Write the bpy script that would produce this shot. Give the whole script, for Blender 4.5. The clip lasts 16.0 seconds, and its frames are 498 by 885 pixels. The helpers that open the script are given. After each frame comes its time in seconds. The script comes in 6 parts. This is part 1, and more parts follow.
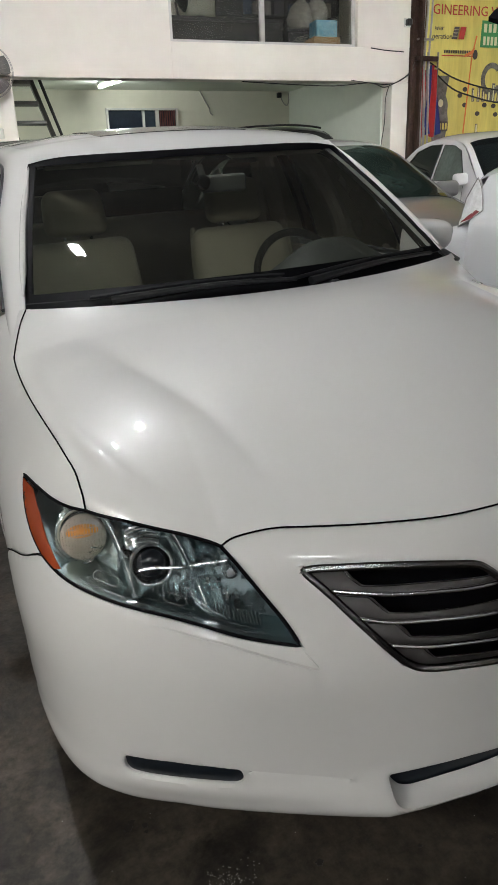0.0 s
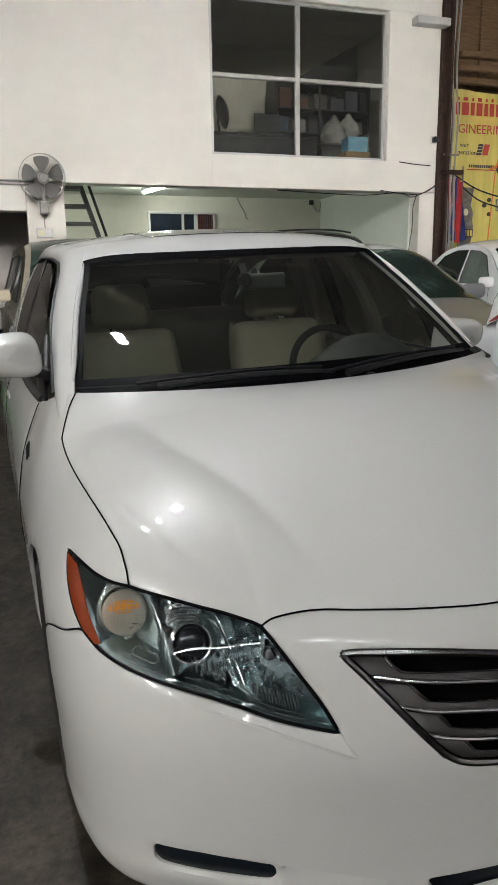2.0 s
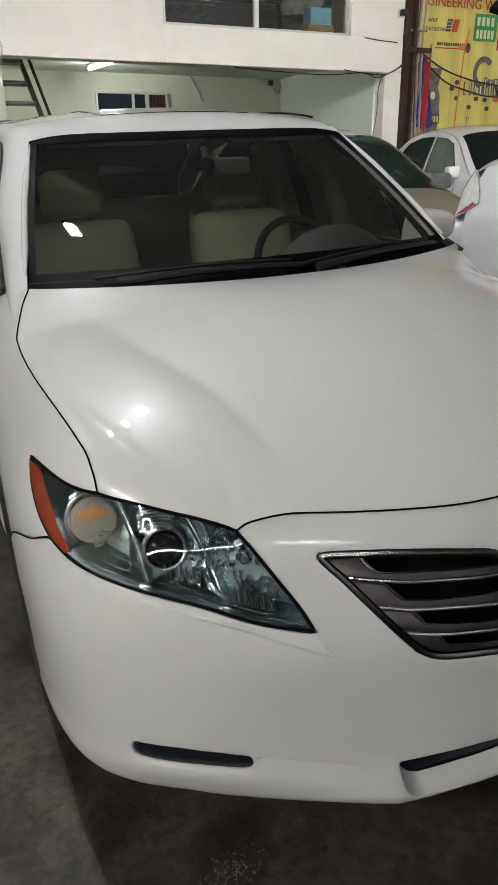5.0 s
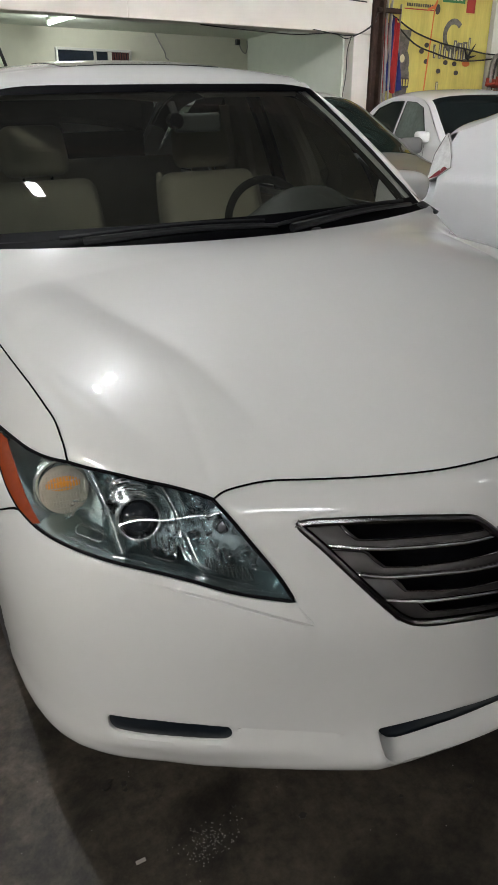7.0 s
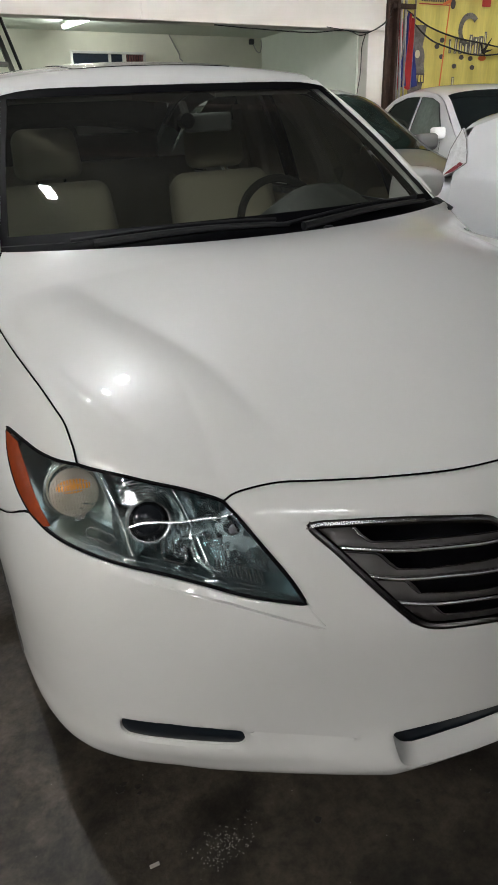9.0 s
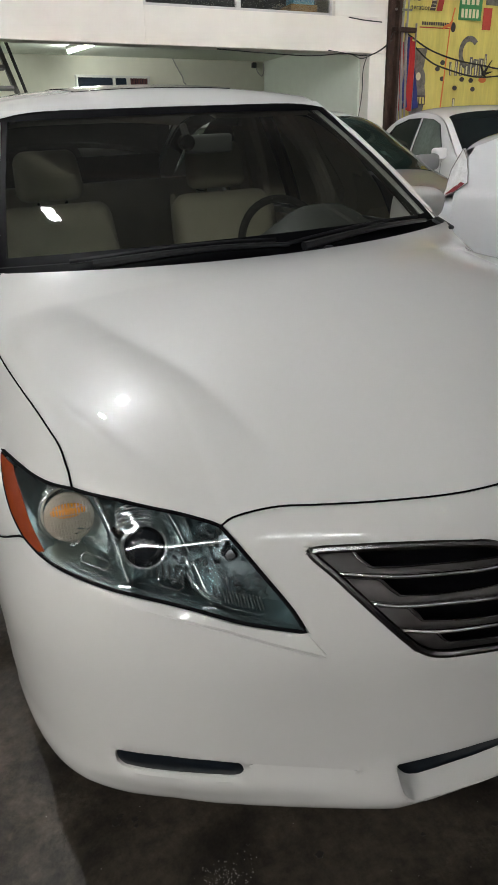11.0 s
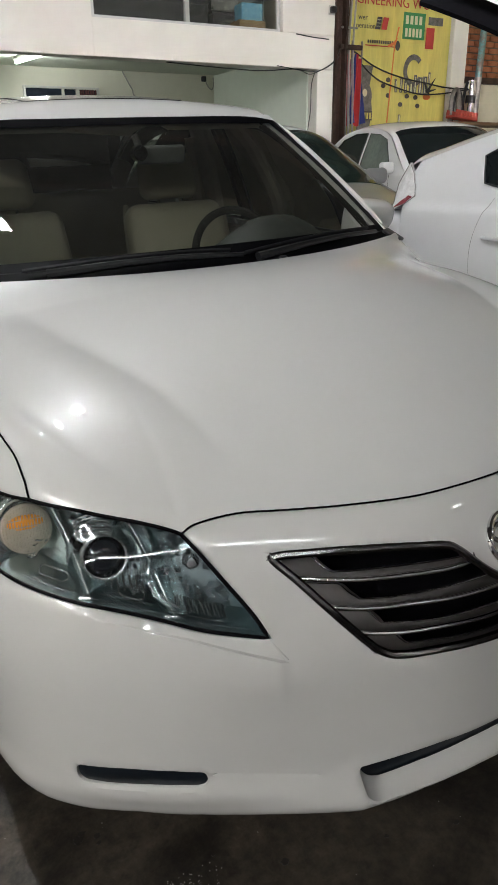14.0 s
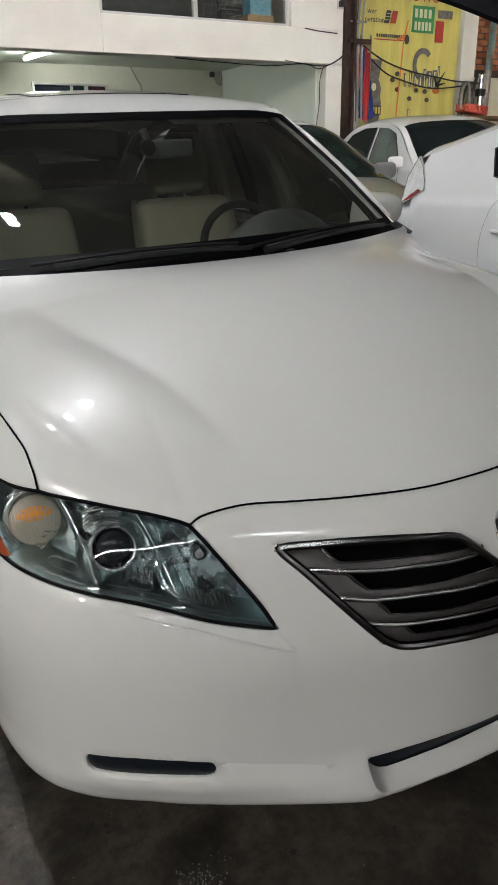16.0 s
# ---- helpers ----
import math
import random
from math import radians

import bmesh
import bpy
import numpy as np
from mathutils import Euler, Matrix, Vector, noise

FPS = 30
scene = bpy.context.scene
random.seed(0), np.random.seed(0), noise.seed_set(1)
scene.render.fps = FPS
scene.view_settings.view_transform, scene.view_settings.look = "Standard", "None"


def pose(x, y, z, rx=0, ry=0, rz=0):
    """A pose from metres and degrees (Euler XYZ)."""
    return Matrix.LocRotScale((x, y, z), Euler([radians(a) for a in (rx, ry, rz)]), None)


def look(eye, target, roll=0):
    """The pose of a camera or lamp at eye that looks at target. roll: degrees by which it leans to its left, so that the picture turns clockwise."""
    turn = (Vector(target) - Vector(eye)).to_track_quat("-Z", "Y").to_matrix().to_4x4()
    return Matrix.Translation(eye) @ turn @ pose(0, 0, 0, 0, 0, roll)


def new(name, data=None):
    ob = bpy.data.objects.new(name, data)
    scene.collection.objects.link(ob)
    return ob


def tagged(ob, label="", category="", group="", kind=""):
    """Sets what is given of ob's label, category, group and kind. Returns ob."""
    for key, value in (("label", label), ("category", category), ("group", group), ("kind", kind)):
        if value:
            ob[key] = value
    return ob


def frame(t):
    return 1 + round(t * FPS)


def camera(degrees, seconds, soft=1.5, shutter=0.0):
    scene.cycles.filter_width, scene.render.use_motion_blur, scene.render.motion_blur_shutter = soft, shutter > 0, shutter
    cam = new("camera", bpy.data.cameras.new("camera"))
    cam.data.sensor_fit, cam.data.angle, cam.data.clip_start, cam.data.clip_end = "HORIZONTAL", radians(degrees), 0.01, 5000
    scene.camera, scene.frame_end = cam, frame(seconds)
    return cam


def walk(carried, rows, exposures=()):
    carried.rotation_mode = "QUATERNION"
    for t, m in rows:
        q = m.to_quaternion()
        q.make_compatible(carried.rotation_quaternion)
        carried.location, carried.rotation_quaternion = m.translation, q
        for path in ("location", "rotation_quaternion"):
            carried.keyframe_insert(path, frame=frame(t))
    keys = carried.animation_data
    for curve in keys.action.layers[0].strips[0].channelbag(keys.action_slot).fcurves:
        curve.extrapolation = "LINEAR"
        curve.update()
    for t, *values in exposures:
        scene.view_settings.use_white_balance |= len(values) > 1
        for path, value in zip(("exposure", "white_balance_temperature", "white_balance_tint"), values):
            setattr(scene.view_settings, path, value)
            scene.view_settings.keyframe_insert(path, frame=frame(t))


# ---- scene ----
cam = camera(39.6, 16.0)
PATH = [
    (0, (-0.89, -0.753, 1.373), (-0.199, 0.962, 0.61), -3.7),
    (0.5, (-0.909, -0.784, 1.377), (-0.234, 0.984, 0.73), -3.3),
    (1, (-0.925, -0.778, 1.378), (-0.277, 1.022, 0.793), -2.8),
    (1.5, (-0.942, -0.784, 1.384), (-0.338, 1.044, 0.84), -2.4),
    (2, (-0.942, -0.784, 1.375), (-0.272, 1.029, 0.862), -2.5),
    (2.5, (-0.95, -0.763, 1.378), (-0.31, 1.042, 0.802), -3.2),
    (3, (-0.95, -0.747, 1.371), (-0.279, 1.015, 0.702), -2.5),
    (3.5, (-0.951, -0.732, 1.373), (-0.232, 0.974, 0.616), -1.7),
    (4, (-0.938, -0.735, 1.373), (-0.196, 0.953, 0.598), -2.1),
    (4.2, (-0.938, -0.728, 1.369), (-0.209, 0.964, 0.591), -2.4),
    (6.5, (-0.957, -0.706, 1.349), (-0.183, 0.933, 0.505), -1.1),
    (7, (-0.943, -0.678, 1.335), (-0.144, 0.935, 0.463), -1.3),
    (7.5, (-0.939, -0.693, 1.332), (-0.144, 0.914, 0.445), -2.1),
    (8, (-0.926, -0.698, 1.329), (-0.13, 0.908, 0.441), -2.9),
    (8.5, (-0.926, -0.698, 1.332), (-0.157, 0.935, 0.47), -3.0),
    (9, (-0.925, -0.673, 1.331), (-0.173, 0.963, 0.46), -2.5),
    (9.5, (-0.911, -0.68, 1.331), (-0.168, 0.973, 0.485), -3.0),
    (11.8, (-0.905, -0.646, 1.328), (-0.126, 1.007, 0.515), -1.9),
    (12, (-0.913, -0.648, 1.332), (-0.11, 0.993, 0.518), -1.9),
    (12.5, (-0.911, -0.64, 1.321), (-0.092, 0.985, 0.49), -2.5),
    (13, (-0.914, -0.642, 1.32), (-0.084, 0.972, 0.479), -2.5),
    (13.5, (-0.917, -0.648, 1.321), (-0.063, 0.97, 0.513), -2.3),
    (14, (-0.915, -0.659, 1.325), (-0.04, 0.953, 0.526), -2.0),
    (14.5, (-0.914, -0.661, 1.324), (-0.045, 0.957, 0.533), -2.1),
    (15, (-0.919, -0.659, 1.324), (-0.056, 0.961, 0.528), -2.1),
    (15.5, (-0.917, -0.662, 1.32), (-0.068, 0.962, 0.519), -2.2),
    (16, (-0.916, -0.665, 1.318), (-0.066, 0.956, 0.511), -2.4),
]
# the garage floor falls gently towards the gate; BASE is the slope that the cars stand on
BASE = Matrix.Translation((0, 0.5, 0)) @ Vector((0.040, 0.028, 1.0)).rotation_difference(Vector((0, 0, 1))).to_matrix().to_4x4() @ Matrix.Translation((0, -0.5, 0))
walk(cam, [(t, BASE @ look(eye, target, roll)) for t, eye, target, roll in PATH])


from mathutils import geometry

# ---- world and lights ----
world = bpy.data.worlds.new("night")
world.use_nodes = True
world.node_tree.nodes["Background"].inputs[0].default_value = (0.02, 0.022, 0.03, 1)
world.node_tree.nodes["Background"].inputs[1].default_value = 0.3
scene.world = world
scene.view_settings.exposure = 0.0


# ---- materials ----
def node(nt, kind, **inputs):
    n = nt.nodes.new(kind)
    for k, v in inputs.items():
        n.inputs[k.replace("_", " ")].default_value = v
    return n


def material(name, colour, rough=0.5, metal=0.0, coat=0.0, var=0.0, scale=6.0, bump=0.0, bump_scale=80.0, spec=0.5, second=None, second_amount=0.5, stretch=(1, 1, 1), rough_var=0.0):
    m = bpy.data.materials.new(name)
    m.use_nodes = True
    nt = m.node_tree
    b = nt.nodes["Principled BSDF"]
    b.inputs["Base Color"].default_value = (*colour, 1)
    b.inputs["Roughness"].default_value = rough
    b.inputs["Metallic"].default_value = metal
    b.inputs["Coat Weight"].default_value = coat
    b.inputs["Coat Roughness"].default_value = 0.03
    b.inputs["Specular IOR Level"].default_value = spec
    tc = node(nt, "ShaderNodeTexCoord")
    mp = node(nt, "ShaderNodeMapping")
    mp.inputs["Scale"].default_value = stretch
    nt.links.new(tc.outputs["Object"], mp.inputs["Vector"])
    if var or second:
        n1 = node(nt, "ShaderNodeTexNoise", Scale=scale, Detail=8.0, Roughness=0.62)
        n2 = node(nt, "ShaderNodeTexNoise", Scale=scale * 9.7, Detail=4.0)
        nt.links.new(mp.outputs[0], n1.inputs["Vector"])
        nt.links.new(mp.outputs[0], n2.inputs["Vector"])
        r = node(nt, "ShaderNodeValToRGB")
        lo = second or tuple(c * (1 - var) for c in colour)
        hi = colour if second else tuple(min(1, c * (1 + var)) for c in colour)
        e = r.color_ramp.elements
        e[0].position, e[0].color = 0.5 - 0.28 * second_amount, (*lo, 1)
        e[1].position, e[1].color = 0.5 + 0.28 * second_amount, (*hi, 1)
        mix = node(nt, "ShaderNodeMix")
        mix.data_type = "FLOAT"
        mix.inputs[0].default_value = 0.3
        nt.links.new(n1.outputs[0], mix.inputs[2])
        nt.links.new(n2.outputs[0], mix.inputs[3])
        nt.links.new(mix.outputs[0], r.inputs[0])
        nt.links.new(r.outputs[0], b.inputs["Base Color"])
        if rough_var:
            mr = node(nt, "ShaderNodeMapRange")
            mr.inputs[1].default_value, mr.inputs[2].default_value = 0.3, 0.7
            mr.inputs[3].default_value, mr.inputs[4].default_value = max(0.02, rough - rough_var), min(1, rough + rough_var)
            nt.links.new(n1.outputs[0], mr.inputs[0])
            nt.links.new(mr.outputs[0], b.inputs["Roughness"])
    if bump:
        n3 = node(nt, "ShaderNodeTexNoise", Scale=bump_scale, Detail=5.0)
        nt.links.new(mp.outputs[0], n3.inputs["Vector"])
        bp = node(nt, "ShaderNodeBump", Strength=bump, Distance=0.01)
        nt.links.new(n3.outputs[0], bp.inputs["Height"])
        nt.links.new(bp.outputs[0], b.inputs["Normal"])
    return m


def glass(name, tint, gloss=1.0, rough=0.0, dirt_haze=0.0):
    """A thin pane: it lets light straight through, tinted, and mirrors by its angle."""
    m = bpy.data.materials.new(name)
    m.use_nodes = True
    nt = m.node_tree
    nt.nodes.remove(nt.nodes["Principled BSDF"])
    tr = node(nt, "ShaderNodeBsdfTransparent", Color=(*tint, 1))
    gl = node(nt, "ShaderNodeBsdfGlossy", Color=(gloss, gloss, gloss, 1), Roughness=rough)
    fr = node(nt, "ShaderNodeFresnel", IOR=1.52)
    mx = node(nt, "ShaderNodeMixShader")
    for a, z in ((fr.outputs[0], mx.inputs[0]), (tr.outputs[0], mx.inputs[1]), (gl.outputs[0], mx.inputs[2])):
        nt.links.new(a, z)
    last = mx
    # pale diffuse film over the pane, for dirt and for painted haze
    if dirt_haze:
        df = node(nt, "ShaderNodeBsdfDiffuse", Color=(0.6, 0.6, 0.56, 1))
        m2 = node(nt, "ShaderNodeMixShader")
        n1 = node(nt, "ShaderNodeTexNoise", Scale=3.0, Detail=6.0)
        mr = node(nt, "ShaderNodeMapRange")
        mr.inputs[3].default_value, mr.inputs[4].default_value = 0.0, dirt_haze * 2
        nt.links.new(n1.outputs[0], mr.inputs[0])
        nt.links.new(mr.outputs[0], m2.inputs[0])
        nt.links.new(mx.outputs[0], m2.inputs[1])
        nt.links.new(df.outputs[0], m2.inputs[2])
        last = m2
    nt.links.new(last.outputs[0], nt.nodes["Material Output"].inputs[0])
    return m


def glow(name, colour, strength):
    m = bpy.data.materials.new(name)
    m.use_nodes = True
    nt = m.node_tree
    b = nt.nodes["Principled BSDF"]
    b.inputs["Base Color"].default_value = (*colour, 1)
    b.inputs["Emission Color"].default_value = (*colour, 1)
    b.inputs["Emission Strength"].default_value = strength
    return m


PEARL = material("pearl white paint", (0.782, 0.782, 0.770), 0.37, coat=1.0, var=0.012, scale=2.0, bump=0.004, bump_scale=900)
WHITE_PAINT = material("white car paint", (0.87, 0.87, 0.88), 0.30, coat=1.0, var=0.01, scale=2.0)
SILVER_PAINT = material("silver car paint", (0.40, 0.405, 0.41), 0.42, metal=0.2, coat=1.0, var=0.03, scale=2.0)
GOLD_PAINT = material("champagne car paint", (0.50, 0.45, 0.34), 0.32, metal=0.5, coat=1.0, var=0.03, scale=2.0)
BLACK_PAINT = material("black car paint", (0.012, 0.012, 0.014), 0.2, coat=1.0)
CHROME = material("chrome", (0.75, 0.75, 0.76), 0.08, metal=1.0, var=0.03, scale=30)
DARK_CHROME = material("smoked chrome", (0.105, 0.102, 0.100), 0.16, metal=1.0, var=0.05, scale=20)
SATIN = material("satin grey plastic", (0.062, 0.058, 0.056), 0.34, metal=0.6, var=0.06, scale=40, bump=0.02, bump_scale=700)
BLACK = material("black trim plastic", (0.012, 0.013, 0.015), 0.42, bump=0.05, bump_scale=500, var=0.2, scale=30)
GLOSS_BLACK = material("gloss black", (0.008, 0.008, 0.01), 0.12)
# hardly any colour or sheen, so that gaps and hollows read as shaded
PIT = material("near-black gap shade and lining", (0.003, 0.003, 0.004), 0.8, spec=0.05, var=0.3, scale=10)
RUBBER = material("tyre rubber", (0.022, 0.022, 0.023), 0.75, bump=0.2, bump_scale=120, var=0.3, scale=12)
ALLOY = material("alloy wheel", (0.5, 0.5, 0.5), 0.3, metal=0.9, var=0.05, scale=20)
LENS = glass("lamp lens", (0.93, 0.96, 0.97))
REFLECTOR = material("lamp reflector", (0.80, 0.87, 0.88), 0.17, metal=1.0, var=0.06, scale=25)
LAMP_CHROME = material("satin lamp chrome", (0.80, 0.82, 0.82), 0.24, metal=1.0, var=0.05, scale=30)
LAMP_GREY = material("lamp housing", (0.46, 0.55, 0.56), 0.27, metal=1.0, var=0.15, scale=26)
AMBER = material("amber plastic", (0.28, 0.045, 0.012), 0.15, coat=0.5, var=0.1, scale=60)
AMBER_BULB = material("amber bulb", (0.9, 0.35, 0.03), 0.2, coat=0.5)
RED_PLASTIC = material("red lamp plastic", (0.35, 0.02, 0.02), 0.12, coat=0.6, var=0.15, scale=40)
CLEAR_PLASTIC = material("clear ribbed plastic", (0.66, 0.60, 0.50), 0.15, metal=0.25, coat=1.0, var=0.12, scale=50, bump=0.1, bump_scale=120)
# the windscreen's film is raised to lay a pale haze over the cabin
WS_GLASS = glass("windscreen glass", (0.70, 0.745, 0.69), dirt_haze=0.017)
SIDE_GLASS = glass("side window glass", (0.13, 0.145, 0.135), dirt_haze=0.003)
DARK_GLASS = material("dark car glass", (0.012, 0.016, 0.017), 0.03, spec=0.7)
PALE_GLASS = material("pale car glass", (0.16, 0.19, 0.17), 0.05, spec=0.7, var=0.25, scale=2.5)
REAR_GLASS = glass("rear window glass", (0.10, 0.11, 0.10), dirt_haze=0.004)
SLOT_NAVY = material("dark bumper insert", (0.004, 0.008, 0.014), 0.35, var=0.15, scale=20, bump=0.02, bump_scale=300)
FRIT = material("black glass edge print", (0.003, 0.003, 0.004), 0.5, spec=0.05, var=0.2, scale=30)
BAR_CHROME = material("grey chrome strip", (0.34, 0.335, 0.33), 0.16, metal=1.0, var=0.05, scale=30)
GREEN_GLASS = material("green tinted car glass", (0.035, 0.055, 0.047), 0.03, spec=0.7, var=0.5, scale=1.6)
LEATHER = material("beige leather", (0.40, 0.375, 0.285), 0.5, var=0.08, scale=9, bump=0.12, bump_scale=260)
CABIN_GREY = material("grey cabin plastic", (0.030, 0.033, 0.029), 0.6, var=0.1, scale=12, bump=0.1, bump_scale=400)
CABIN_DARK = material("dark cabin carpet", (0.03, 0.03, 0.027), 0.9, var=0.2, scale=14)
HEADLINER = material("cabin headliner", (0.42, 0.39, 0.32), 0.9, var=0.05, scale=12)
MIRROR = material("mirror glass", (0.8, 0.8, 0.8), 0.02, metal=1.0)


# ---- mesh helpers ----
def mesh_object(name, verts, faces, mat, parent=None, label="", smooth=True, sharp=None):
    me = bpy.data.meshes.new(name)
    me.from_pydata([tuple(map(float, v)) for v in verts], [], [tuple(map(int, f)) for f in faces])
    me.materials.append(mat)
    if smooth:
        me.shade_smooth()
        if sharp:
            me.set_sharp_from_angle(angle=radians(sharp))
    me.update()
    ob = new(name, me)
    ob.parent = parent
    if label:
        tagged(ob, label)
    return ob


def part(name, bm, mat, parent, label="", smooth=True, sharp=35):
    """Links a bmesh as one mesh object under a thing."""
    me = bpy.data.meshes.new(name)
    bmesh.ops.recalc_face_normals(bm, faces=bm.faces)
    bm.to_mesh(me)
    bm.free()
    me.materials.append(mat)
    if smooth:
        me.shade_smooth()
        me.set_sharp_from_angle(angle=radians(sharp))
    ob = new(name, me)
    ob.parent = parent
    if label:
        tagged(ob, label)
    return ob


def thing(name, label, category, group="", kind="", at=None):
    ob = new(name)
    ob.empty_display_size = 0.2
    if at is not None:
        ob.matrix_world = at
    return tagged(ob, label, category, group, kind)


def box_bm(size, centre=(0, 0, 0), bevel=0.0, seg=2, bm=None, turn=None):
    bm = bm or bmesh.new()
    m = Matrix.Translation(centre) @ (turn or Matrix()) @ Matrix.Diagonal((*size, 1))
    geo = bmesh.ops.create_cube(bm, size=1.0, matrix=m)
    if bevel:
        es = {e for v in geo["verts"] for e in v.link_edges}
        bmesh.ops.bevel(bm, geom=list(es), offset=bevel, segments=seg, affect="EDGES", profile=0.5)
    return bm


def tube_bm(pts, radius, sides=10, bm=None, closed=False):
    """A round bar along pts."""
    bm = bm or bmesh.new()
    pts = [Vector(p) for p in pts]
    rings = []
    up = Vector((0.13, 0.21, 0.97)).normalized()
    n = len(pts)
    for i, p in enumerate(pts):
        if closed:
            t = (pts[(i + 1) % n] - pts[i - 1]).normalized()
        else:
            t = (pts[min(i + 1, n - 1)] - pts[max(i - 1, 0)]).normalized()
        a = t.cross(up)
        a = (a if a.length > 0.05 else t.cross(Vector((1, 0, 0)))).normalized()
        b = t.cross(a)
        r = float(radius[i] if isinstance(radius, (list, tuple)) else radius)
        rings.append([bm.verts.new(p + r * (math.cos(k / sides * math.tau) * a + math.sin(k / sides * math.tau) * b)) for k in range(sides)])
    for i in range(n if closed else n - 1):
        for k in range(sides):
            bm.faces.new((rings[i][k], rings[i][(k + 1) % sides], rings[(i + 1) % n][(k + 1) % sides], rings[(i + 1) % n][k]))
    if not closed:
        bm.faces.new(rings[0][::-1])
        bm.faces.new(rings[-1])
    return bm


def lathe_bm(profile, m=Matrix(), steps=32, bm=None):
    """Turns (radius, height) pairs round z."""
    bm = bm or bmesh.new()
    rings = []
    for r, h in profile:
        if r < 1e-5:
            rings.append([bm.verts.new(m @ Vector((0, 0, h)))])
        else:
            rings.append([bm.verts.new(m @ Vector((r * math.cos(k / steps * math.tau), r * math.sin(k / steps * math.tau), h))) for k in range(steps)])
    for a, b in zip(rings, rings[1:]):
        for k in range(steps):
            q = [a[k % len(a)], a[(k + 1) % len(a)], b[(k + 1) % len(b)], b[k % len(b)]]
            q = [v for i, v in enumerate(q) if v not in q[:i]]
            if len(q) > 2:
                bm.faces.new(q)
    return bm


def grid_faces(nu, nv, flip=False):
    f = [(i * nv + j, (i + 1) * nv + j, (i + 1) * nv + j + 1, i * nv + j + 1) for i in range(nu - 1) for j in range(nv - 1)]
    return [q[::-1] for q in f] if flip else f


def surface(name, P, mat, parent, label="", thick=0.0, sharp=50, flip=False):
    """A grid of points P (nu, nv, 3) as one sheet, with its rim folded back by thick."""
    nu, nv = P.shape[:2]
    verts = list(P.reshape(-1, 3))
    faces = grid_faces(nu, nv, flip)
    if thick:
        du, dv = np.gradient(P, axis=0), np.gradient(P, axis=1)
        n = np.cross(du, dv)
        n /= np.linalg.norm(n, axis=-1, keepdims=True) + 1e-12
        back = P - n * thick * (-1 if flip else 1)
        ring = [(i, 0) for i in range(nu)] + [(nu - 1, j) for j in range(1, nv)] + [(i, nv - 1) for i in range(nu - 2, -1, -1)] + [(0, j) for j in range(nv - 2, 0, -1)]
        k0 = len(verts)
        verts += [back[i, j] for i, j in ring]
        m = len(ring)
        for k in range(m):
            a, b = ring[k], ring[(k + 1) % m]
            q = (a[0] * nv + a[1], k0 + k, k0 + (k + 1) % m, b[0] * nv + b[1])
            faces.append(q[::-1] if flip else q)
    return mesh_object(name, verts, faces, mat, parent, label, True, sharp)


def inside(poly, p):
    x, y = p[:, 0], p[:, 1]
    r = np.zeros(len(p), bool)
    q = np.roll(poly, 1, axis=0)
    for (x1, y1), (x2, y2) in zip(poly, q):
        if y1 != y2:
            r ^= ((y1 > y) != (y2 > y)) & (x < (x2 - x1) * (y - y1) / (y2 - y1) + x1)
    return r


def resample(poly, step):
    out = []
    for a, b in zip(poly, np.roll(poly, -1, axis=0)):
        n = max(1, int(math.ceil(np.hypot(*(b - a)) / step)))
        out += [a + (b - a) * k / n for k in range(n)]
    return np.array(out)


def edge_distance(poly, p):
    d = np.full(len(p), 9.0)
    for a, b in zip(poly, np.roll(poly, -1, axis=0)):
        ab = b - a
        t = np.clip(((p - a) @ ab) / max(ab @ ab, 1e-12), 0, 1)
        d = np.minimum(d, np.hypot(*(p - a - t[:, None] * ab).T))
    return d


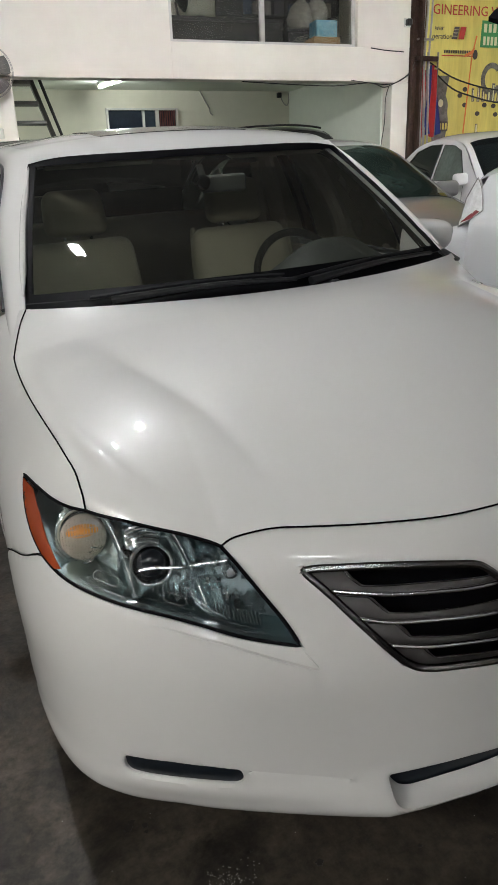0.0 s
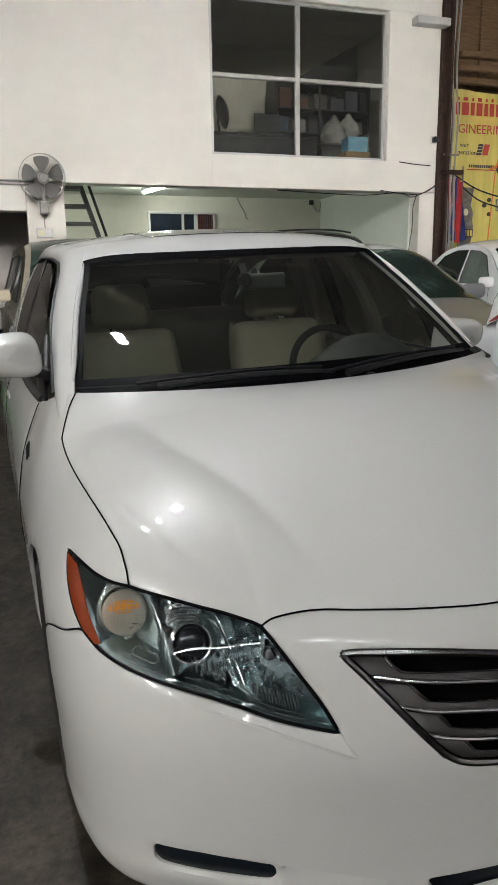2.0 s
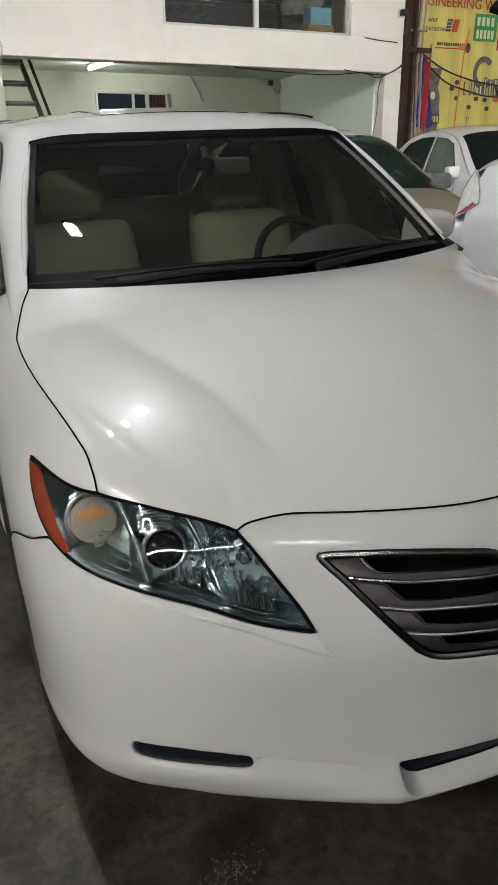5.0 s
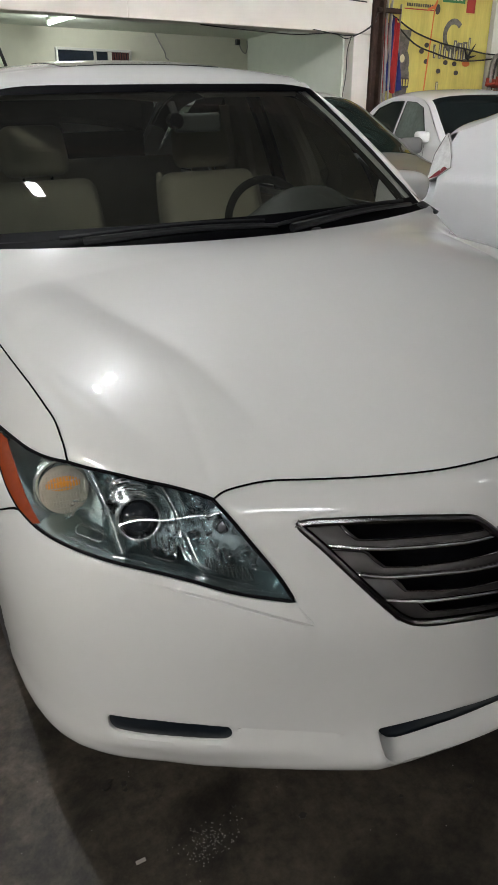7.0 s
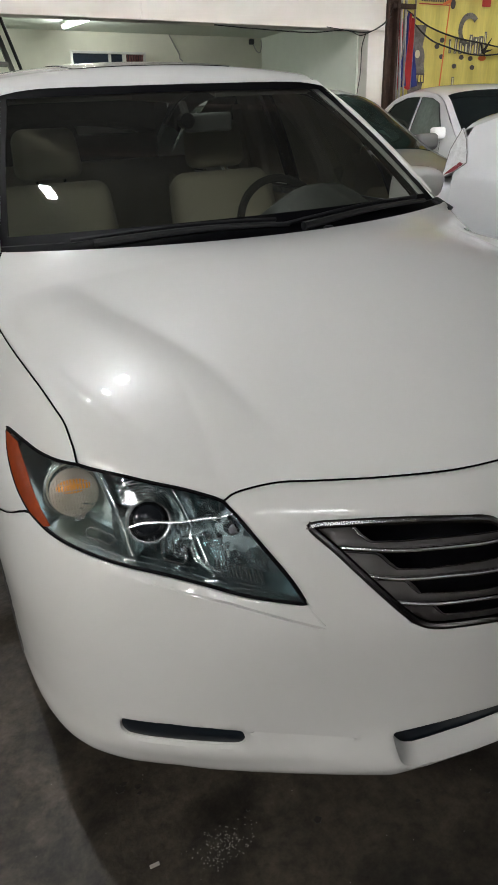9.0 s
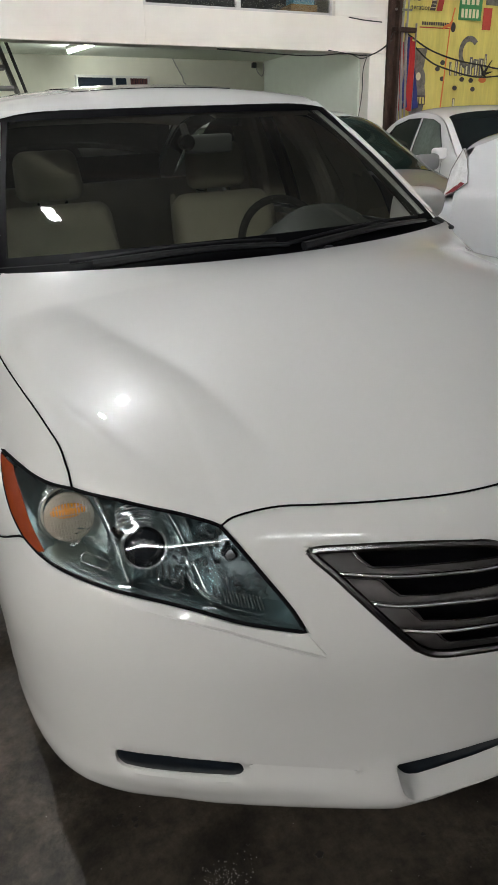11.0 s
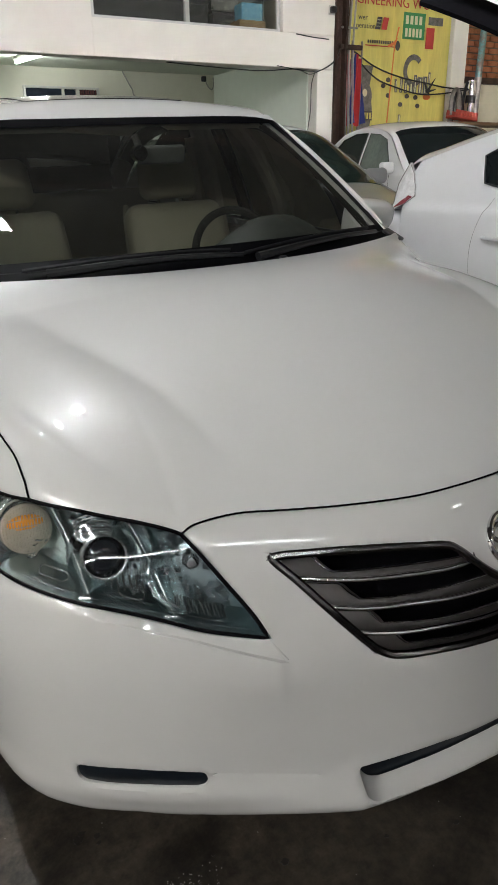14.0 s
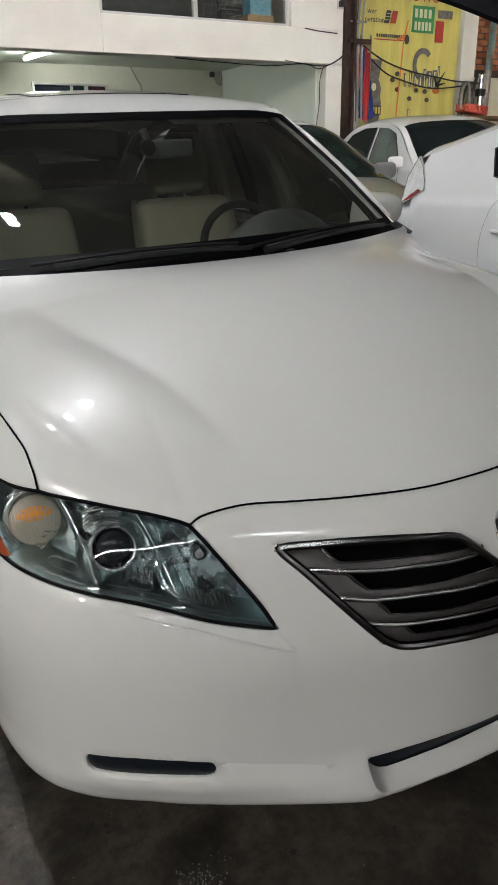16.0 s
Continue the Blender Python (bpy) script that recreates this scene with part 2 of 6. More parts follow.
def panel(name, outline, f, mat, parent, label="", holes=(), step=0.02, thick=0.014, round_=0.004, mirror=False, sharp=40, lines=()):
    """A shaped sheet: outline and holes lie in the plane of two parameters that f(u, v, out) bends into space."""
    from_rings = [resample(np.array(r, float), step) for r in (outline, *holes)]
    ring0 = from_rings[0]
    lo, hi = ring0.min(0), ring0.max(0)
    gx, gy = np.meshgrid(np.arange(lo[0] + step / 2, hi[0], step), np.arange(lo[1] + step / 2, hi[1], step), indexing="ij")
    g = np.stack([gx.ravel(), gy.ravel()], 1)
    g = g[inside(ring0, g)]
    keep = np.ones(len(g), bool)
    for k, r in enumerate(from_rings):
        if k:
            keep &= ~inside(r, g)
        keep &= edge_distance(r, g) > step * 0.45
    for r in lines:
        for a, b in zip(r, r[1:]):
            ab = b - a
            t = np.clip(((g - a) @ ab) / max(ab @ ab, 1e-12), 0, 1)
            keep &= np.hypot(*(g - a - t[:, None] * ab).T) > step * 0.3
    g = g[keep]
    allp = np.vstack(from_rings + list(lines) + [g])
    edges, k0 = [], 0
    for r in from_rings:
        edges += [(k0 + i, k0 + (i + 1) % len(r)) for i in range(len(r))]
        k0 += len(r)
    nb = k0
    for r in lines:
        edges += [(k0 + i, k0 + i + 1) for i in range(len(r) - 1)]
        k0 += len(r)
    vs, es, fs, ov, oe, of = geometry.delaunay_2d_cdt([Vector(p) for p in allp], edges, [], 0, 1e-6)
    vs = np.array([(v[0], v[1]) for v in vs])
    fs = np.array(fs)
    c = vs[fs].mean(1)
    ok = inside(ring0, c)
    for r in from_rings[1:]:
        ok &= ~inside(r, c)
    fs = fs[ok]
    rim = np.zeros(len(vs), bool)
    for i, orig in enumerate(ov):
        rim[i] = any(o < nb for o in orig)
    outs = np.where(rim, -round_, 0.0)
    P = f(vs[:, 0], vs[:, 1], outs)
    verts, faces = list(P), [tuple(t) for t in fs]
    count = {}
    for t in faces:
        for a, b in ((t[0], t[1]), (t[1], t[2]), (t[2], t[0])):
            count[(a, b)] = count.get((a, b), 0) + 1
    border = [(a, b) for a, b in count if (b, a) not in count]
    if thick:
        used = sorted({i for e in border for i in e})
        back = f(vs[used, 0], vs[used, 1], np.full(len(used), -thick))
        idx = {u: len(verts) + k for k, u in enumerate(used)}
        verts += list(back)
        faces += [(b, a, idx[a], idx[b]) for a, b in border]
    made = []
    for side in ((1, -1) if mirror else (1,)):
        v = np.array(verts) * (side, 1, 1)
        n = np.cross(v[fs[:, 1]] - v[fs[:, 0]], v[fs[:, 2]] - v[fs[:, 0]]).sum(0)
        mid = v[:len(vs)].mean(0) - np.array((0, 2.3, 0.5))
        flip = (n @ mid) < 0
        made.append(mesh_object(name, v, [t[::-1] for t in faces] if flip else faces, mat, parent, label, True, sharp))
    return made




# ---- the white saloon: its shell ----
def spline(pts, n):
    """Centripetal-free Catmull-Rom through pts, n samples."""
    p = np.array(pts, float)
    q = np.vstack([2 * p[0] - p[1], p, 2 * p[-1] - p[-2]])
    t = np.linspace(0, len(p) - 1 - 1e-9, n)
    i = t.astype(int)
    f = (t - i)[:, None]
    a, b, c, d = q[i], q[i + 1], q[i + 2], q[i + 3]
    return 0.5 * (2 * b + (c - a) * f + (2 * a - 5 * b + 4 * c - d) * f ** 2 + (3 * b - a - 3 * c + d) * f ** 3)
def smooth_table(xs, ys, x):
    """Monotone-ish cubic (Hermite) interpolation of ys (rows) at x."""
    xs, ys = np.array(xs, float), np.array(ys, float)
    m = np.gradient(ys, xs, axis=0)
    i = np.clip(np.searchsorted(xs, x) - 1, 0, len(xs) - 2)
    h = xs[i + 1] - xs[i]
    t = np.clip((x - xs[i]) / h, 0, 1)
    if ys.ndim > 1:
        h, t = h[..., None], t[..., None]
    return ((1 + 2 * t) * (1 - t) ** 2) * ys[i] + t * (1 - t) ** 2 * h * m[i] + t * t * (3 - 2 * t) * ys[i + 1] + t * t * (t - 1) * h * m[i + 1]
PLAN = [(-.15, .010), (0, 0), (.15, .010), (.30, .05), (.45, .10), (.58, .153), (.68, .21), (.772, .28), (.845, .38), (.885, .50), (.903, .65), (.909, .82),
        (.91, 1.0), (.91, 1.5), (.912, 2.2), (.91, 3.0), (.905, 3.7), (.89, 4.2), (.85, 4.5), (.76, 4.66), (.55, 4.75), (.3, 4.79), (0, 4.805), (-.3, 4.79)]
_p = spline(PLAN, 2400)
_s = np.concatenate([[0], np.cumsum(np.hypot(*np.diff(_p, axis=0).T))])
_s -= np.interp(0.0, _p[:, 0][:300], _s[:300])
_t = np.gradient(_p, _s, axis=0); _t /= np.linalg.norm(_t, axis=1)[:, None]
ZK = [.16, .20, .25, .30, .42, .52, .58, .65, .72, .80, .90, 1.0, 1.1]
D = [  # plan station, inward offset at the heights ZK
    (0.00, [.05, -.005, -.018, -.010, 0, .006, .024, .060, .110, .19, .33, .50, .70]),
    (0.30, [.05, -.005, -.018, -.010, 0, .006, .026, .062, .112, .19, .33, .50, .70]),
    (0.55, [.05, -.005, -.018, -.010, 0, .010, .034, .068, .108, .18, .31, .48, .68]),
    (0.80, [.05, .005, -.010, -.006, 0, .008, .028, .060, .100, .15, .25, .40, .60]),
    (0.98, [.06, .012, -.004, -.002, 0, .006, .020, .045, .078, .12, .20, .33, .50]),
    (1.22, [.06, .02, .004, 0, 0, .002, .008, .022, .048, .09, .16, .28, .42]),
    (1.60, [.06, .035, .012, .004, 0, 0, .003, .010, .028, .062, .13, .22, .34]),
    (2.00, [.06, .035, .015, .008, .004, 0, 0, .005, .018, .040, .085, .14, .20]),
    (3.00, [.06, .035, .015, .010, .006, .002, 0, .003, .012, .026, .055, .10, .16]),
    (4.60, [.06, .035, .015, .008, .004, .001, 0, .003, .012, .028, .060, .11, .17]),
    (5.10, [.09, .05, .02, .006, 0, 0, .002, .008, .02, .04, .075, .12, .18]),
    (5.75, [.10, .06, .025, .008, 0, 0, .004, .012, .025, .04, .06, .09, .13]),
]
def S(s, z, out=0.0):
    """The car's outer shell: s runs along its plan from the nose (negative to the other side), z is the height."""
    s, z = np.asarray(s, float), np.asarray(z, float)
    side, s = np.sign(s), np.abs(s)
    side = np.where(side == 0, 1, side)
    x, y = np.interp(s, _s, _p[:, 0]), np.interp(s, _s, _p[:, 1])
    tx, ty = np.interp(s, _s, _t[:, 0]), np.interp(s, _s, _t[:, 1])
    row = smooth_table([d[0] for d in D], [d[1] for d in D], s)           # (..., nz)
    zk = np.array(ZK); m = np.gradient(row, zk, axis=-1)
    i = np.clip(np.searchsorted(zk, z) - 1, 0, len(zk) - 2); h = zk[i + 1] - zk[i]; t = np.clip((z - zk[i]) / h, 0, 1)
    g = lambda a, j: np.take_along_axis(a, j[..., None], -1)[..., 0]
    d = (1 + 2 * t) * (1 - t) ** 2 * g(row, i) + t * (1 - t) ** 2 * h * g(m, i) + t * t * (3 - 2 * t) * g(row, i + 1) + t * t * (t - 1) * h * g(m, i + 1)
    d = d - out
    return np.stack([side * (x - ty * d), y + tx * d, z], -1)


HOOD_FRONT = [(0, .745), (.085, .745), (.225, .744), (.336, .746), (.436, .750), (.521, .753), (.596, .745), (.626, .733)]
LAMP_TOP = [(.626, .733), (.656, .741), (.731, .755), (.836, .770), (.967, .780)]
LAMP_IN = [(.626, .733), (.591, .703), (.551, .660), (.511, .613), (.486, .573)]
LAMP_LOW = [(.486, .573), (.586, .592), (.671, .614), (.766, .632), (.876, .646), (.967, .657), (1.017, .664), (1.072, .675)]
LAMP_BACK = [(1.072, .675), (1.142, .700), (1.212, .735), (1.267, .775)]
LAMP_FENDER = [(1.267, .775), (1.215, .7765), (1.162, .777), (1.067, .776), (.967, .780)]
SEAM = [(.967, .780), (1.007, .810), (1.087, .845), (1.267, .875), (1.567, .890), (1.708, .910), (1.753, .930), (1.813, .983), (1.833, 1.020)]
FENDER_CUT = [(1.072, .675), (1.102, .668), (1.157, .645), (1.225, .625), (1.285, .602)]
AXLE_F, AXLE_R, WHEEL_Z = 1.555, 4.33, 0.315


def fine(pts, n=24):
    return [tuple(p) for p in spline(pts, n)]


def mirrored(pts):
    return [(-a, b) for a, b in pts]


def rounded(poly, r):
    """Cuts the corners of a closed outline twice, by at most r."""
    for cut in (r, r * .4):
        out = []
        p = np.array(poly, float)
        for a, b in zip(p, np.roll(p, -1, axis=0)):
            n = np.hypot(*(b - a))
            k = min(.33, cut / max(n, 1e-6))
            out += [tuple(a + (b - a) * k), tuple(b - (b - a) * k)]
        poly = out
    return poly


def inset(poly, d):
    """Moves a closed outline inwards by d."""
    p = np.array(poly, float)
    e = np.roll(p, -1, axis=0) - np.roll(p, 1, axis=0)
    n = np.stack([-e[:, 1], e[:, 0]], 1) / np.linalg.norm(e, axis=1)[:, None]
    x, y = p.T
    area = (x * np.roll(y, -1) - y * np.roll(x, -1)).sum()
    return [tuple(q) for q in p + n * d * (1 if area > 0 else -1)]


def arch(s0, radius, a0, a1, n=18):
    return [(s0 + radius * math.cos(radians(a0 + (a1 - a0) * k / n)), WHEEL_Z + radius * math.sin(radians(a0 + (a1 - a0) * k / n))) for k in range(n + 1)]


def on_shell(pts, out=0.0):
    p = np.array(pts)
    return S(p[:, 0], p[:, 1], out)


car = thing("white_saloon_car", "pearl white saloon car with slatted dark grille, parked on concrete", "car", at=BASE.copy())


FOLD = ([.44, .46, .525, .618, .715, .758, .85], [.527, .535, .555, .584, .605, .614, .630])
CREASE = ([.385, .409, .488, .557, .602, .66, .743, .83, .875], [.288, .294, .310, .322, .329, .334, .338, .336, .324])
SHELF = ([.385, .40, .49, .557, .62, .84, .875], [.232, .238, .262, .273, .280, .278, .285])
CHIN = ([0, .08, .14, .20, .26, .30, .335, .36, .44, .50, .56, .62, .74, .80, .86, .92, .98, 1.10], [0, -.002, 0, .005, .014, .019, .022, .018, .004, -.006, -.014, -.019, -.020, -.016, -.008, 0, .003, .004])


def bumper_shape(s, z, out):
    """The shell with the fold below the lamp, the scoop round the side slots and the angular chin."""
    a = np.abs(s)
    fold = np.interp(a, *FOLD)
    fade = np.interp(a, [.452, .470, .66, .80], [0, 1, .8, 0])
    h = 0.0055 * fade * (z < fold) * np.interp(fold - z, [0, .11], [1, 0])
    top, low = np.interp(a, *CREASE), np.interp(a, *SHELF)
    depth = np.interp(a, [.39, .46, .57, .62, .835, .862], [0, .006, .010, .003, .003, 0])
    turn = top - np.interp(a, [.585, .607, .83, .86], [0, 1, 1, 1]) * (top - .292) - .0008
    shelf = depth * np.where(z < turn, np.clip((z - low) / (turn - low), 0, 1) ** 1.2, np.clip((top - z) / np.maximum(top - turn, .0008), 0, 1))
    chin = np.interp(a, *CHIN) * np.interp(z, [.20, .235, .27, .31], [1, .85, .35, 0])
    return S(s, z, out + h - shelf + chin)


def build_body():
    # bumper with its openings
    gap = .003
    half = fine([(a, b - gap) for a, b in HOOD_FRONT], 30)[1:-1] + [(a - .006, b - .002) for a, b in fine(LAMP_IN, 14)] + [(a + .002, b - .006) for a, b in fine(LAMP_LOW, 30)[1:-1]]
    half += [(a, b - .003) for a, b in fine(FENDER_CUT, 10)]
    half += arch(AXLE_F, .350, 132, 193, 14) + [(1.20, .238)]
    bottom = [(s, .183 + float(np.interp(abs(s), [.88, 1.1, 1.2], [0, .042, .055]))) for s in np.linspace(1.17, -1.17, 90)]
    outline = half + bottom + mirrored(half)[::-1]
    grille_half = [(0, .600), (.030, .602), (.062, .622), (.118, .670), (.142, .680), (.25, .689), (.346, .695), (.46, .699), (.478, .694), (.474, .684), (.43, .648), (.38, .600), (.325, .546), (.297, .521), (.265, .511), (.18, .508), (.082, .501), (0, .498)]
    grille_hole = grille_half + mirrored(grille_half)[::-1][1:-1]
    slot = [(.838, .318), (.833, .332), (.80, .3345), (.743, .3355), (.663, .3325), (.608, .327), (.603, .314), (.604, .298), (.614, .291), (.685, .2915), (.787, .2905), (.829, .291), (.838, .302)]
    low = [(.335, .292), (.330, .262), (.322, .236), (.306, .222), (.285, .217), (.212, .219), (.062, .223), (-.062, .223), (-.212, .219), (-.285, .217), (-.306, .222), (-.322, .236), (-.330, .262), (-.335, .292), (-.28, .295), (-.17, .304), (-.06, .304), (.06, .304), (.17, .304), (.28, .295)]
    grille_hole, slot, low = inset(rounded(grille_hole, .012), .0065), rounded(slot, .004), rounded(low, .005)
    creases = []
    for sg in (1, -1):
        a = np.linspace(.456, .795, 70)
        creases += [np.stack([sg * a, np.interp(a, *FOLD) + d], 1) for d in (.0006, -.0010)]
        for lo_s, hi_s in ((.392, .598),):
            a = np.linspace(lo_s, hi_s, 40)
            creases += [np.stack([sg * a, np.interp(a, *CREASE) + d], 1) for d in (.0006, -.0010)]
    panel("front_bumper", outline, bumper_shape, PEARL, car, "pearl white front bumper", holes=[grille_hole, slot, mirrored(slot)[::-1], low], step=.0088, round_=.003, lines=creases, sharp=28)
    for sg in (1, -1):
        fs = np.linspace(.462, .72, 60)
        part("fold_line", tube_bm([Vector(p) for p in bumper_shape(sg * fs, np.interp(fs, *FOLD) - .0015, -.0008)], [.0019 * min(1, .2 + 3 * (1 - abs(2 * k / 59 - 1))) for k in range(60)], 8), PEARL, car)
        tip = [Vector(p) for p in S(sg * np.linspace(.483, .457, 12), np.linspace(.570, .536, 12), -.0006)]
        part("fold_line", tube_bm(tip, [.0006 + .0024 * k / 11 for k in range(12)], 8), PEARL, car)
        q = [(sg * a, b) for a, b in ((1.985, .796), (2.060, .826), (2.052, .844), (1.978, .812))]
        panel("wing_badge", q if sg > 0 else q[::-1], lambda s, z, o: S(s, z, o + .004), CHROME, car, "small chrome wing badge", step=.008, thick=.004, round_=.001)
        for k in range(6):
            c0 = (1.99 + .0115 * k, .802 + .0047 * k)
            part("badge_mark", tube_bm([Vector(S(sg * c0[0], c0[1], .006)), Vector(S(sg * (c0[0] - .004), c0[1] + .012, .006))], .0022, 5), BLACK, car)
    # near-black sheet behind all gaps: their shade is put into its colour
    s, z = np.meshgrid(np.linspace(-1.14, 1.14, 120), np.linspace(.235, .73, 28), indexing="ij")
    surface("gap_backing", S(s, z, -.085), PIT, car)
    for sg in (1, -1):
        q = [(sg * a, b) for a, b in slot]
        q = q if sg > 0 else q[::-1]
        panel("slot_insert", [(a, b - .001) for a, b in q], lambda u, v, o: S(u, v, o - .003 - .16 * (.336 - v)), SLOT_NAVY, car, "black bumper slot insert", step=.012, thick=.004)
    panel("lower_intake", low, lambda u, v, o: bumper_shape(u, v, o - .045), SLOT_NAVY, car, "black lower intake", step=.02, thick=.004)
    ls, lt = np.linspace(-.331, .331, 90)[:, None], np.linspace(0, 1, 10)[None]
    base_z = np.interp(np.abs(ls), [0, .062, .212, .285, .306, .322, .331], [.2235, .2235, .2195, .2175, .2225, .2365, .262])
    surface("intake_lip", bumper_shape(ls + 0 * lt, base_z + .017 * lt ** 1.7, -.001 - .042 * lt), PEARL, car, "pearl white lip inside the lower intake")
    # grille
    # near-black box stands for the shaded depth between the slats
    gr = part("grille", box_bm((.9, .01, .2), (0, .30, .6)), PIT, car, "grille of satin slats with chrome edges over a near-black backing")
    rim = []
    for a, b in resample(np.array(grille_hole), .01):
        rim.append(S(a, b, .002))
    part("grille_frame", tube_bm([Vector(p) for p in np.array(rim)], .0075, 8, closed=True), DARK_CHROME, gr, "smoked chrome frame")
    blades = [  # foot line and upper edge of each slat, from its outer end inwards
        ([(.430, .657), (.318, .644), (.215, .640), (.157, .638), (.088, .638)], [(.470, .688), (.395, .680), (.384, .668), (.366, .656), (.315, .653), (.211, .650), (.088, .645)]),
        ([(.381, .611), (.325, .602), (.224, .597), (.066, .591), (0, .590)], [(.424, .645), (.353, .636), (.339, .623), (.323, .612), (.272, .608), (.163, .607), (.056, .606), (0, .606)]),
        ([(.335, .566), (.28, .557), (.175, .552), (.076, .546), (0, .545)], [(.376, .599), (.308, .590), (.299, .579), (.288, .570), (.226, .564), (.172, .561), (.07, .558), (0, .558)]),
        ([(.310, .527), (.27, .515), (.18, .512), (.08, .505), (0, .502)], [(.332, .554), (.265, .547), (.256, .537), (.245, .529), (.175, .525), (.075, .517), (0, .515)])]
    for k, (foot, edge) in enumerate(blades):
        fa, ea = np.array(foot)[::-1], np.array(edge)[::-1]
        end, inner = foot[0][0], foot[-1][0]
        for sg in (1, -1):
            s0 = end - (end - inner) * np.linspace(0, 1, 70) ** 1.25
            s1 = s0 + (edge[0][0] - end) * np.clip(1 - (end - s0) / .10, 0, 1)
            z0, z1 = smooth_table(fa[:, 0], fa[:, 1], s0), np.interp(s1, ea[:, 0], ea[:, 1])
            t = np.linspace(0, 1, 8)
            tall = np.clip((z1 - z0) / .03, .3, 1)
            P = S(sg * (s0[:, None] * (1 - t) + s1[:, None] * t), z0[:, None] * (1 - t) + z1[:, None] * t, -.006 - .006 * tall[:, None] * t ** 1.6)
            slat = surface("slat", P, SATIN, gr, thick=.010, flip=sg < 0)
            part("slat_edge", tube_bm([Vector(q) for q in P[1:-1, -1]], .0016, 6), DARK_CHROME, slat, "bright upper edge")
            if k < 3:
                bar = [Vector(S(sg * q, w - .001, -.001)) for q, w in zip(s0, z0)]
                part("chrome_strip", tube_bm(bar, [.0040 * min(1, .35 + 9 * min(i, 69 - i) / 69) for i in range(70)], 8), BAR_CHROME, gr)
    # emblem: a plain oval ring with two inner ovals
    em = part("emblem", tube_bm([Vector(S(.046 * math.cos(k / 40 * math.tau), .655 + .040 * math.sin(k / 40 * math.tau), .006)) for k in range(40)], .006, 8, closed=True), CHROME, car, "plain chrome oval emblem")
    part("inner_oval", tube_bm([Vector(S(.019 * math.cos(k / 32 * math.tau), .651 + .032 * math.sin(k / 32 * math.tau), .006)) for k in range(32)], .005, 8, closed=True), CHROME, em)
    part("upper_oval", tube_bm([Vector(S(.038 * math.cos(k / 32 * math.tau), .668 + .015 * math.sin(k / 32 * math.tau), .006)) for k in range(32)], .005, 8, closed=True), CHROME, em)

    # bonnet
    front = np.array(fine(HOOD_FRONT, 40)[:-1] + fine([(a, b + .004) for a, b in LAMP_TOP], 24))
    F = on_shell(front)
    Lc = np.concatenate([[0], np.cumsum(np.linalg.norm(np.diff(F, axis=0), axis=1))])
    nu, nv = 150, 96
    t = np.linspace(0, 1, nu)
    F = np.stack([np.interp(t * Lc[-1], Lc, F[:, k]) for k in range(3)], 1)
    seam = on_shell([(a, b) for a, b in fine(SEAM, 60)])
    Ls = np.concatenate([[0], np.cumsum(np.linalg.norm(np.diff(seam, axis=0), axis=1))])
    v = np.linspace(0, 1, nv)
    Sm = np.stack([np.interp(v * Ls[-1], Ls, seam[:, k]) for k in range(3)], 1)
    Sm[:, 0] -= .004
    corner = Sm[-1]
    xs = t * corner[0]
    C = np.stack([xs, 1.02 + (corner[1] - 1.02) * (xs / corner[0]) ** 2, 1.022 + (corner[2] - 1.022) * t ** 2], 1)
    w = v * v * (3 - 2 * v) * .35 + v * .65
    M = np.stack([np.zeros(nv), F[0, 1] + (C[0, 1] - F[0, 1]) * v, F[0, 2] + (C[0, 2] - F[0, 2]) * (1 - (1 - v) ** 2.2)], 1)
    U, V = t[:, None, None], v[None, :, None]
    # the corner of the front edge fades out over the first part of the panel
    soft = F.copy()
    for _ in range(500):
        soft[1:-1] = .25 * soft[:-2] + .5 * soft[1:-1] + .25 * soft[2:]
        soft[0] = soft[1] * (0, 1, 1)
    ramp = np.clip(V / .30, 0, 1) ** 1.2
    Fv = F[:, None] * (1 - ramp) + soft[:, None] * ramp
    B = (1 - V) * Fv + V * C[:, None] + (M - (1 - v[:, None]) * Fv[0] - v[:, None] * C[0])[None] * (1 - .25 * U ** 2)
    P = B + U ** 3 * (Sm - B[-1])[None]
    # creases: flat middle, a fold, a broad crest, a shallow trough and a second ridge beside the wing
    u1, v1 = np.broadcast_to(t[:, None], (nu, nv)), np.broadcast_to(v[None], (nu, nv))
    ease = lambda q: np.clip(q, 0, 1) ** 2 * (3 - 2 * np.clip(q, 0, 1))
    px, py = P[..., 0], P[..., 1]
    fold_x = np.interp(py, [.20, .271, .323, .391, .51, .661, .777, 1.017, 1.2], [.395, .407, .420, .435, .467, .520, .556, .600, .62])
    trough_x = np.interp(py, [.30, .389, .427, .481, .556, .686, .776, 1.0, 1.2], [.56, .597, .623, .645, .674, .712, .733, .77, .79])
    crest_x = np.minimum(fold_x + np.interp(py, [.25, .45, .9], [.075, .100, .10]), trough_x - .03)
    q = np.clip((px - fold_x) / (crest_x - fold_x), 0, 1)
    fall = .5 + .5 * np.cos(np.pi * np.clip((px - crest_x) / (trough_x + .115 - crest_x), 0, 1))
    rise = .0160 * np.sin(np.pi / 2 * q) * fall + .0072 * np.exp(-((px - trough_x - .044) / .020) ** 2)
    for _ in range(2):
        rise[1:-1] = .25 * rise[:-2] + .5 * rise[1:-1] + .25 * rise[2:]
    P[..., 2] += 1.15 * rise * ease((py - .24) / .20) * ease((1.16 - py) / .28) * ease((1 - u1) / .07)
    P[..., 2] += .012 * np.sin(np.pi * np.clip(v1, 0, 1)) * (1 - u1 ** 2)
    lip = np.clip(1 - v1 / .03, 0, 1) ** 2
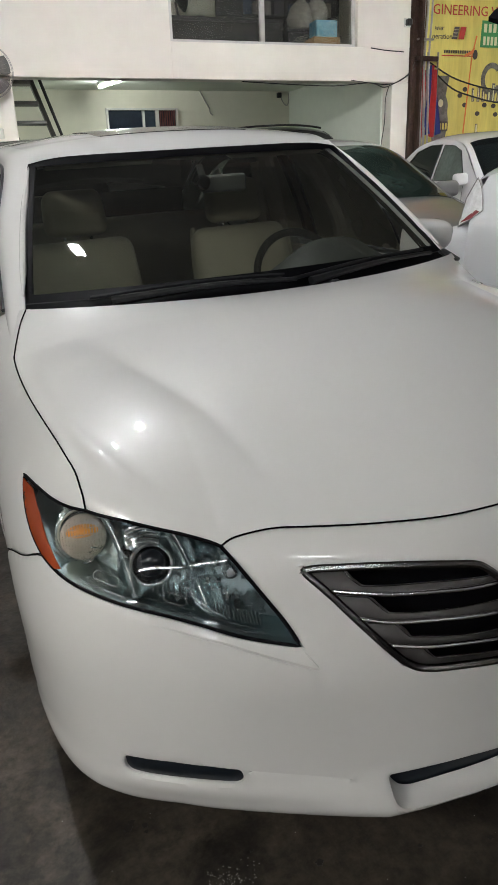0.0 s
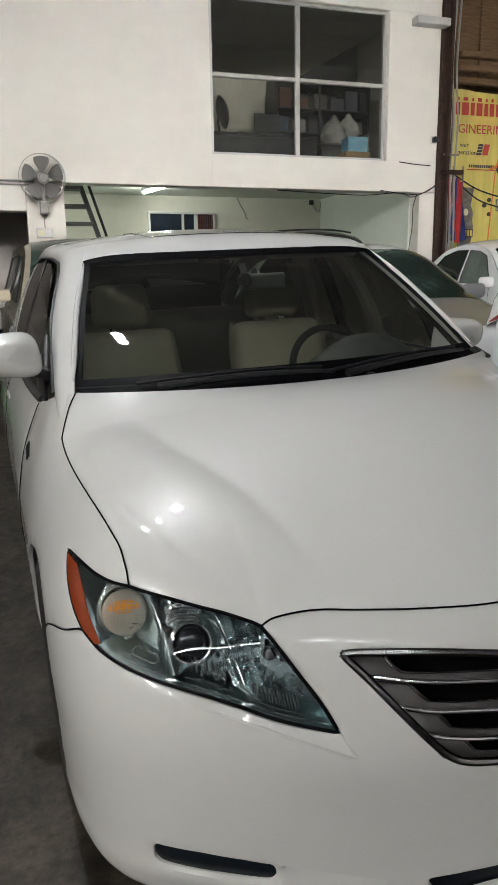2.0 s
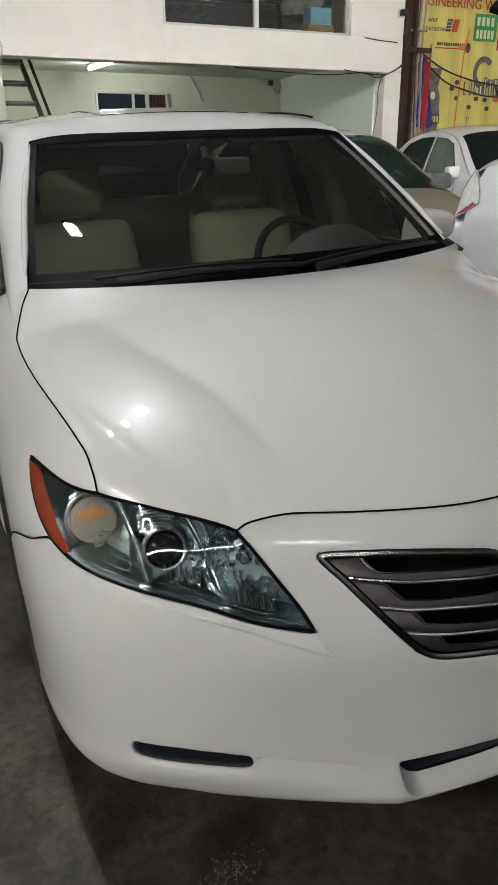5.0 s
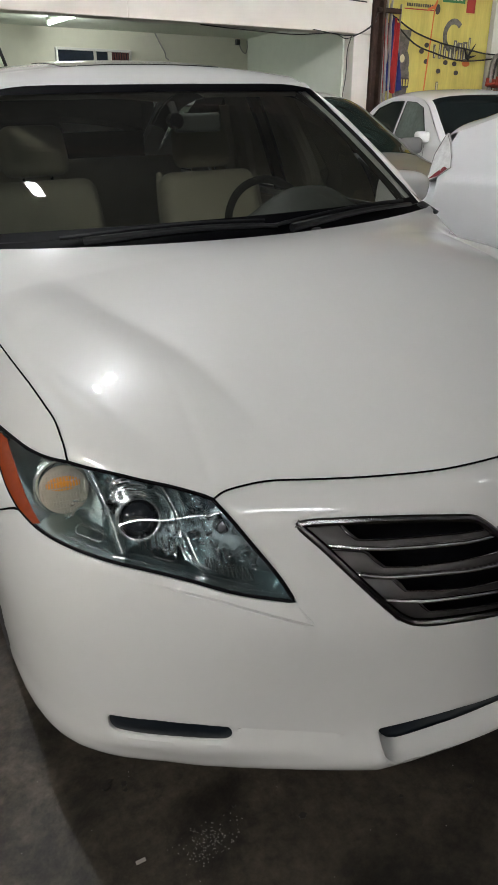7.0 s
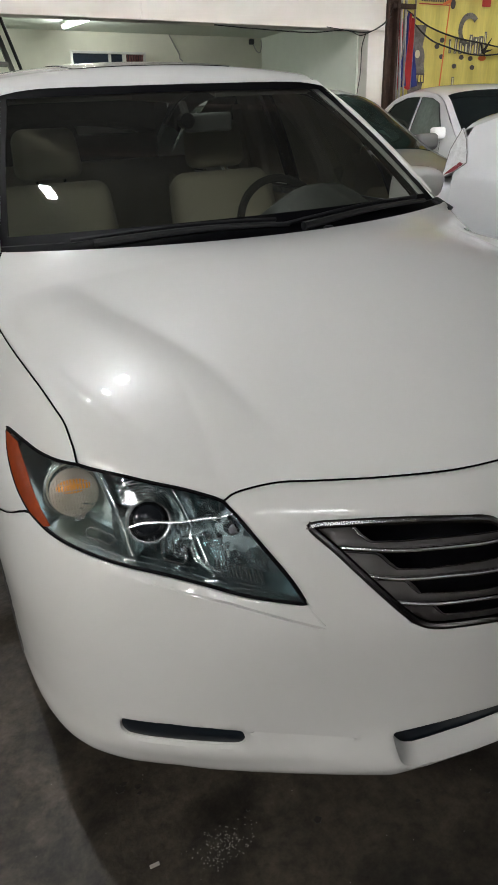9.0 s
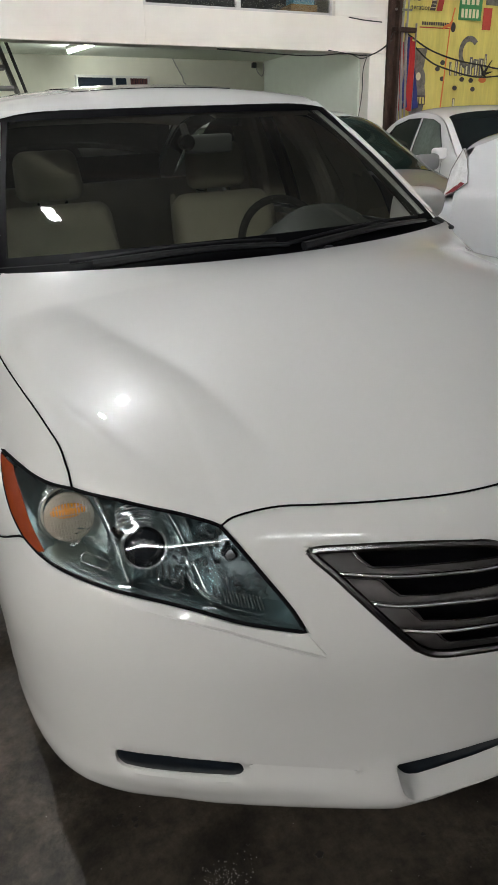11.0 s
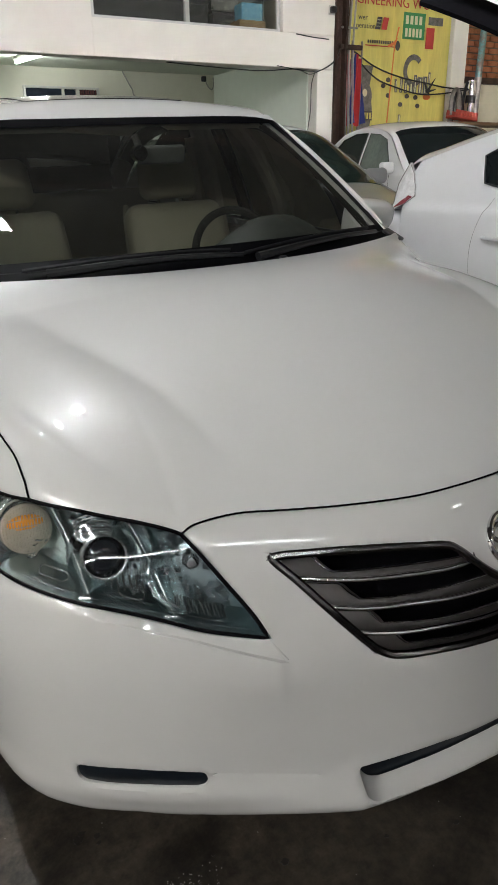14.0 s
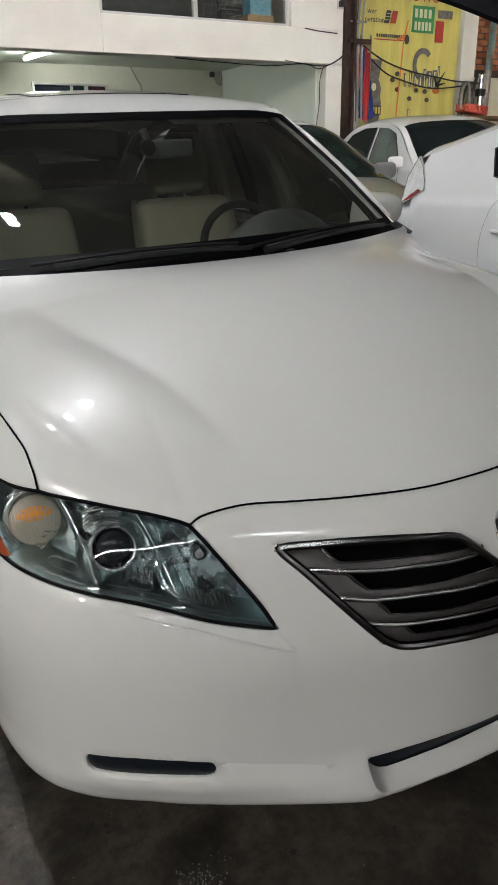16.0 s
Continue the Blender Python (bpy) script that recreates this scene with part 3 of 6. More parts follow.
    P[..., 2] -= .006 * lip
    L = P[::-1] * (-1, 1, 1)
    surface("bonnet", np.vstack([L[:-1], P]), PEARL, car, "pearl white bonnet with two soft creases", thick=.02)

    # wings, doors and tail of the shell
    wing = fine(LAMP_BACK, 12)[:-1] + fine(LAMP_FENDER, 14)[:-1] + [(a + .003, b) for a, b in fine(SEAM, 50)]
    wing += [(1.855, 1.018), (1.90, 1.008), (1.97, .992), (2.05, .968), (2.10, .955), (2.11, .80), (2.12, .50), (2.10, .22), (2.06, .19)]
    wing += [(1.96, .19)] + arch(AXLE_F, .350, -18, 131, 34)
    wing += [(a, b + .002) for a, b in fine(FENDER_CUT, 10)][::-1][1:]
    panel("front_wing", wing, S, PEARL, car, "pearl white front wing", step=.02, mirror=True, round_=.003)
    belt = lambda s: np.interp(s, [2.1, 3.2, 4.2, 4.8], [.955, .965, .985, 1.0])
    for name, s0, s1 in (("front_door", 2.125, 3.20), ("rear_door", 3.206, 4.02)):
        o = [(s0, .24), (s1, .24)] + [(s1, z) for z in (.4, .6, .8)] + [(s, belt(s)) for s in np.linspace(s1, s0, 12)] + [(s0 - .008, .8), (s0, .6), (s0 - .003, .4)]
        if name == "rear_door":
            o = [(s0, .24), (3.90, .24)] + arch(AXLE_R, .39, 192, 150, 8) + [(4.03, .62), (4.06, .8)] + [(s, belt(s)) for s in np.linspace(4.07, s0, 12)] + [(s0, .6)]
        for k, door in enumerate(panel(name, o, S, PEARL, car, "pearl white " + name.replace("_", " "), step=.035, mirror=True, round_=.003)):
            sg = 1 if k == 0 else -1
            sh = s1 - .13
            pts = [Vector(S(sg * (sh + q), .83, -.004 + .006 * math.sin(math.pi * (q + .09) / .18))) for q in np.linspace(-.09, .09, 9)]
            part("handle", tube_bm(pts, .009, 8), PEARL, door)
    sill = [(2.0, .17), (3.95, .17), (3.93, .235), (2.02, .235)]
    panel("sill", sill, S, PEARL, car, step=.05, mirror=True)
    rear = [(4.075, .80), (4.05, .62)] + arch(AXLE_R, .39, 146, -12, 30) + [(4.74, .245), (4.9, .58), (5.02, .62), (5.10, .78), (5.05, .95)] + [(s, belt(s)) for s in np.linspace(4.95, 4.08, 10)]
    panel("rear_wing", rear, S, PEARL, car, "pearl white rear wing", step=.035, mirror=True, round_=.003)
    tail = [(4.745, .24), (4.91, .575), (5.03, .615), (5.4, .60), (5.66, .60)]
    end = 5.675
    q = [(a, b) for a, b in tail] + [(end, .60), (end, .2), (4.8, .2)]
    panel("rear_bumper", q, S, PEARL, car, "pearl white rear bumper", step=.04, mirror=True)
    panel("tail_lamp", [(5.045, .625), (5.11, .785), (5.055, .95), (5.25, .93), (5.36, .80), (5.33, .63)], S, RED_PLASTIC, car, "red tail lamp", step=.04, mirror=True)
    panel("tail_panel", [(5.337, .63), (5.367, .80), (5.26, .935), (5.45, .95), (end, .955), (end, .61)], S, PEARL, car, step=.04, mirror=True)


    # dark tubes along the joints between the panels, standing in for the shade inside
    joints = [fine(HOOD_FRONT, 40), mirrored(fine(HOOD_FRONT, 40)), mirrored(fine(SEAM, 60)[43:])]
    for pts in (fine(SEAM, 60)[:44], fine(FENDER_CUT, 14), [(2.118, z) for z in np.linspace(.24, .95, 20)], [(3.203, z) for z in np.linspace(.24, .96, 20)], [(4.06, z) for z in np.linspace(.66, .98, 12)]):
        joints += [pts, mirrored(pts)]
    for k, pts in enumerate(joints):
        r = .0019 if k < 5 else .0016
        part("gap_shade", tube_bm([Vector(S(a, b, -.0012 if k < 5 else .0)) for a, b in pts], r, 6), PIT, car)


build_body()
PILLAR_IN = [(.745, 1.175, .942), (.655, 1.56, 1.215), (.572, 1.85, 1.408), (.588, 2.1, 1.452), (.60, 2.5, 1.472), (.595, 2.9, 1.462), (.578, 3.3, 1.40), (.60, 3.7, 1.235), (.64, 4.05, 1.085)]
PILLAR_OUT = [(.785, 1.25, .902), (.732, 1.64, 1.175), (.655, 1.93, 1.362), (.640, 2.15, 1.402), (.645, 2.5, 1.420), (.645, 2.9, 1.410), (.655, 3.3, 1.345), (.70, 3.7, 1.19), (.765, 4.10, 1.035)]


def side_x(y, z):
    return np.interp(y, [1.3, 2.0, 3.0, 4.2], [.80, .822, .818, .78]) - .26 * (z - .965) - .26 * np.maximum(z - .965, 0) ** 2


def build_cabin():
    n = 90
    a, c = spline(PILLAR_IN, n), spline(PILLAR_OUT, n)
    k = np.linspace(0, 1, 8)[None, :, None]
    n_out = np.array((.55, -.30, .35))
    P = a[:, None] * (1 - k) + c[:, None] * k + np.sin(np.pi * k) * .016 * n_out / np.linalg.norm(n_out)
    for sg in (1, -1):
        surface("roof_pillar", P * (sg, 1, 1), PEARL, car, "pearl white windscreen pillar and roof rail", thick=.03, flip=sg > 0)
        edge = [Vector(p) * 1 for p in (c[4:70] + (0.004, 0, -.004)) * (sg, 1, 1)]
        part("window_seal", tube_bm(edge, .007, 6), BLACK, car)
        part("pillar_edge", tube_bm([Vector(p) for p in (a[4:21] + (.003, -.004, .004)) * (sg, 1, 1)], [.010 * min(1, (16.5 - i) / 6 + .05, .3 + i / 3) for i in range(17)], 8), PEARL, car)
        surface("rail_lining", P[1:76] * (sg * .968, 1, 1) - (0, 0, .024), CABIN_DARK, car, "dark roof rail lining", flip=sg < 0)
    # roof between the rails
    i0 = int(n * 2 / 8)
    rail = a[i0:int(n * 6 / 8) + 1]
    m = len(rail)
    u = np.linspace(-1, 1, 41)[:, None]
    crown = np.interp(rail[:, 1], [1.85, 2.0, 2.3, 2.7, 3.1, 3.3], [.008, .034, .042, .044, .04, .03])
    R = np.zeros((41, m, 3))
    R[..., 0] = u * rail[:, 0]
    R[..., 1] = rail[:, 1] - .03 * (1 - u ** 2) * np.linspace(1, -1, m)
    R[..., 2] = rail[:, 2] + crown * (1 - np.abs(u) ** 2.2)
    surface("roof", R, PEARL, car, "pearl white roof", thick=.02)
    surface("headliner", R * (.96, 1, 1) - (0, 0, .03), HEADLINER, car, flip=True)
    sun = R[10:31, 8:int(m * .5)] + (0, 0, .0025)
    surface("sunroof", sun, GLOSS_BLACK, car, "dark glass sunroof panel", thick=.003)
    # windscreen
    v = np.linspace(0, 1, 26)[None]
    uu = np.linspace(-1, 1, 97)[:, None]
    W = np.zeros((97, 26, 3))
    W[..., 0] = uu * (.742 + (.574 - .742) * v)
    W[..., 1] = (1.03 + .235 * uu ** 2) * (1 - v) + (1.815 + .035 * uu ** 2) * v
    W[..., 2] = .985 + (1.410 - .985) * v + .035 * np.sin(np.pi * v) * (1 - .5 * uu ** 2) + .012 * (1 - uu ** 2) * (1 - v)
    ws = surface("windscreen", W, WS_GLASS, car, "tinted windscreen with black edge band")
    ws.visible_shadow = False
    nrm = np.array((0, -.68, .73))
    # black ceramic band round the edge
    bands = [W[:3], W[-4:], W[:, -3:], W[:, :4]]
    for b in bands:
        surface("windscreen_band", b + nrm * .003, FRIT, ws)
    # rounded upper corners of the frame
    for lo, hi in ((0, 16), (81, 97)):
        far = np.clip((np.abs(uu[lo:hi]) - .70) / .30, 0, 1)
        vv = 1 - (.012 + .050 * far ** 2.4) * np.linspace(1, 0, 6)[None]
        x, y = uu[lo:hi] * (.742 + (.574 - .742) * vv), (1.03 + .235 * uu[lo:hi] ** 2) * (1 - vv) + (1.815 + .035 * uu[lo:hi] ** 2) * vv
        z = .985 + .425 * vv + .035 * np.sin(np.pi * vv) * (1 - .5 * uu[lo:hi] ** 2) + .012 * (1 - uu[lo:hi] ** 2) * (1 - vv)
        surface("frame_corner", np.stack([x, y, z], -1) + nrm * .007, PEARL, car)
    # scuttle below the glass
    t = np.linspace(-1, 1, 97)
    top = W[:, 2] + nrm * .004
    lip = np.stack([t * .722, 1.035 + .215 * t ** 2, .992 + 0 * t], 1)
    kk = np.linspace(0, 1, 5)[None, :, None]
    surface("scuttle", lip[:, None] * (1 - kk) + top[:, None] * kk - np.array((0, 0, .012)) * np.sin(np.pi * kk), BLACK, car, "black scuttle panel")
    for sg in (1,):
        part("scuttle_end", box_bm((.05, .07, .012), (sg * .722, 1.262, 1.012), .004, turn=Matrix.Rotation(sg * .55, 4, "Z") @ Matrix.Rotation(.5, 4, "X")), BLACK, car)
    # wipers
    for x0, x1, y1 in ((-.50, .02, 0), (.06, .60, 0)):
        f = lambda x, v: Vector((x, float(np.interp(v, [0, 1], [1.03 + .235 * (x / .735) ** 2, 1.815])), .985 + .425 * v + .035 * math.sin(math.pi * v) + .012 * (1 - v)))
        w = part("wiper", tube_bm([f(x0 + (x1 - x0) * q, .035 + .03 * math.sin(q * 2.6)) + Vector((0, -.012, .016)) for q in np.linspace(0, 1, 14)], [.012 - .006 * q for q in np.linspace(0, 1, 14)], 8), BLACK, car, "black windscreen wiper")
        part("blade", tube_bm([f(x0 - .05 + (x1 - x0) * q * 1.05, .060 + .035 * math.sin(q * 2.4)) + Vector((0, -.006, .010)) for q in np.linspace(0, 1, 14)], .006, 6), BLACK, w)
    part("wiper_cap", lathe_bm([(.015, 0), (.015, .012), (.010, .017), (0, .018)], Matrix.Translation((.14, 1.045, 1.008)), 16), BLACK, car)

    # side windows and pillars
    f = lambda y, z, o: np.stack([side_x(y, z) + o, y, z], -1)
    win_f = [(1.66, .985), (2.40, .985), (2.40, 1.395), (2.15, 1.385), (1.96, 1.345), (1.80, 1.22), (1.70, 1.10)]
    win_r = [(2.50, .985), (3.22, .995), (3.36, 1.16), (3.30, 1.31), (3.1, 1.375), (2.9, 1.395), (2.50, 1.40)]
    tri = [(1.42, .975), (1.645, .98), (1.68, 1.09), (1.72, 1.15), (1.56, 1.06)]
    for q in panel("side_window", win_f, f, SIDE_GLASS, car, "dark tinted side window", step=.06, thick=.004, mirror=True) + panel("side_window", win_r, f, SIDE_GLASS, car, "dark tinted side window", step=.06, thick=.004, mirror=True):
        q.visible_shadow = True
    panel("mirror_sail", tri, f, BLACK, car, step=.05, mirror=True)
    panel("door_pillar", [(2.395, .97), (2.505, .97), (2.505, 1.41), (2.395, 1.41)], lambda y, z, o: f(y, z, o + .003), GLOSS_BLACK, car, step=.06, mirror=True)
    panel("quarter_panel", [(3.22, .98), (4.05, .99), (4.08, 1.05), (3.75, 1.17), (3.4, 1.31), (3.32, 1.32), (3.375, 1.16)], f, PEARL, car, step=.05, mirror=True)
    # belt ledge that closes the shell to the glass
    for sg in (1, -1):
        ss = np.linspace(2.1, 4.95, 60)
        o = S(ss, np.interp(ss, [2.1, 3.2, 4.2, 4.8], [.955, .965, .985, 1.0]))
        i = np.stack([side_x(o[:, 1], np.full(60, .985)) - .01, o[:, 1], np.full(60, .975) + .02 * (o[:, 1] > 3.5)], 1)
        k2 = np.linspace(0, 1, 4)[None, :, None]
        surface("belt_moulding", (o[:, None] * (1 - k2) + i[:, None] * k2) * (sg, 1, 1), BLACK, car, "black belt moulding", thick=.01, flip=sg > 0)
    # rear glass and boot lid
    e = a[int(n * 6 / 8):]
    u = np.linspace(-1, 1, 31)[:, None]
    G = np.zeros((31, len(e), 3))
    G[..., 0], G[..., 1], G[..., 2] = u * e[:, 0], e[:, 1] + .05 * (1 - u ** 2), e[:, 2] + .03 * (1 - u ** 2)
    surface("rear_window", G, REAR_GLASS, car, "dark rear window")
    v = np.linspace(0, 1, 16)[None]
    B = np.zeros((31, 16, 3))
    B[..., 0] = u * (.70 - .06 * v)
    B[..., 1] = (4.11 + .05 * (1 - u ** 2)) * (1 - v) + (4.66 + .09 * (1 - u ** 2)) * v
    B[..., 2] = 1.045 + .05 * (1 - u ** 2) * (1 - v) - .03 * v - .05 * v ** 4
    surface("boot_lid", B, PEARL, car, "pearl white boot lid", thick=.02)
    for sg in (1, -1):
        kk = np.linspace(0, 1, 5)[:, None, None]
        edge = B[-1 if sg > 0 else 0]
        so = S(sg * np.interp(edge[:, 1], [4.0, 4.8], [4.6, 5.35]), np.full(16, .99))
        surface("boot_side", edge[None] * (1 - kk) + so[None] * kk, PEARL, car, thick=.008, flip=sg < 0)
    # underside
    part("floor_pan", box_bm((1.5, 3.7, .05), (0, 2.55, .22), .02), PIT, car)
    part("bulkhead", box_bm((1.4, .04, .6), (0, 1.25, .62)), PIT, car)


build_cabin()


def wheel(name, m, parent, radius=.325, width=.215, rim=.215, label="black tyre on five-spoke alloy wheel"):
    """A wheel whose axle is x; m puts its middle in place, the outer face towards +x."""
    h = width / 2
    turn = m @ Matrix.Rotation(radians(90), 4, "Y")
    tyre = part("wheel", lathe_bm([(rim, -h * .8), (rim + .02, -h * .95), (radius - .045, -h), (radius - .012, -h * .82), (radius, -h * .55), (radius, h * .55), (radius - .012, h * .82), (radius - .045, h), (rim + .02, h * .95), (rim, h * .8), (rim - .02, h * .6), (rim - .02, -h * .6), (rim, -h * .8)], turn, 48), RUBBER, parent, label)
    bm = lathe_bm([(rim - .02, h * .55), (rim - .004, h * .84), (rim + .004, h * .86), (rim + .004, h * .7)], turn, 40)
    lathe_bm([(0, h * .62), (.045, h * .60), (.06, h * .5), (.06, h * .2)], turn, 20, bm)
    for k in range(5):
        a = k / 5 * math.tau
        box_bm((.055, rim - .03, .03), (0, 0, 0), .008, bm=bm, turn=turn @ Matrix.Rotation(a, 4, "Z") @ Matrix.Translation((0, rim / 2 + .01, h * .5)))
    part("rim", bm, ALLOY, tyre)
    part("brake_disc", lathe_bm([(0, h * .2), (.14, h * .2), (.14, h * .1), (0, h * .1)], turn, 24), DARK_CHROME, tyre)
    return tyre


for y in (.965, 3.74):
    wheel("wheel", pose(.79, y, .325), car)
    wheel("wheel", pose(-.79, y, .325, 0, 0, 180), car)
    for sg in (1, -1):
        part("wheel_housing", lathe_bm([(.365, -.12), (.365, .09)], Matrix.Translation((sg * .76, y, .325)) @ Matrix.Rotation(radians(90 * sg), 4, "Y"), 40), PIT, car)


# door mirrors
def door_mirror(sg, dy=0.0, dz=0.0, dx=0.0):
    n, k = 26, 14
    P = np.zeros((n, k, 3))
    for i in range(n):
        a = i / (n - 1) * math.tau
        for j in range(k):
            b = j / (k - 1)
            rr = math.cos(b * math.pi / 2) ** .30 if b < 1 else 0.0
            cx, cz = abs(math.cos(a)) ** .55 * math.copysign(1, math.cos(a)), abs(math.sin(a)) ** .62 * math.copysign(1, math.sin(a))
            P[i, j] = (.895 + dx + .105 * cx * rr + .012 * cz * rr, dy + 1.475 - .105 * b, dz + 1.118 + (.068 - .010 * cx) * cz * rr)
    mi = surface("door_mirror", P * (sg, 1, 1), PEARL, car, "pearl white door mirror", flip=sg < 0)
    part("mirror_glass", lathe_bm([(0, 0), (.092, 0), (.092, .004)], Matrix.Translation((sg * (.895 + dx), dy + 1.478, dz + 1.118)) @ Matrix.Rotation(radians(-90), 4, "X") @ Matrix.Diagonal((1, .62, 1, 1)), 28), MIRROR, mi)
    part("mirror_arm", box_bm((.10, .06, .035), (sg * .80, dy + 1.50, dz + 1.055), .012, turn=Matrix.Rotation(-sg * .4, 4, "Y")), BLACK, mi)


door_mirror(1, .10, -.075, -.055)
door_mirror(-1)


# headlamps
def headlamp(sg):
    q = lambda pts: [(sg * a, b) for a, b in pts]
    outline = fine(LAMP_TOP, 20)[:-1] + fine(LAMP_FENDER[::-1], 14)[:-1] + fine(LAMP_BACK[::-1], 14)[:-1] + fine(LAMP_LOW[::-1], 30)[:-1] + fine(LAMP_IN[::-1], 18)[:-1]
    c = np.mean(outline, 0)
    body = panel("headlamp", q(outline), lambda s, z, o: S(s, z, o - .075), LAMP_GREY, car, "clear headlamp with projector, amber corner and smoky housing", step=.02, thick=0)[0]
    # side wall of the lamp bowl
    ring = resample(np.array(outline), .012)
    outs = np.linspace(-.002, -.08, 12)
    W = np.stack([S(sg * ring[:, 0], ring[:, 1], o) for o in outs], 1)
    W = np.vstack([W, W[:1]])
    surface("bowl", W, LAMP_GREY, body)
    lens = panel("lens", q(outline), lambda s, z, o: S(s, z, o + .002), LENS, body, "clear plastic lens", step=.014, thick=0, round_=.0)[0]
    lens.visible_shadow = False
    part("lamp_seal", tube_bm([Vector(S(sg * a, b, -.001)) for a, b in ring], .0034, 8, closed=True), FRIT, body)

    def facing(s, z, out):
        return Matrix.Translation(S(sg * s, z, out)) @ Vector((.16 * sg, -.9, .36)).to_track_quat("Z", "Y").to_matrix().to_4x4()

    ss = np.linspace(.45, 1.32, 300)
    rim_in = np.array(inset(resample(np.array(outline), .01), .004))

    def clipped(bm):
        """Drops what would stand outside the lamp's opening."""
        v = list(bm.verts)
        q = np.array([x.co[:] for x in v]) * (sg, 1, 1)
        near = S(ss[None], q[:, 2:3] + 0 * ss[None])
        gap = np.hypot(near[..., 0] - q[:, :1], near[..., 1] - q[:, 1:2])
        k = gap.argmin(1)
        i = np.arange(len(v))
        inner = (q[:, 1] - near[i, k, 1]) > 0
        ok = inside(rim_in, np.stack([ss[k], q[:, 2]], 1)) & inner & (gap[i, k] > .004)
        bmesh.ops.delete(bm, geom=[x for x, y in zip(v, ok) if not y], context="VERTS")
        return bm

    def place(s, z, out):
        p = Vector(S(sg * s, z, out))
        e = Vector(S(sg * s, z, out + .02)) - p
        return Matrix.Translation(p) @ (e.normalized() * .65 + Vector((0, -.35, 0))).to_track_quat("Z", "Y").to_matrix().to_4x4()
    low_z = lambda q: float(np.interp(q, [a for a, _ in LAMP_LOW], [b for _, b in LAMP_LOW]))
    # corner lamp: stepped silvered bowl, clear ribbed dome, amber bulb
    m = facing(1.000, .716, -.036)
    steps = [(.046, -.020)]
    for k in range(6):
        steps += [(.050 + .005 * k, -.016 + .004 * k), (.0545 + .005 * k, -.017 + .004 * k)]
    part("corner_bowl", clipped(lathe_bm(steps, m @ Matrix.Translation((0, .004, -.008)), 48)), REFLECTOR, body, "stepped silvered bowl", sharp=25)
    t = part("turn_signal", lathe_bm([(.044, -.03), (.045, -.002), (.043, .005), (.037, .012), (.022, .018), (0, .020)], m, 36), CLEAR_PLASTIC, body, "ribbed clear turn lamp with amber bulb")
    part("bulb", lathe_bm([(.033, .011), (.028, .0165), (.014, .0212), (0, .0222)], m @ Matrix.Translation((0, .011, 0)) @ Matrix.Diagonal((1, .55, 1, 1)), 24), AMBER_BULB, t)
    bm = bmesh.new()
    for k in range(15):
        w = -.038 + .0054 * k
        h = math.sqrt(max(0, .042 ** 2 - w ** 2))
        tube_bm([m @ Vector((w, h * g, .003 + .019 * math.sqrt(max(0, 1 - (w / .047) ** 2 - (h * g / .047) ** 2)))) for g in np.linspace(-.95, .95, 9)], .0009, 5, bm)
    for k in range(6):
        w = -.030 + .012 * k
        h = math.sqrt(max(0, .042 ** 2 - w ** 2))
        tube_bm([m @ Vector((h * g, w, .003 + .019 * math.sqrt(max(0, 1 - (w / .047) ** 2 - (h * g / .047) ** 2)))) for g in np.linspace(-.95, .95, 9)], .0009, 5, bm)
    part("ribs", bm, CLEAR_PLASTIC, t)
    # projector in its silvered shroud
    m = facing(.778, .692, -.030)
    part("projector_shroud", clipped(lathe_bm([(.038, -.030), (.050, -.026), (.062, -.010), (.072, .006), (.082, .012)], m, 40)), REFLECTOR, body, "silvered shroud round the projector")
    p = part("projector", lathe_bm([(.038, -.04), (.0405, .004), (.0400, .010), (.0375, .0125), (.0345, .0115), (.0335, .004), (.0325, -.004)], m, 44), LAMP_CHROME, body, "chrome projector ring")
    part("projector_lens", lathe_bm([(.0325, -.004), (.028, .004), (.020, .009), (.010, .0115), (0, .012)], m, 36), material("projector glass", (.022, .025, .029), .06, spec=.8), p)
    for k in range(6):
        part("shade_rib", tube_bm([m @ Vector((.030 * math.cos(a) - .010, .034 + .0052 * k + .010 * math.sin(a), .000 - .005 * k)) for a in np.linspace(.1, math.pi - .1, 12)], .0022, 6), LAMP_CHROME, p)
    bm = lathe_bm([(.030, -.03), (.029, .0)], m @ Matrix.Translation((-.010, .034, -.03)) @ Matrix.Rotation(radians(-70), 4, "X"), 24)
    part("shade", bm, DARK_CHROME, p)
    # main beam: deep bowl of upright facets with a bulb shield
    m = facing(.606, .678, -.030)
    bm = bmesh.new()
    prof = [(.080, .012), (.076, .000), (.070, -.012), (.060, -.024), (.048, -.034), (.034, -.044), (.014, -.050)]
    for k in range(18):
        a0, a1 = k / 18 * math.tau, (k + 1) / 18 * math.tau
        rows = [[bm.verts.new(m @ Vector((r * math.cos(a), r * math.sin(a), h - .0022 * math.sin(math.pi * q)))) for q, a in zip((0, .33, .67, 1), np.linspace(a0, a1, 4))] for r, h in prof]
        for ra, rb in zip(rows, rows[1:]):
            for q in range(3):
                bm.faces.new((ra[q], ra[q + 1], rb[q + 1], rb[q]))
    b = part("main_beam", clipped(bm), REFLECTOR, body, "faceted silvered main beam bowl", sharp=20)
    part("bulb_shield", lathe_bm([(.013, -.05), (.013, -.012), (.010, -.004), (0, -.002)], m, 20), CHROME, b)
    for r in (.074, .081):
        part("rim_arc", clipped(tube_bm([m @ Vector((r * math.cos(a), r * math.sin(a), .012 - (r - .074))) for a in np.linspace(1.3, 4.3, 60)], .0018, 6)), LAMP_CHROME, b)
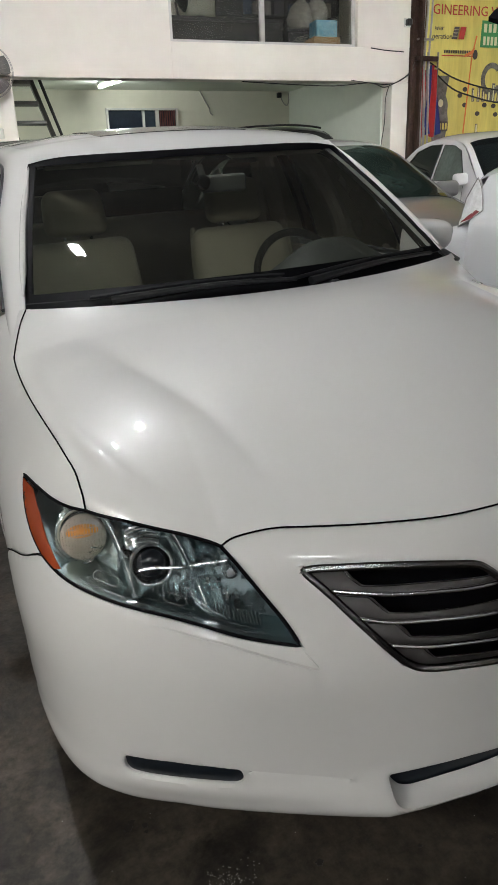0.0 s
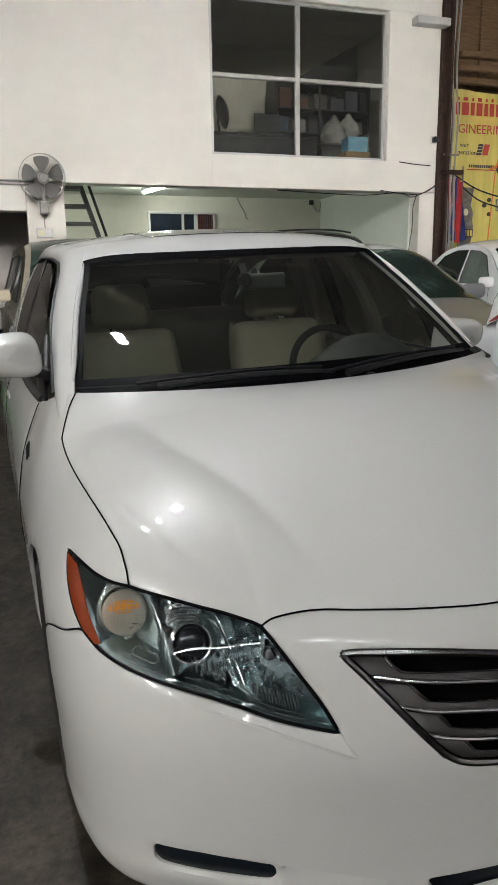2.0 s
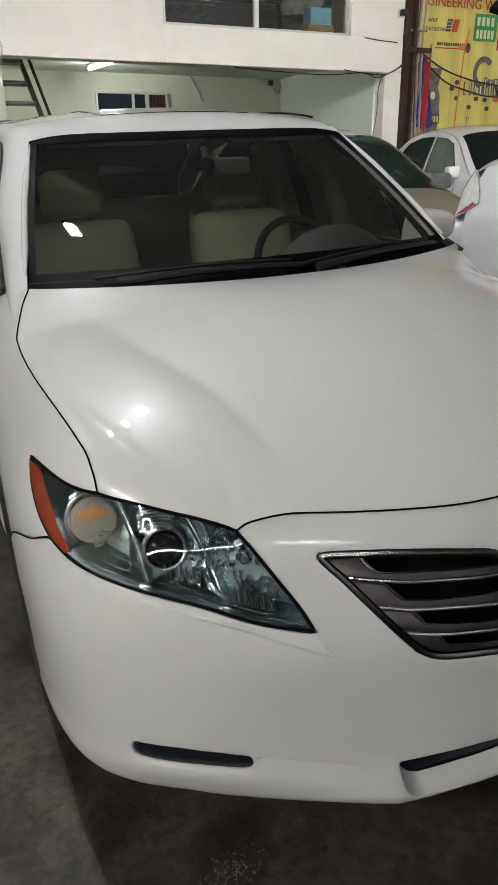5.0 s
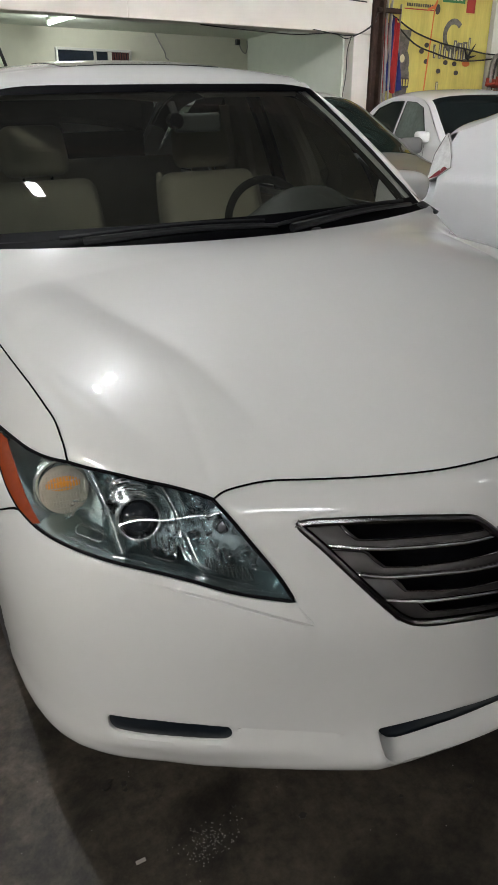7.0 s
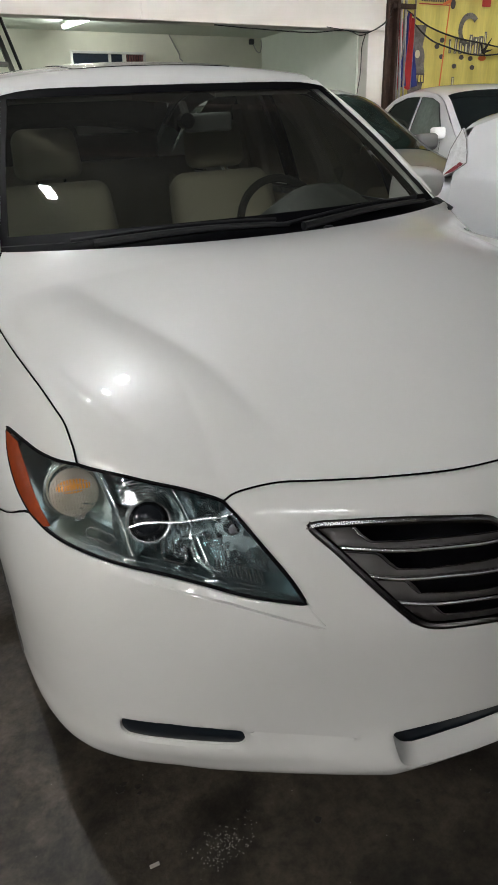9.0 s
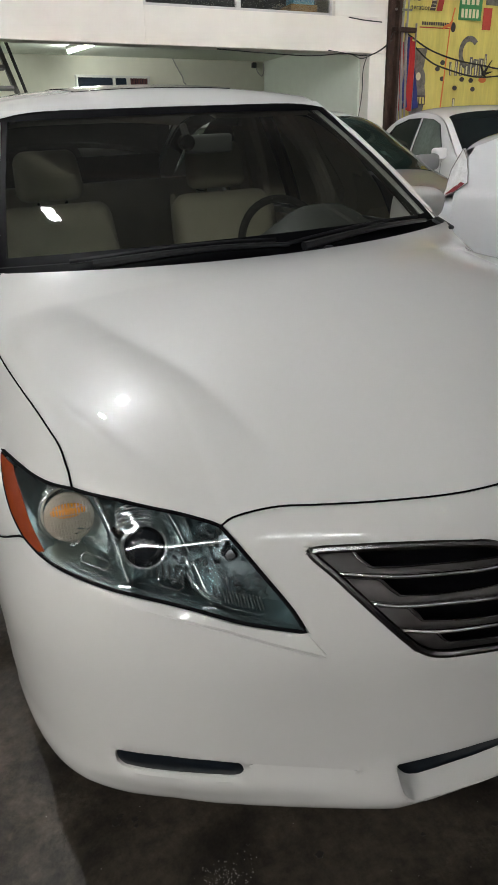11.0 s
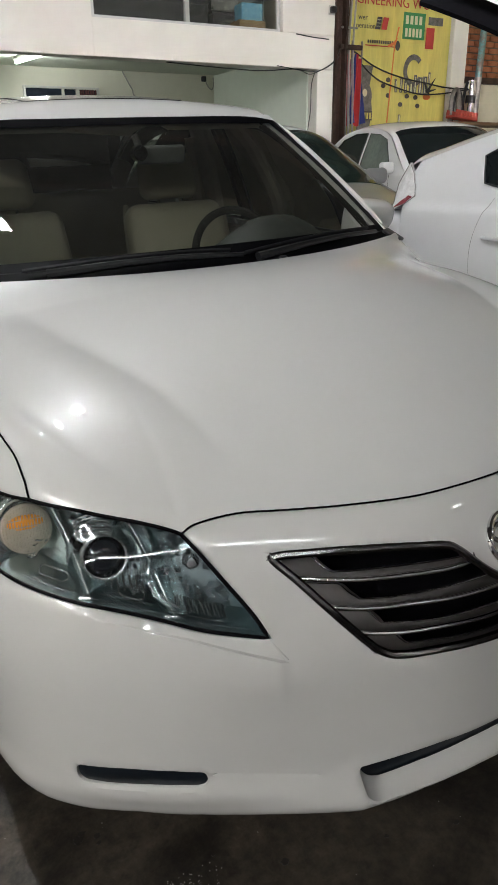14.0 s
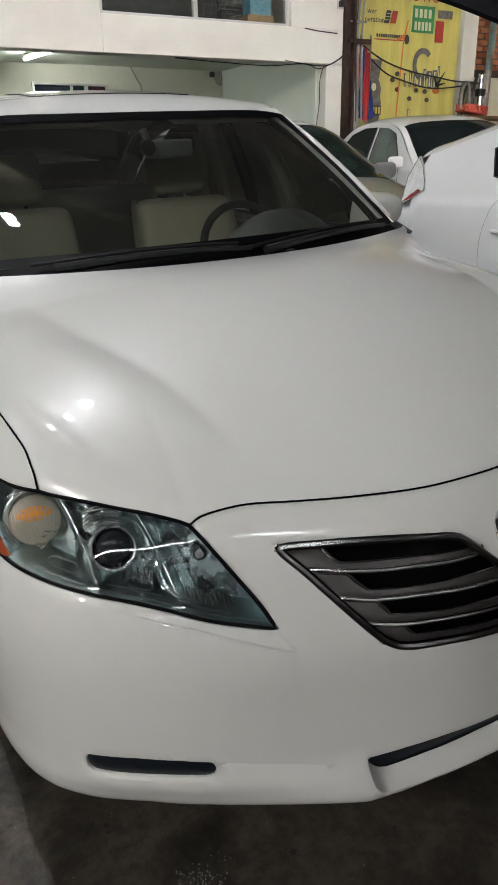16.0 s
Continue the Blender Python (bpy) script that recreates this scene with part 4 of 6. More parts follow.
    # upright plates between the three chambers, each with a bright front edge
    for (s0, z0), (s1, z1), wide in (((.940, .774), (.806, .641), .024), ((.738, .747), (.650, .612), .020)):
        g = np.linspace(0, 1, 16)
        P = np.array([[S(sg * (s0 + (s1 - s0) * a + wide * (b - .5)), z0 + (z1 - z0) * a + .15 * wide * (b - .5), -.014 - .012 * math.sin(math.pi * a) - .05 * abs(b - .5) ** 1.5 * 2) for b in np.linspace(0, 1, 7)] for a in g])
        plate = surface("divider", P, LAMP_GREY, body, "smoky grey divider", thick=.02, flip=sg > 0)
        part("divider_edge", tube_bm([Vector(q) for q in P[:, 2 if sg < 0 else 2]], .0016, 6), LAMP_CHROME, plate)
        part("divider_edge", tube_bm([Vector(q) for q in P[:, 5]], .0011, 6), LAMP_CHROME, plate)
        part("divider_foot", tube_bm([Vector(S(sg * (s1 + q), z1 - .001, -.012)) for q in (-.012, 0, .012)], .0036, 8), LAMP_CHROME, plate)
    # serrated floor below the main beam, and bright ledges along the foot
    for q in np.arange(.553, .640, .0062):
        part("flute", tube_bm([Vector(S(sg * (q + .006 * k), low_z(q) + .012 + .016 * k, -.022 - .010 * k)) for k in (0, .5, 1)], .0019, 5), REFLECTOR, body)
    for q in np.arange(.700, .770, .0115):
        part("flute", tube_bm([Vector(S(sg * (q + .008 * k), low_z(q) + .018 + .018 * k, -.026 - .012 * k)) for k in (0, .5, 1)], .0024, 5), REFLECTOR, body)
    for s0, s1, dz, o in ((.684, .781, .010, -.018), (.560, .653, .009, -.016), (.505, .60, .005, -.010), (.62, .80, .005, -.010), (.83, .95, .006, -.012)):
        part("bright_ledge", tube_bm([Vector(S(sg * q, low_z(q) + dz, o)) for q in np.linspace(s0, s1, 14)], .0011, 6), REFLECTOR, body)
    # oblong frames pressed into the floors
    for s0, s1, dz in ((.855, .925, .012), (.700, .745, .012)):
        ring_ = rounded([(s0, dz), (s1, dz), (s1, dz + .012), (s0, dz + .012)], .006)
        part("floor_frame", tube_bm([Vector(S(sg * a, low_z(a) + b, -.020 - .5 * (b - dz))) for a, b in ring_], .0012, 5, closed=True), LAMP_CHROME, body)
    # random chrome chips added at the back of each chamber to make glints
    rnd = random.Random(5)
    for k in range(90):
        q = rnd.choice((rnd.uniform(.66, .74), rnd.uniform(.82, .92), rnd.uniform(.54, .66), rnd.uniform(.95, 1.06)))
        lo, hi = low_z(q) + .03, float(np.interp(q, [.54, .60, .63, .73, .97], [.640, .685, .715, .735, .76]))
        part("sparkle_chip", box_bm((rnd.uniform(.005, .012), .0025, rnd.uniform(.007, .022)), (0, 0, 0), .0006, 1, turn=place(q, rnd.uniform(lo - .02, hi), rnd.uniform(-.056, -.034)) @ Matrix.Rotation(rnd.uniform(-.4, .4), 4, "X") @ Matrix.Rotation(rnd.uniform(-.4, .4), 4, "Y")), rnd.choice((REFLECTOR, CHROME, CHROME)), body)
    # amber side marker
    amber = [(1.260, .771), (1.190, .770), (1.125, .742), (1.065, .706), (1.000, .673), (1.017, .668), (1.072, .679), (1.142, .704), (1.212, .739)]
    panel("side_marker", [(sg * a, b) for a, b in amber], lambda s, z, o: S(s, z, o + .0035), AMBER, body, "amber side marker", step=.015, thick=.003, round_=.001)


headlamp(-1)
headlamp(1)


# cabin fittings
def cushion(name, size, centre, tilt, mat, parent, label="", bevel=.05, taper=0.0):
    bm = box_bm(size, (0, 0, 0), bevel, 4)
    for v in bm.verts:
        f = 1 - taper * (v.co.z / size[2] + .5)
        v.co.x *= f
        v.co.y += .02 * math.cos(v.co.x / size[0] * 3) * (1 if v.co.y < 0 else 0) * -1
    bm.transform(Matrix.Translation(centre) @ Matrix.Rotation(radians(tilt), 4, "X"))
    return part(name, bm, mat, parent, label, sharp=60)


for x in (-.37, .345):
    seat = cushion("front_seat", (.50, .14, .60), (x, 2.21, .80), -18, LEATHER, car, "beige leather front seat", .06, .12)
    cushion("seat_base", (.52, .52, .16), (x, 1.92, .50), 4, LEATHER, seat, bevel=.06)
    cushion("headrest", (.27, .10, .185), (x, 2.33, 1.195), -14, LEATHER, seat, bevel=.045, taper=.1)
    for d in (-.055, .055):
        part("headrest_post", tube_bm([(x + d, 2.29, 1.02), (x + d, 2.32, 1.14)], .006, 8), CHROME, seat)
    for d in (-.16, .16):
        part("bolster", tube_bm([(x + d * 1.08, 2.06 + .34 * q, .56 + .52 * q) for q in np.linspace(0, 1, 8)], [.04, .06, .065, .065, .06, .05, .035, .015], 10), LEATHER, seat)
    part("seat_belt", box_bm((.045, .004, .80), (x * 1.62, 2.45, .95), .001, 1, turn=Matrix.Rotation(-.10 * (1 if x > 0 else -1), 4, "Y")), HEADLINER, seat)
rs = cushion("rear_seat", (1.3, .16, .62), (0, 3.30, .80), -20, LEATHER, car, "beige leather rear bench", .06)
cushion("rear_cushion", (1.34, .5, .18), (0, 3.0, .50), 4, LEATHER, rs, bevel=.06)
part("cabin_floor", box_bm((1.5, 2.5, .06), (0, 2.4, .34)), CABIN_DARK, car)
for sg in (1, -1):
    part("door_lining", box_bm((.05, 1.8, .5), (sg * .765, 2.75, .70), .02), HEADLINER, car)
    part("pillar_lining", tube_bm([(sg * .66, 2.44, .9), (sg * .615, 2.46, 1.2), (sg * .58, 2.5, 1.41)], .04, 10), HEADLINER, car)
part("parcel_shelf", box_bm((1.3, .5, .04), (0, 3.72, 1.0), .01), CABIN_DARK, car)
# added dark board that hides a bright strip below the rear window
part("rear_gap_blocker", box_bm((1.14, .03, .24), (0, 3.74, 1.105), .008), CABIN_DARK, car)


def dashboard():
    u, v = np.linspace(-1, 1, 41)[:, None], np.linspace(0, 1, 22)[None]
    P = np.zeros((41, 22, 3))
    P[..., 0] = u * (.70 + .02 * v)
    P[..., 1] = (1.10 + .20 * u ** 2) * (1 - v) + 1.66 * v
    hood = .115 * np.exp(-(np.abs(P[..., 0] - .41) / .20) ** 3) * np.exp(-((v - .78) / .24) ** 2)
    P[..., 2] = .955 + .02 * np.sin(np.pi * v) + hood - .22 * np.clip((v - .86) / .14, 0, 1) ** 1.5
    d = surface("dashboard", P, CABIN_GREY, car, "grey-green soft plastic dashboard", thick=.03)
    part("console", box_bm((.28, .5, .3), (0, 1.78, .68), .03), CABIN_GREY, d)
    m = Matrix.Translation((.425, 1.84, .905)) @ Matrix.Rotation(radians(68), 4, "X")
    w = part("steering_wheel", tube_bm([m @ Vector((.185 * math.cos(a / 40 * math.tau), .185 * math.sin(a / 40 * math.tau), 0)) for a in range(40)], .0155, 10, closed=True), CABIN_DARK, car, "dark leather steering wheel")
    part("hub", box_bm((.16, .12, .04), (0, 0, 0), .018, 3, turn=m @ Matrix.Translation((0, -.01, -.03))), CABIN_GREY, w)
    for a in (0, 180, 270):
        part("spoke", box_bm((.13, .035, .02), (0, 0, 0), .006, 2, turn=m @ Matrix.Rotation(radians(a), 4, "Z") @ Matrix.Translation((.12, 0, -.02))), CABIN_GREY, w)
    part("column", tube_bm([(.425, 1.82, .89), (.425, 1.62, .80)], .04, 12), CABIN_DARK, w)
    casing = material("grey mirror casing", (.085, .09, .085), .45, var=.08, scale=20)
    g = part("rear_view_mirror", box_bm((.165, .026, .058), (.050, 1.662, 1.293), .012, 3, turn=Matrix.Rotation(-.10, 4, "Z")), casing, car, "grey rear-view mirror casing on the windscreen")
    part("stalk", tube_bm([(-.02, 1.668, 1.305), (-.022, 1.70, 1.352)], .013, 10), CABIN_DARK, g)
    part("sensor", lathe_bm([(.024, -.02), (.024, .016), (.018, .022), (.016, .014), (0, .014)], Matrix.Translation((-.030, 1.656, 1.300)) @ Matrix.Rotation(radians(90), 4, "X"), 24), GLOSS_BLACK, g, "round black sensor")
    for sg in (1, -1):
        part("sun_visor", box_bm((.38, .15, .018), (sg * .34, 1.90, 1.395), .006, 2, turn=Matrix.Rotation(radians(14), 4, "X")), HEADLINER, car)
    part("dash_card", box_bm((.085, .01, .03), (-.47, 1.235, .995), .002, 1), HEADLINER, car)


dashboard()


# ---- the garage ----
# (a, b, z): along the office front, behind it, and up
EYE = Vector((-0.97, -0.75, 1.28))
ROOM = Matrix.Translation(EYE) @ Matrix.Scale(1.2, 4) @ Matrix.Translation(-EYE) @ Matrix.Translation((0, 7.2, 0)) @ Matrix.Rotation(radians(-4), 4, "Z")
PLASTER = material("white plaster", (0.80, 0.765, 0.70), 0.7, var=0.03, scale=0.7, bump=0.05, bump_scale=18)
BACK_CREAM = material("pale cream-green plaster", (0.70, 0.68, 0.58), 0.7, var=0.04, scale=0.9, bump=0.05, bump_scale=18)
MINT = material("pale green plaster", (0.66, 0.70, 0.62), 0.7, var=0.04, scale=0.9, bump=0.05, bump_scale=18)


def concrete():
    """Worn workshop concrete: broad stains, mottling, pale scuffs and fine specks."""
    m = bpy.data.materials.new("stained concrete")
    m.use_nodes = True
    nt = m.node_tree
    b = nt.nodes["Principled BSDF"]
    tc = node(nt, "ShaderNodeTexCoord")

    def ramp(scale, detail, p0, p1, c0, c1, rough=.6, distort=0.0):
        n = node(nt, "ShaderNodeTexNoise", Scale=scale, Detail=detail, Roughness=rough, Distortion=distort)
        nt.links.new(tc.outputs["Object"], n.inputs["Vector"])
        r = node(nt, "ShaderNodeValToRGB")
        e = r.color_ramp.elements
        e[0].position, e[0].color, e[1].position, e[1].color = p0, (*c0, 1), p1, (*c1, 1)
        nt.links.new(n.outputs[0], r.inputs[0])
        return n, r

    def blend(kind, a, c, amount):
        x = node(nt, "ShaderNodeMix")
        x.data_type, x.blend_type = "RGBA", kind
        x.inputs[0].default_value = amount
        nt.links.new(a, x.inputs[6])
        nt.links.new(c, x.inputs[7])
        return x.outputs[2]
    _, base = ramp(4.5, 10, .38, .62, (.017, .0140, .0108), (.074, .061, .047), .66, .4)
    _, fine_ = ramp(30, 7, .36, .66, (.50, .50, .50), (1.35, 1.33, 1.28), .72)
    _, broad = ramp(.8, 4, .40, .62, (.55, .54, .53), (1.1, 1.1, 1.1))
    n4, scuff = ramp(9, 8, .62, .74, (0, 0, 0), (.10, .086, .066), .75, 1.2)
    _, speck = ramp(150, 2, .70, .78, (0, 0, 0), (.08, .075, .07))
    c = blend("MULTIPLY", base.outputs[0], fine_.outputs[0], 1)
    c = blend("MULTIPLY", c, broad.outputs[0], 1)
    c = blend("ADD", c, scuff.outputs[0], .30)
    c = blend("ADD", c, speck.outputs[0], .25)
    nt.links.new(c, b.inputs["Base Color"])
    mr = node(nt, "ShaderNodeMapRange")
    mr.inputs[1].default_value, mr.inputs[2].default_value, mr.inputs[3].default_value, mr.inputs[4].default_value = .3, .7, .42, .8
    nt.links.new(n4.outputs[0], mr.inputs[0])
    nt.links.new(mr.outputs[0], b.inputs["Roughness"])
    n5 = node(nt, "ShaderNodeTexNoise", Scale=70.0, Detail=8.0)
    nt.links.new(tc.outputs["Object"], n5.inputs["Vector"])
    bp = node(nt, "ShaderNodeBump", Strength=.35, Distance=.006)
    nt.links.new(n5.outputs[0], bp.inputs["Height"])
    nt.links.new(bp.outputs[0], b.inputs["Normal"])
    return m


CONCRETE = concrete()
STEEL_DARK = material("rusty dark steel", (0.050, 0.026, 0.018), 0.6, metal=0.3, var=0.5, scale=7, bump=0.15, bump_scale=50)
ROOF_SHEET = material("dark roof sheet", (0.035, 0.033, 0.03), 0.7, var=0.4, scale=2, bump=0.1, bump_scale=20)
ALU = material("white aluminium", (0.62, 0.61, 0.58), 0.35, metal=0.3, var=0.04, scale=8)
ROOM_GLASS = glass("office glass", (0.80, 0.80, 0.77), dirt_haze=0.015)
OFFICE_WALL = material("office wall paint", (0.68, 0.65, 0.57), 0.8, var=0.04, scale=1.2)
OFFICE_DARK = material("dark office furniture", (0.018, 0.018, 0.02), 0.5, var=0.3, scale=6)
CARDBOARD = material("brown cardboard", (0.36, 0.22, 0.10), 0.85, var=0.12, scale=9, bump=0.1, bump_scale=60)
BLUE_CARTON = material("blue printed carton", (0.04, 0.28, 0.50), 0.6, second=(0.30, 0.52, 0.60), second_amount=0.6, scale=14)
PLASTIC_BAG = material("clear plastic bag", (0.24, 0.24, 0.22), 0.25, var=0.25, scale=12, bump=0.6, bump_scale=22)
DARK_BOARD = material("dark brown boarding", (0.055, 0.042, 0.034), 0.55, var=0.3, scale=4, bump=0.1, bump_scale=60)
BLADE_GREY = material("grey fan blade plastic", (0.15, 0.145, 0.14), 0.4, var=0.15, scale=9)
FAN_GREY = material("grey fan plastic", (0.26, 0.25, 0.24), 0.45, var=0.15, scale=9)
WIRE = material("fan guard wire", (0.42, 0.41, 0.39), 0.35, metal=0.7)
CABLE = material("black cable", (0.015, 0.014, 0.014), 0.6)
GREY_CABLE = material("grey conduit", (0.36, 0.35, 0.33), 0.5, var=0.1, scale=5)
STAIR_STEEL = material("grey painted stair steel", (0.10, 0.10, 0.095), 0.5, metal=0.3, var=0.2, scale=6)
# pale tone makes up for a lamp not built inside the doorway
DOOR_DARK = material("brightened doorway room plaster", (0.62, 0.58, 0.54), 0.8, var=0.1, scale=2)
CURTAIN = material("dark red curtain", (0.10, 0.035, 0.035), 0.9, var=0.3, scale=10, stretch=(6, 6, 1))
PANE_BLUE = material("dark window pane", (0.015, 0.022, 0.035), 0.06, spec=0.6, var=0.2, scale=3)
YELLOW = material("yellow vinyl banner", (0.66, 0.57, 0.15), 0.5, var=0.16, scale=1.3, bump=0.25, bump_scale=6, stretch=(3, 3, .4))
RED_INK = material("red banner ink", (0.48, 0.05, 0.035), 0.5, var=0.1, scale=10)
GREEN_INK = material("green banner ink", (0.05, 0.26, 0.09), 0.5, var=0.1, scale=10)
PALE_INK = material("pale banner ink", (0.70, 0.68, 0.45), 0.5)
DARK_INK = material("dark banner ink", (0.06, 0.05, 0.05), 0.5, var=0.2, scale=20)
GREY_INK = material("grey printed picture", (0.22, 0.20, 0.19), 0.5, second=(0.07, 0.065, 0.06), scale=16)
ORANGE_INK = material("orange banner ink", (0.75, 0.20, 0.05), 0.5)
FLAG_RED = material("red flag cloth", (0.45, 0.03, 0.03), 0.85, var=0.1, scale=20)
FLAG_BLUE = material("blue flag cloth", (0.03, 0.045, 0.22), 0.85, var=0.1, scale=20)
BRICK_RED = material("orange-red brick", (0.36, 0.13, 0.06), 0.85, var=0.25, scale=8, bump=0.3, bump_scale=60)
MORTAR = material("dark mortar", (0.13, 0.10, 0.08), 0.9, var=0.2, scale=12)
TEAL = material("teal painted pipe", (0.10, 0.33, 0.33), 0.5, second=(0.16, 0.12, 0.10), second_amount=0.35, scale=6)
TIMBER = material("weathered timber", (0.15, 0.085, 0.04), 0.8, var=0.35, scale=5, stretch=(1, 1, 8), bump=0.2, bump_scale=30)
TOOL_RED = material("red tool tray", (0.45, 0.06, 0.035), 0.5, var=0.15, scale=14)
OLD_METAL = material("worn bare metal", (0.28, 0.26, 0.24), 0.35, metal=0.8, var=0.3, scale=14)
CREAM = material("cream plaster", (0.66, 0.60, 0.46), 0.75, var=0.06, scale=1.0)
TURF = material("green turf mat", (0.03, 0.11, 0.02), 0.95, var=0.4, scale=60, bump=0.8, bump_scale=300)
# dark tone of an unseen wall, so that less light bounces onto the bumper
GATE_DARK = material("dark grey of the unseen gate wall", (0.16, 0.16, 0.165), 0.5, metal=0.4, var=0.15, scale=3)
TUBE_GLOW = glow("lit tube", (0.95, 1.0, 0.95), 150.0)
SPOT_GLOW = glow("lit overhead flood lamp", (0.965, 0.985, 1.0), 1190.0)
# glow of two unseen fill lamps, added to brighten back wall and banner
WALL_FILL_GLOW = glow("added wall fill lamp", (0.99, 0.985, 0.975), 9000.0)
BANNER_FILL_GLOW = glow("added banner fill lamp", (1.0, 0.98, 0.95), 41000.0)
BATTEN_GLOW = glow("lit batten lamp", (1.0, 0.968, 0.915), 385.0)
# weaker glow for the battens behind the camera
BATTEN_DIM = glow("lit dim batten lamp", (0.975, 0.985, 0.99), 68.0)


def r_part(name, bm, mat, parent, label="", smooth=True):
    bm.transform(ROOM)
    return part(name, bm, mat, parent, label, smooth)


def block(name, a0, a1, b0, b1, z0, z1, mat, label, category="wall", bevel=0.004):
    ob = r_part(name, box_bm((a1 - a0, b1 - b0, z1 - z0), ((a0 + a1) / 2, (b0 + b1) / 2, (z0 + z1) / 2), bevel, 1), mat, None)
    return tagged(ob, label, category, "", "structure")


def slab(name, a0, a1, b0, b1, z0, z1, mat, parent, label="", bevel=0.003):
    return r_part(name, box_bm((a1 - a0, b1 - b0, z1 - z0), ((a0 + a1) / 2, (b0 + b1) / 2, (z0 + z1) / 2), bevel, 1), mat, parent, label)


fl = mesh_object("floor", [(-16, -18, 0), (16, -18, 0), (16, 18, 0), (-16, 18, 0)], [(0, 1, 2, 3)], CONCRETE, smooth=False)
fl.matrix_world = BASE
tagged(fl, "stained grey concrete garage floor", "floor", "", "structure")
block("wall_upper_left", -7.5, 1.60, 0, .2, 2.43, 5.2, PLASTER, "white plastered upper wall")
block("wall_upper_right", 3.775, 4.46, 0, .2, 2.7823, 4.4247, PLASTER, "white plastered upper wall beside the office window")
block("wall_upper_sill", 1.6003, 4.46, 0, .2, 2.43, 2.782, PLASTER, "white plastered beam below the office window")
block("wall_upper_head", 1.6003, 4.46, 0, .2, 4.425, 5.2, PLASTER, "white plastered wall above the office window")
block("wall_pillar", 4.24, 4.46, 0, .25, -.3, 2.426, PLASTER, "white plastered corner pillar")
block("wall_lower_left", -.44, -.05, 0, .2, -.3, 2.426, PLASTER, "white plastered wall beside the doorway")
block("wall_door_head", -7.5, -.443, 0, .2, 2.135, 2.426, PLASTER, "white plastered wall above the doorway")
block("wall_door_left", -7.5, -.95, 0, .2, -.3, 2.132, DARK_BOARD, "dark brown boarded wall beyond the doorway")
block("wall_recess_back", -.6, 4.3, 2.6, 2.8, -.3, 2.9, BACK_CREAM, "pale green recess back wall")
bm = bmesh.new()
foot = [bm.verts.new((a, b, -.3)) for a, b in ((4.0, 2.597), (4.137, 2.597), (4.237, .205), (4.215, .205))]
bm.faces.new(foot)
raised = bmesh.ops.extrude_face_region(bm, geom=bm.faces[:])
bmesh.ops.translate(bm, verts=[v for v in raised["geom"] if isinstance(v, bmesh.types.BMVert)], vec=(0, 0, 2.947))
tagged(r_part("wall_recess_side", bm, MINT, None, smooth=False), "pale green recess side wall", "wall", "", "structure")
block("wall_recess_left", -.2, -.055, .205, 2.597, -.3, 2.647, MINT, "pale green recess side wall")
block("ceiling_recess", -.6, 4.3, .203, 2.6, 2.65, 2.76, MINT, "pale green recess ceiling", "ceiling")
block("wall_doorway_back", -2.2, -.21, 1.3, 1.4, -.3, 2.6, DOOR_DARK, "dark wall inside the doorway")
block("wall_doorway_side", -.21, -.203, .205, 1.3, -.3, 2.6, DOOR_DARK, "dark wall inside the doorway")
block("ceiling_doorway", -2.2, -.21, .203, 1.3, 2.45, 2.6, DOOR_DARK, "dark ceiling inside the doorway", "ceiling")
block("wall_doorway_left", -2.3, -2.2, .205, 1.4, -.3, 2.6, DOOR_DARK, "dark wall inside the doorway")
block("wall_left", -7.7, -7.503, -14, .2, -1.2, 5.2, PLASTER, "white plastered side wall")
block("wall_right", 8.2, 8.4, -14, 1.2, -1.2, 5.2, CREAM, "cream plastered side wall")
# never in view; added dark to hold back fill light from the front
block("wall_gate", -7.7, 8.4, -14.2, -14, -1.6, 5.2, GATE_DARK, "unseen wall at the gate side, kept dark to limit bounced light")
block("wall_back_right", 4.47, 8.2, .95, 1.1, -.3, 5.2, TIMBER, "dark boarded back wall")
block("ceiling", -7.7, 8.4, -14.2, 3.4, 5.203, 5.3, ROOF_SHEET, "dark sheet-metal roof", "ceiling")
for k in range(7):
    block("roof_beam", -7.5, 8.2, -12.4 + 2 * k, -12.3 + 2 * k, 4.98, 5.16, STEEL_DARK, "dark steel roof beam", "beam")

# office behind the upper window
block("wall_office_back", 1.0, 4.46, 2.6, 2.7, 2.9, 5.2, OFFICE_WALL, "grey-lit office back wall")
block("wall_office_left", .9, 1.0, .203, 2.6, 2.77, 5.2, OFFICE_WALL, "office side wall")
block("wall_office_right", 4.46, 4.5, .203, 2.6, 2.77, 5.2, OFFICE_WALL, "office side wall")
block("floor_office", 1.0, 4.46, .203, 2.6, 2.765, 2.80, OFFICE_DARK, "dark office floor", "floor")
block("ceiling_office", 1.0, 4.46, .203, 2.6, 4.75, 4.8, OFFICE_WALL, "office ceiling", "ceiling")


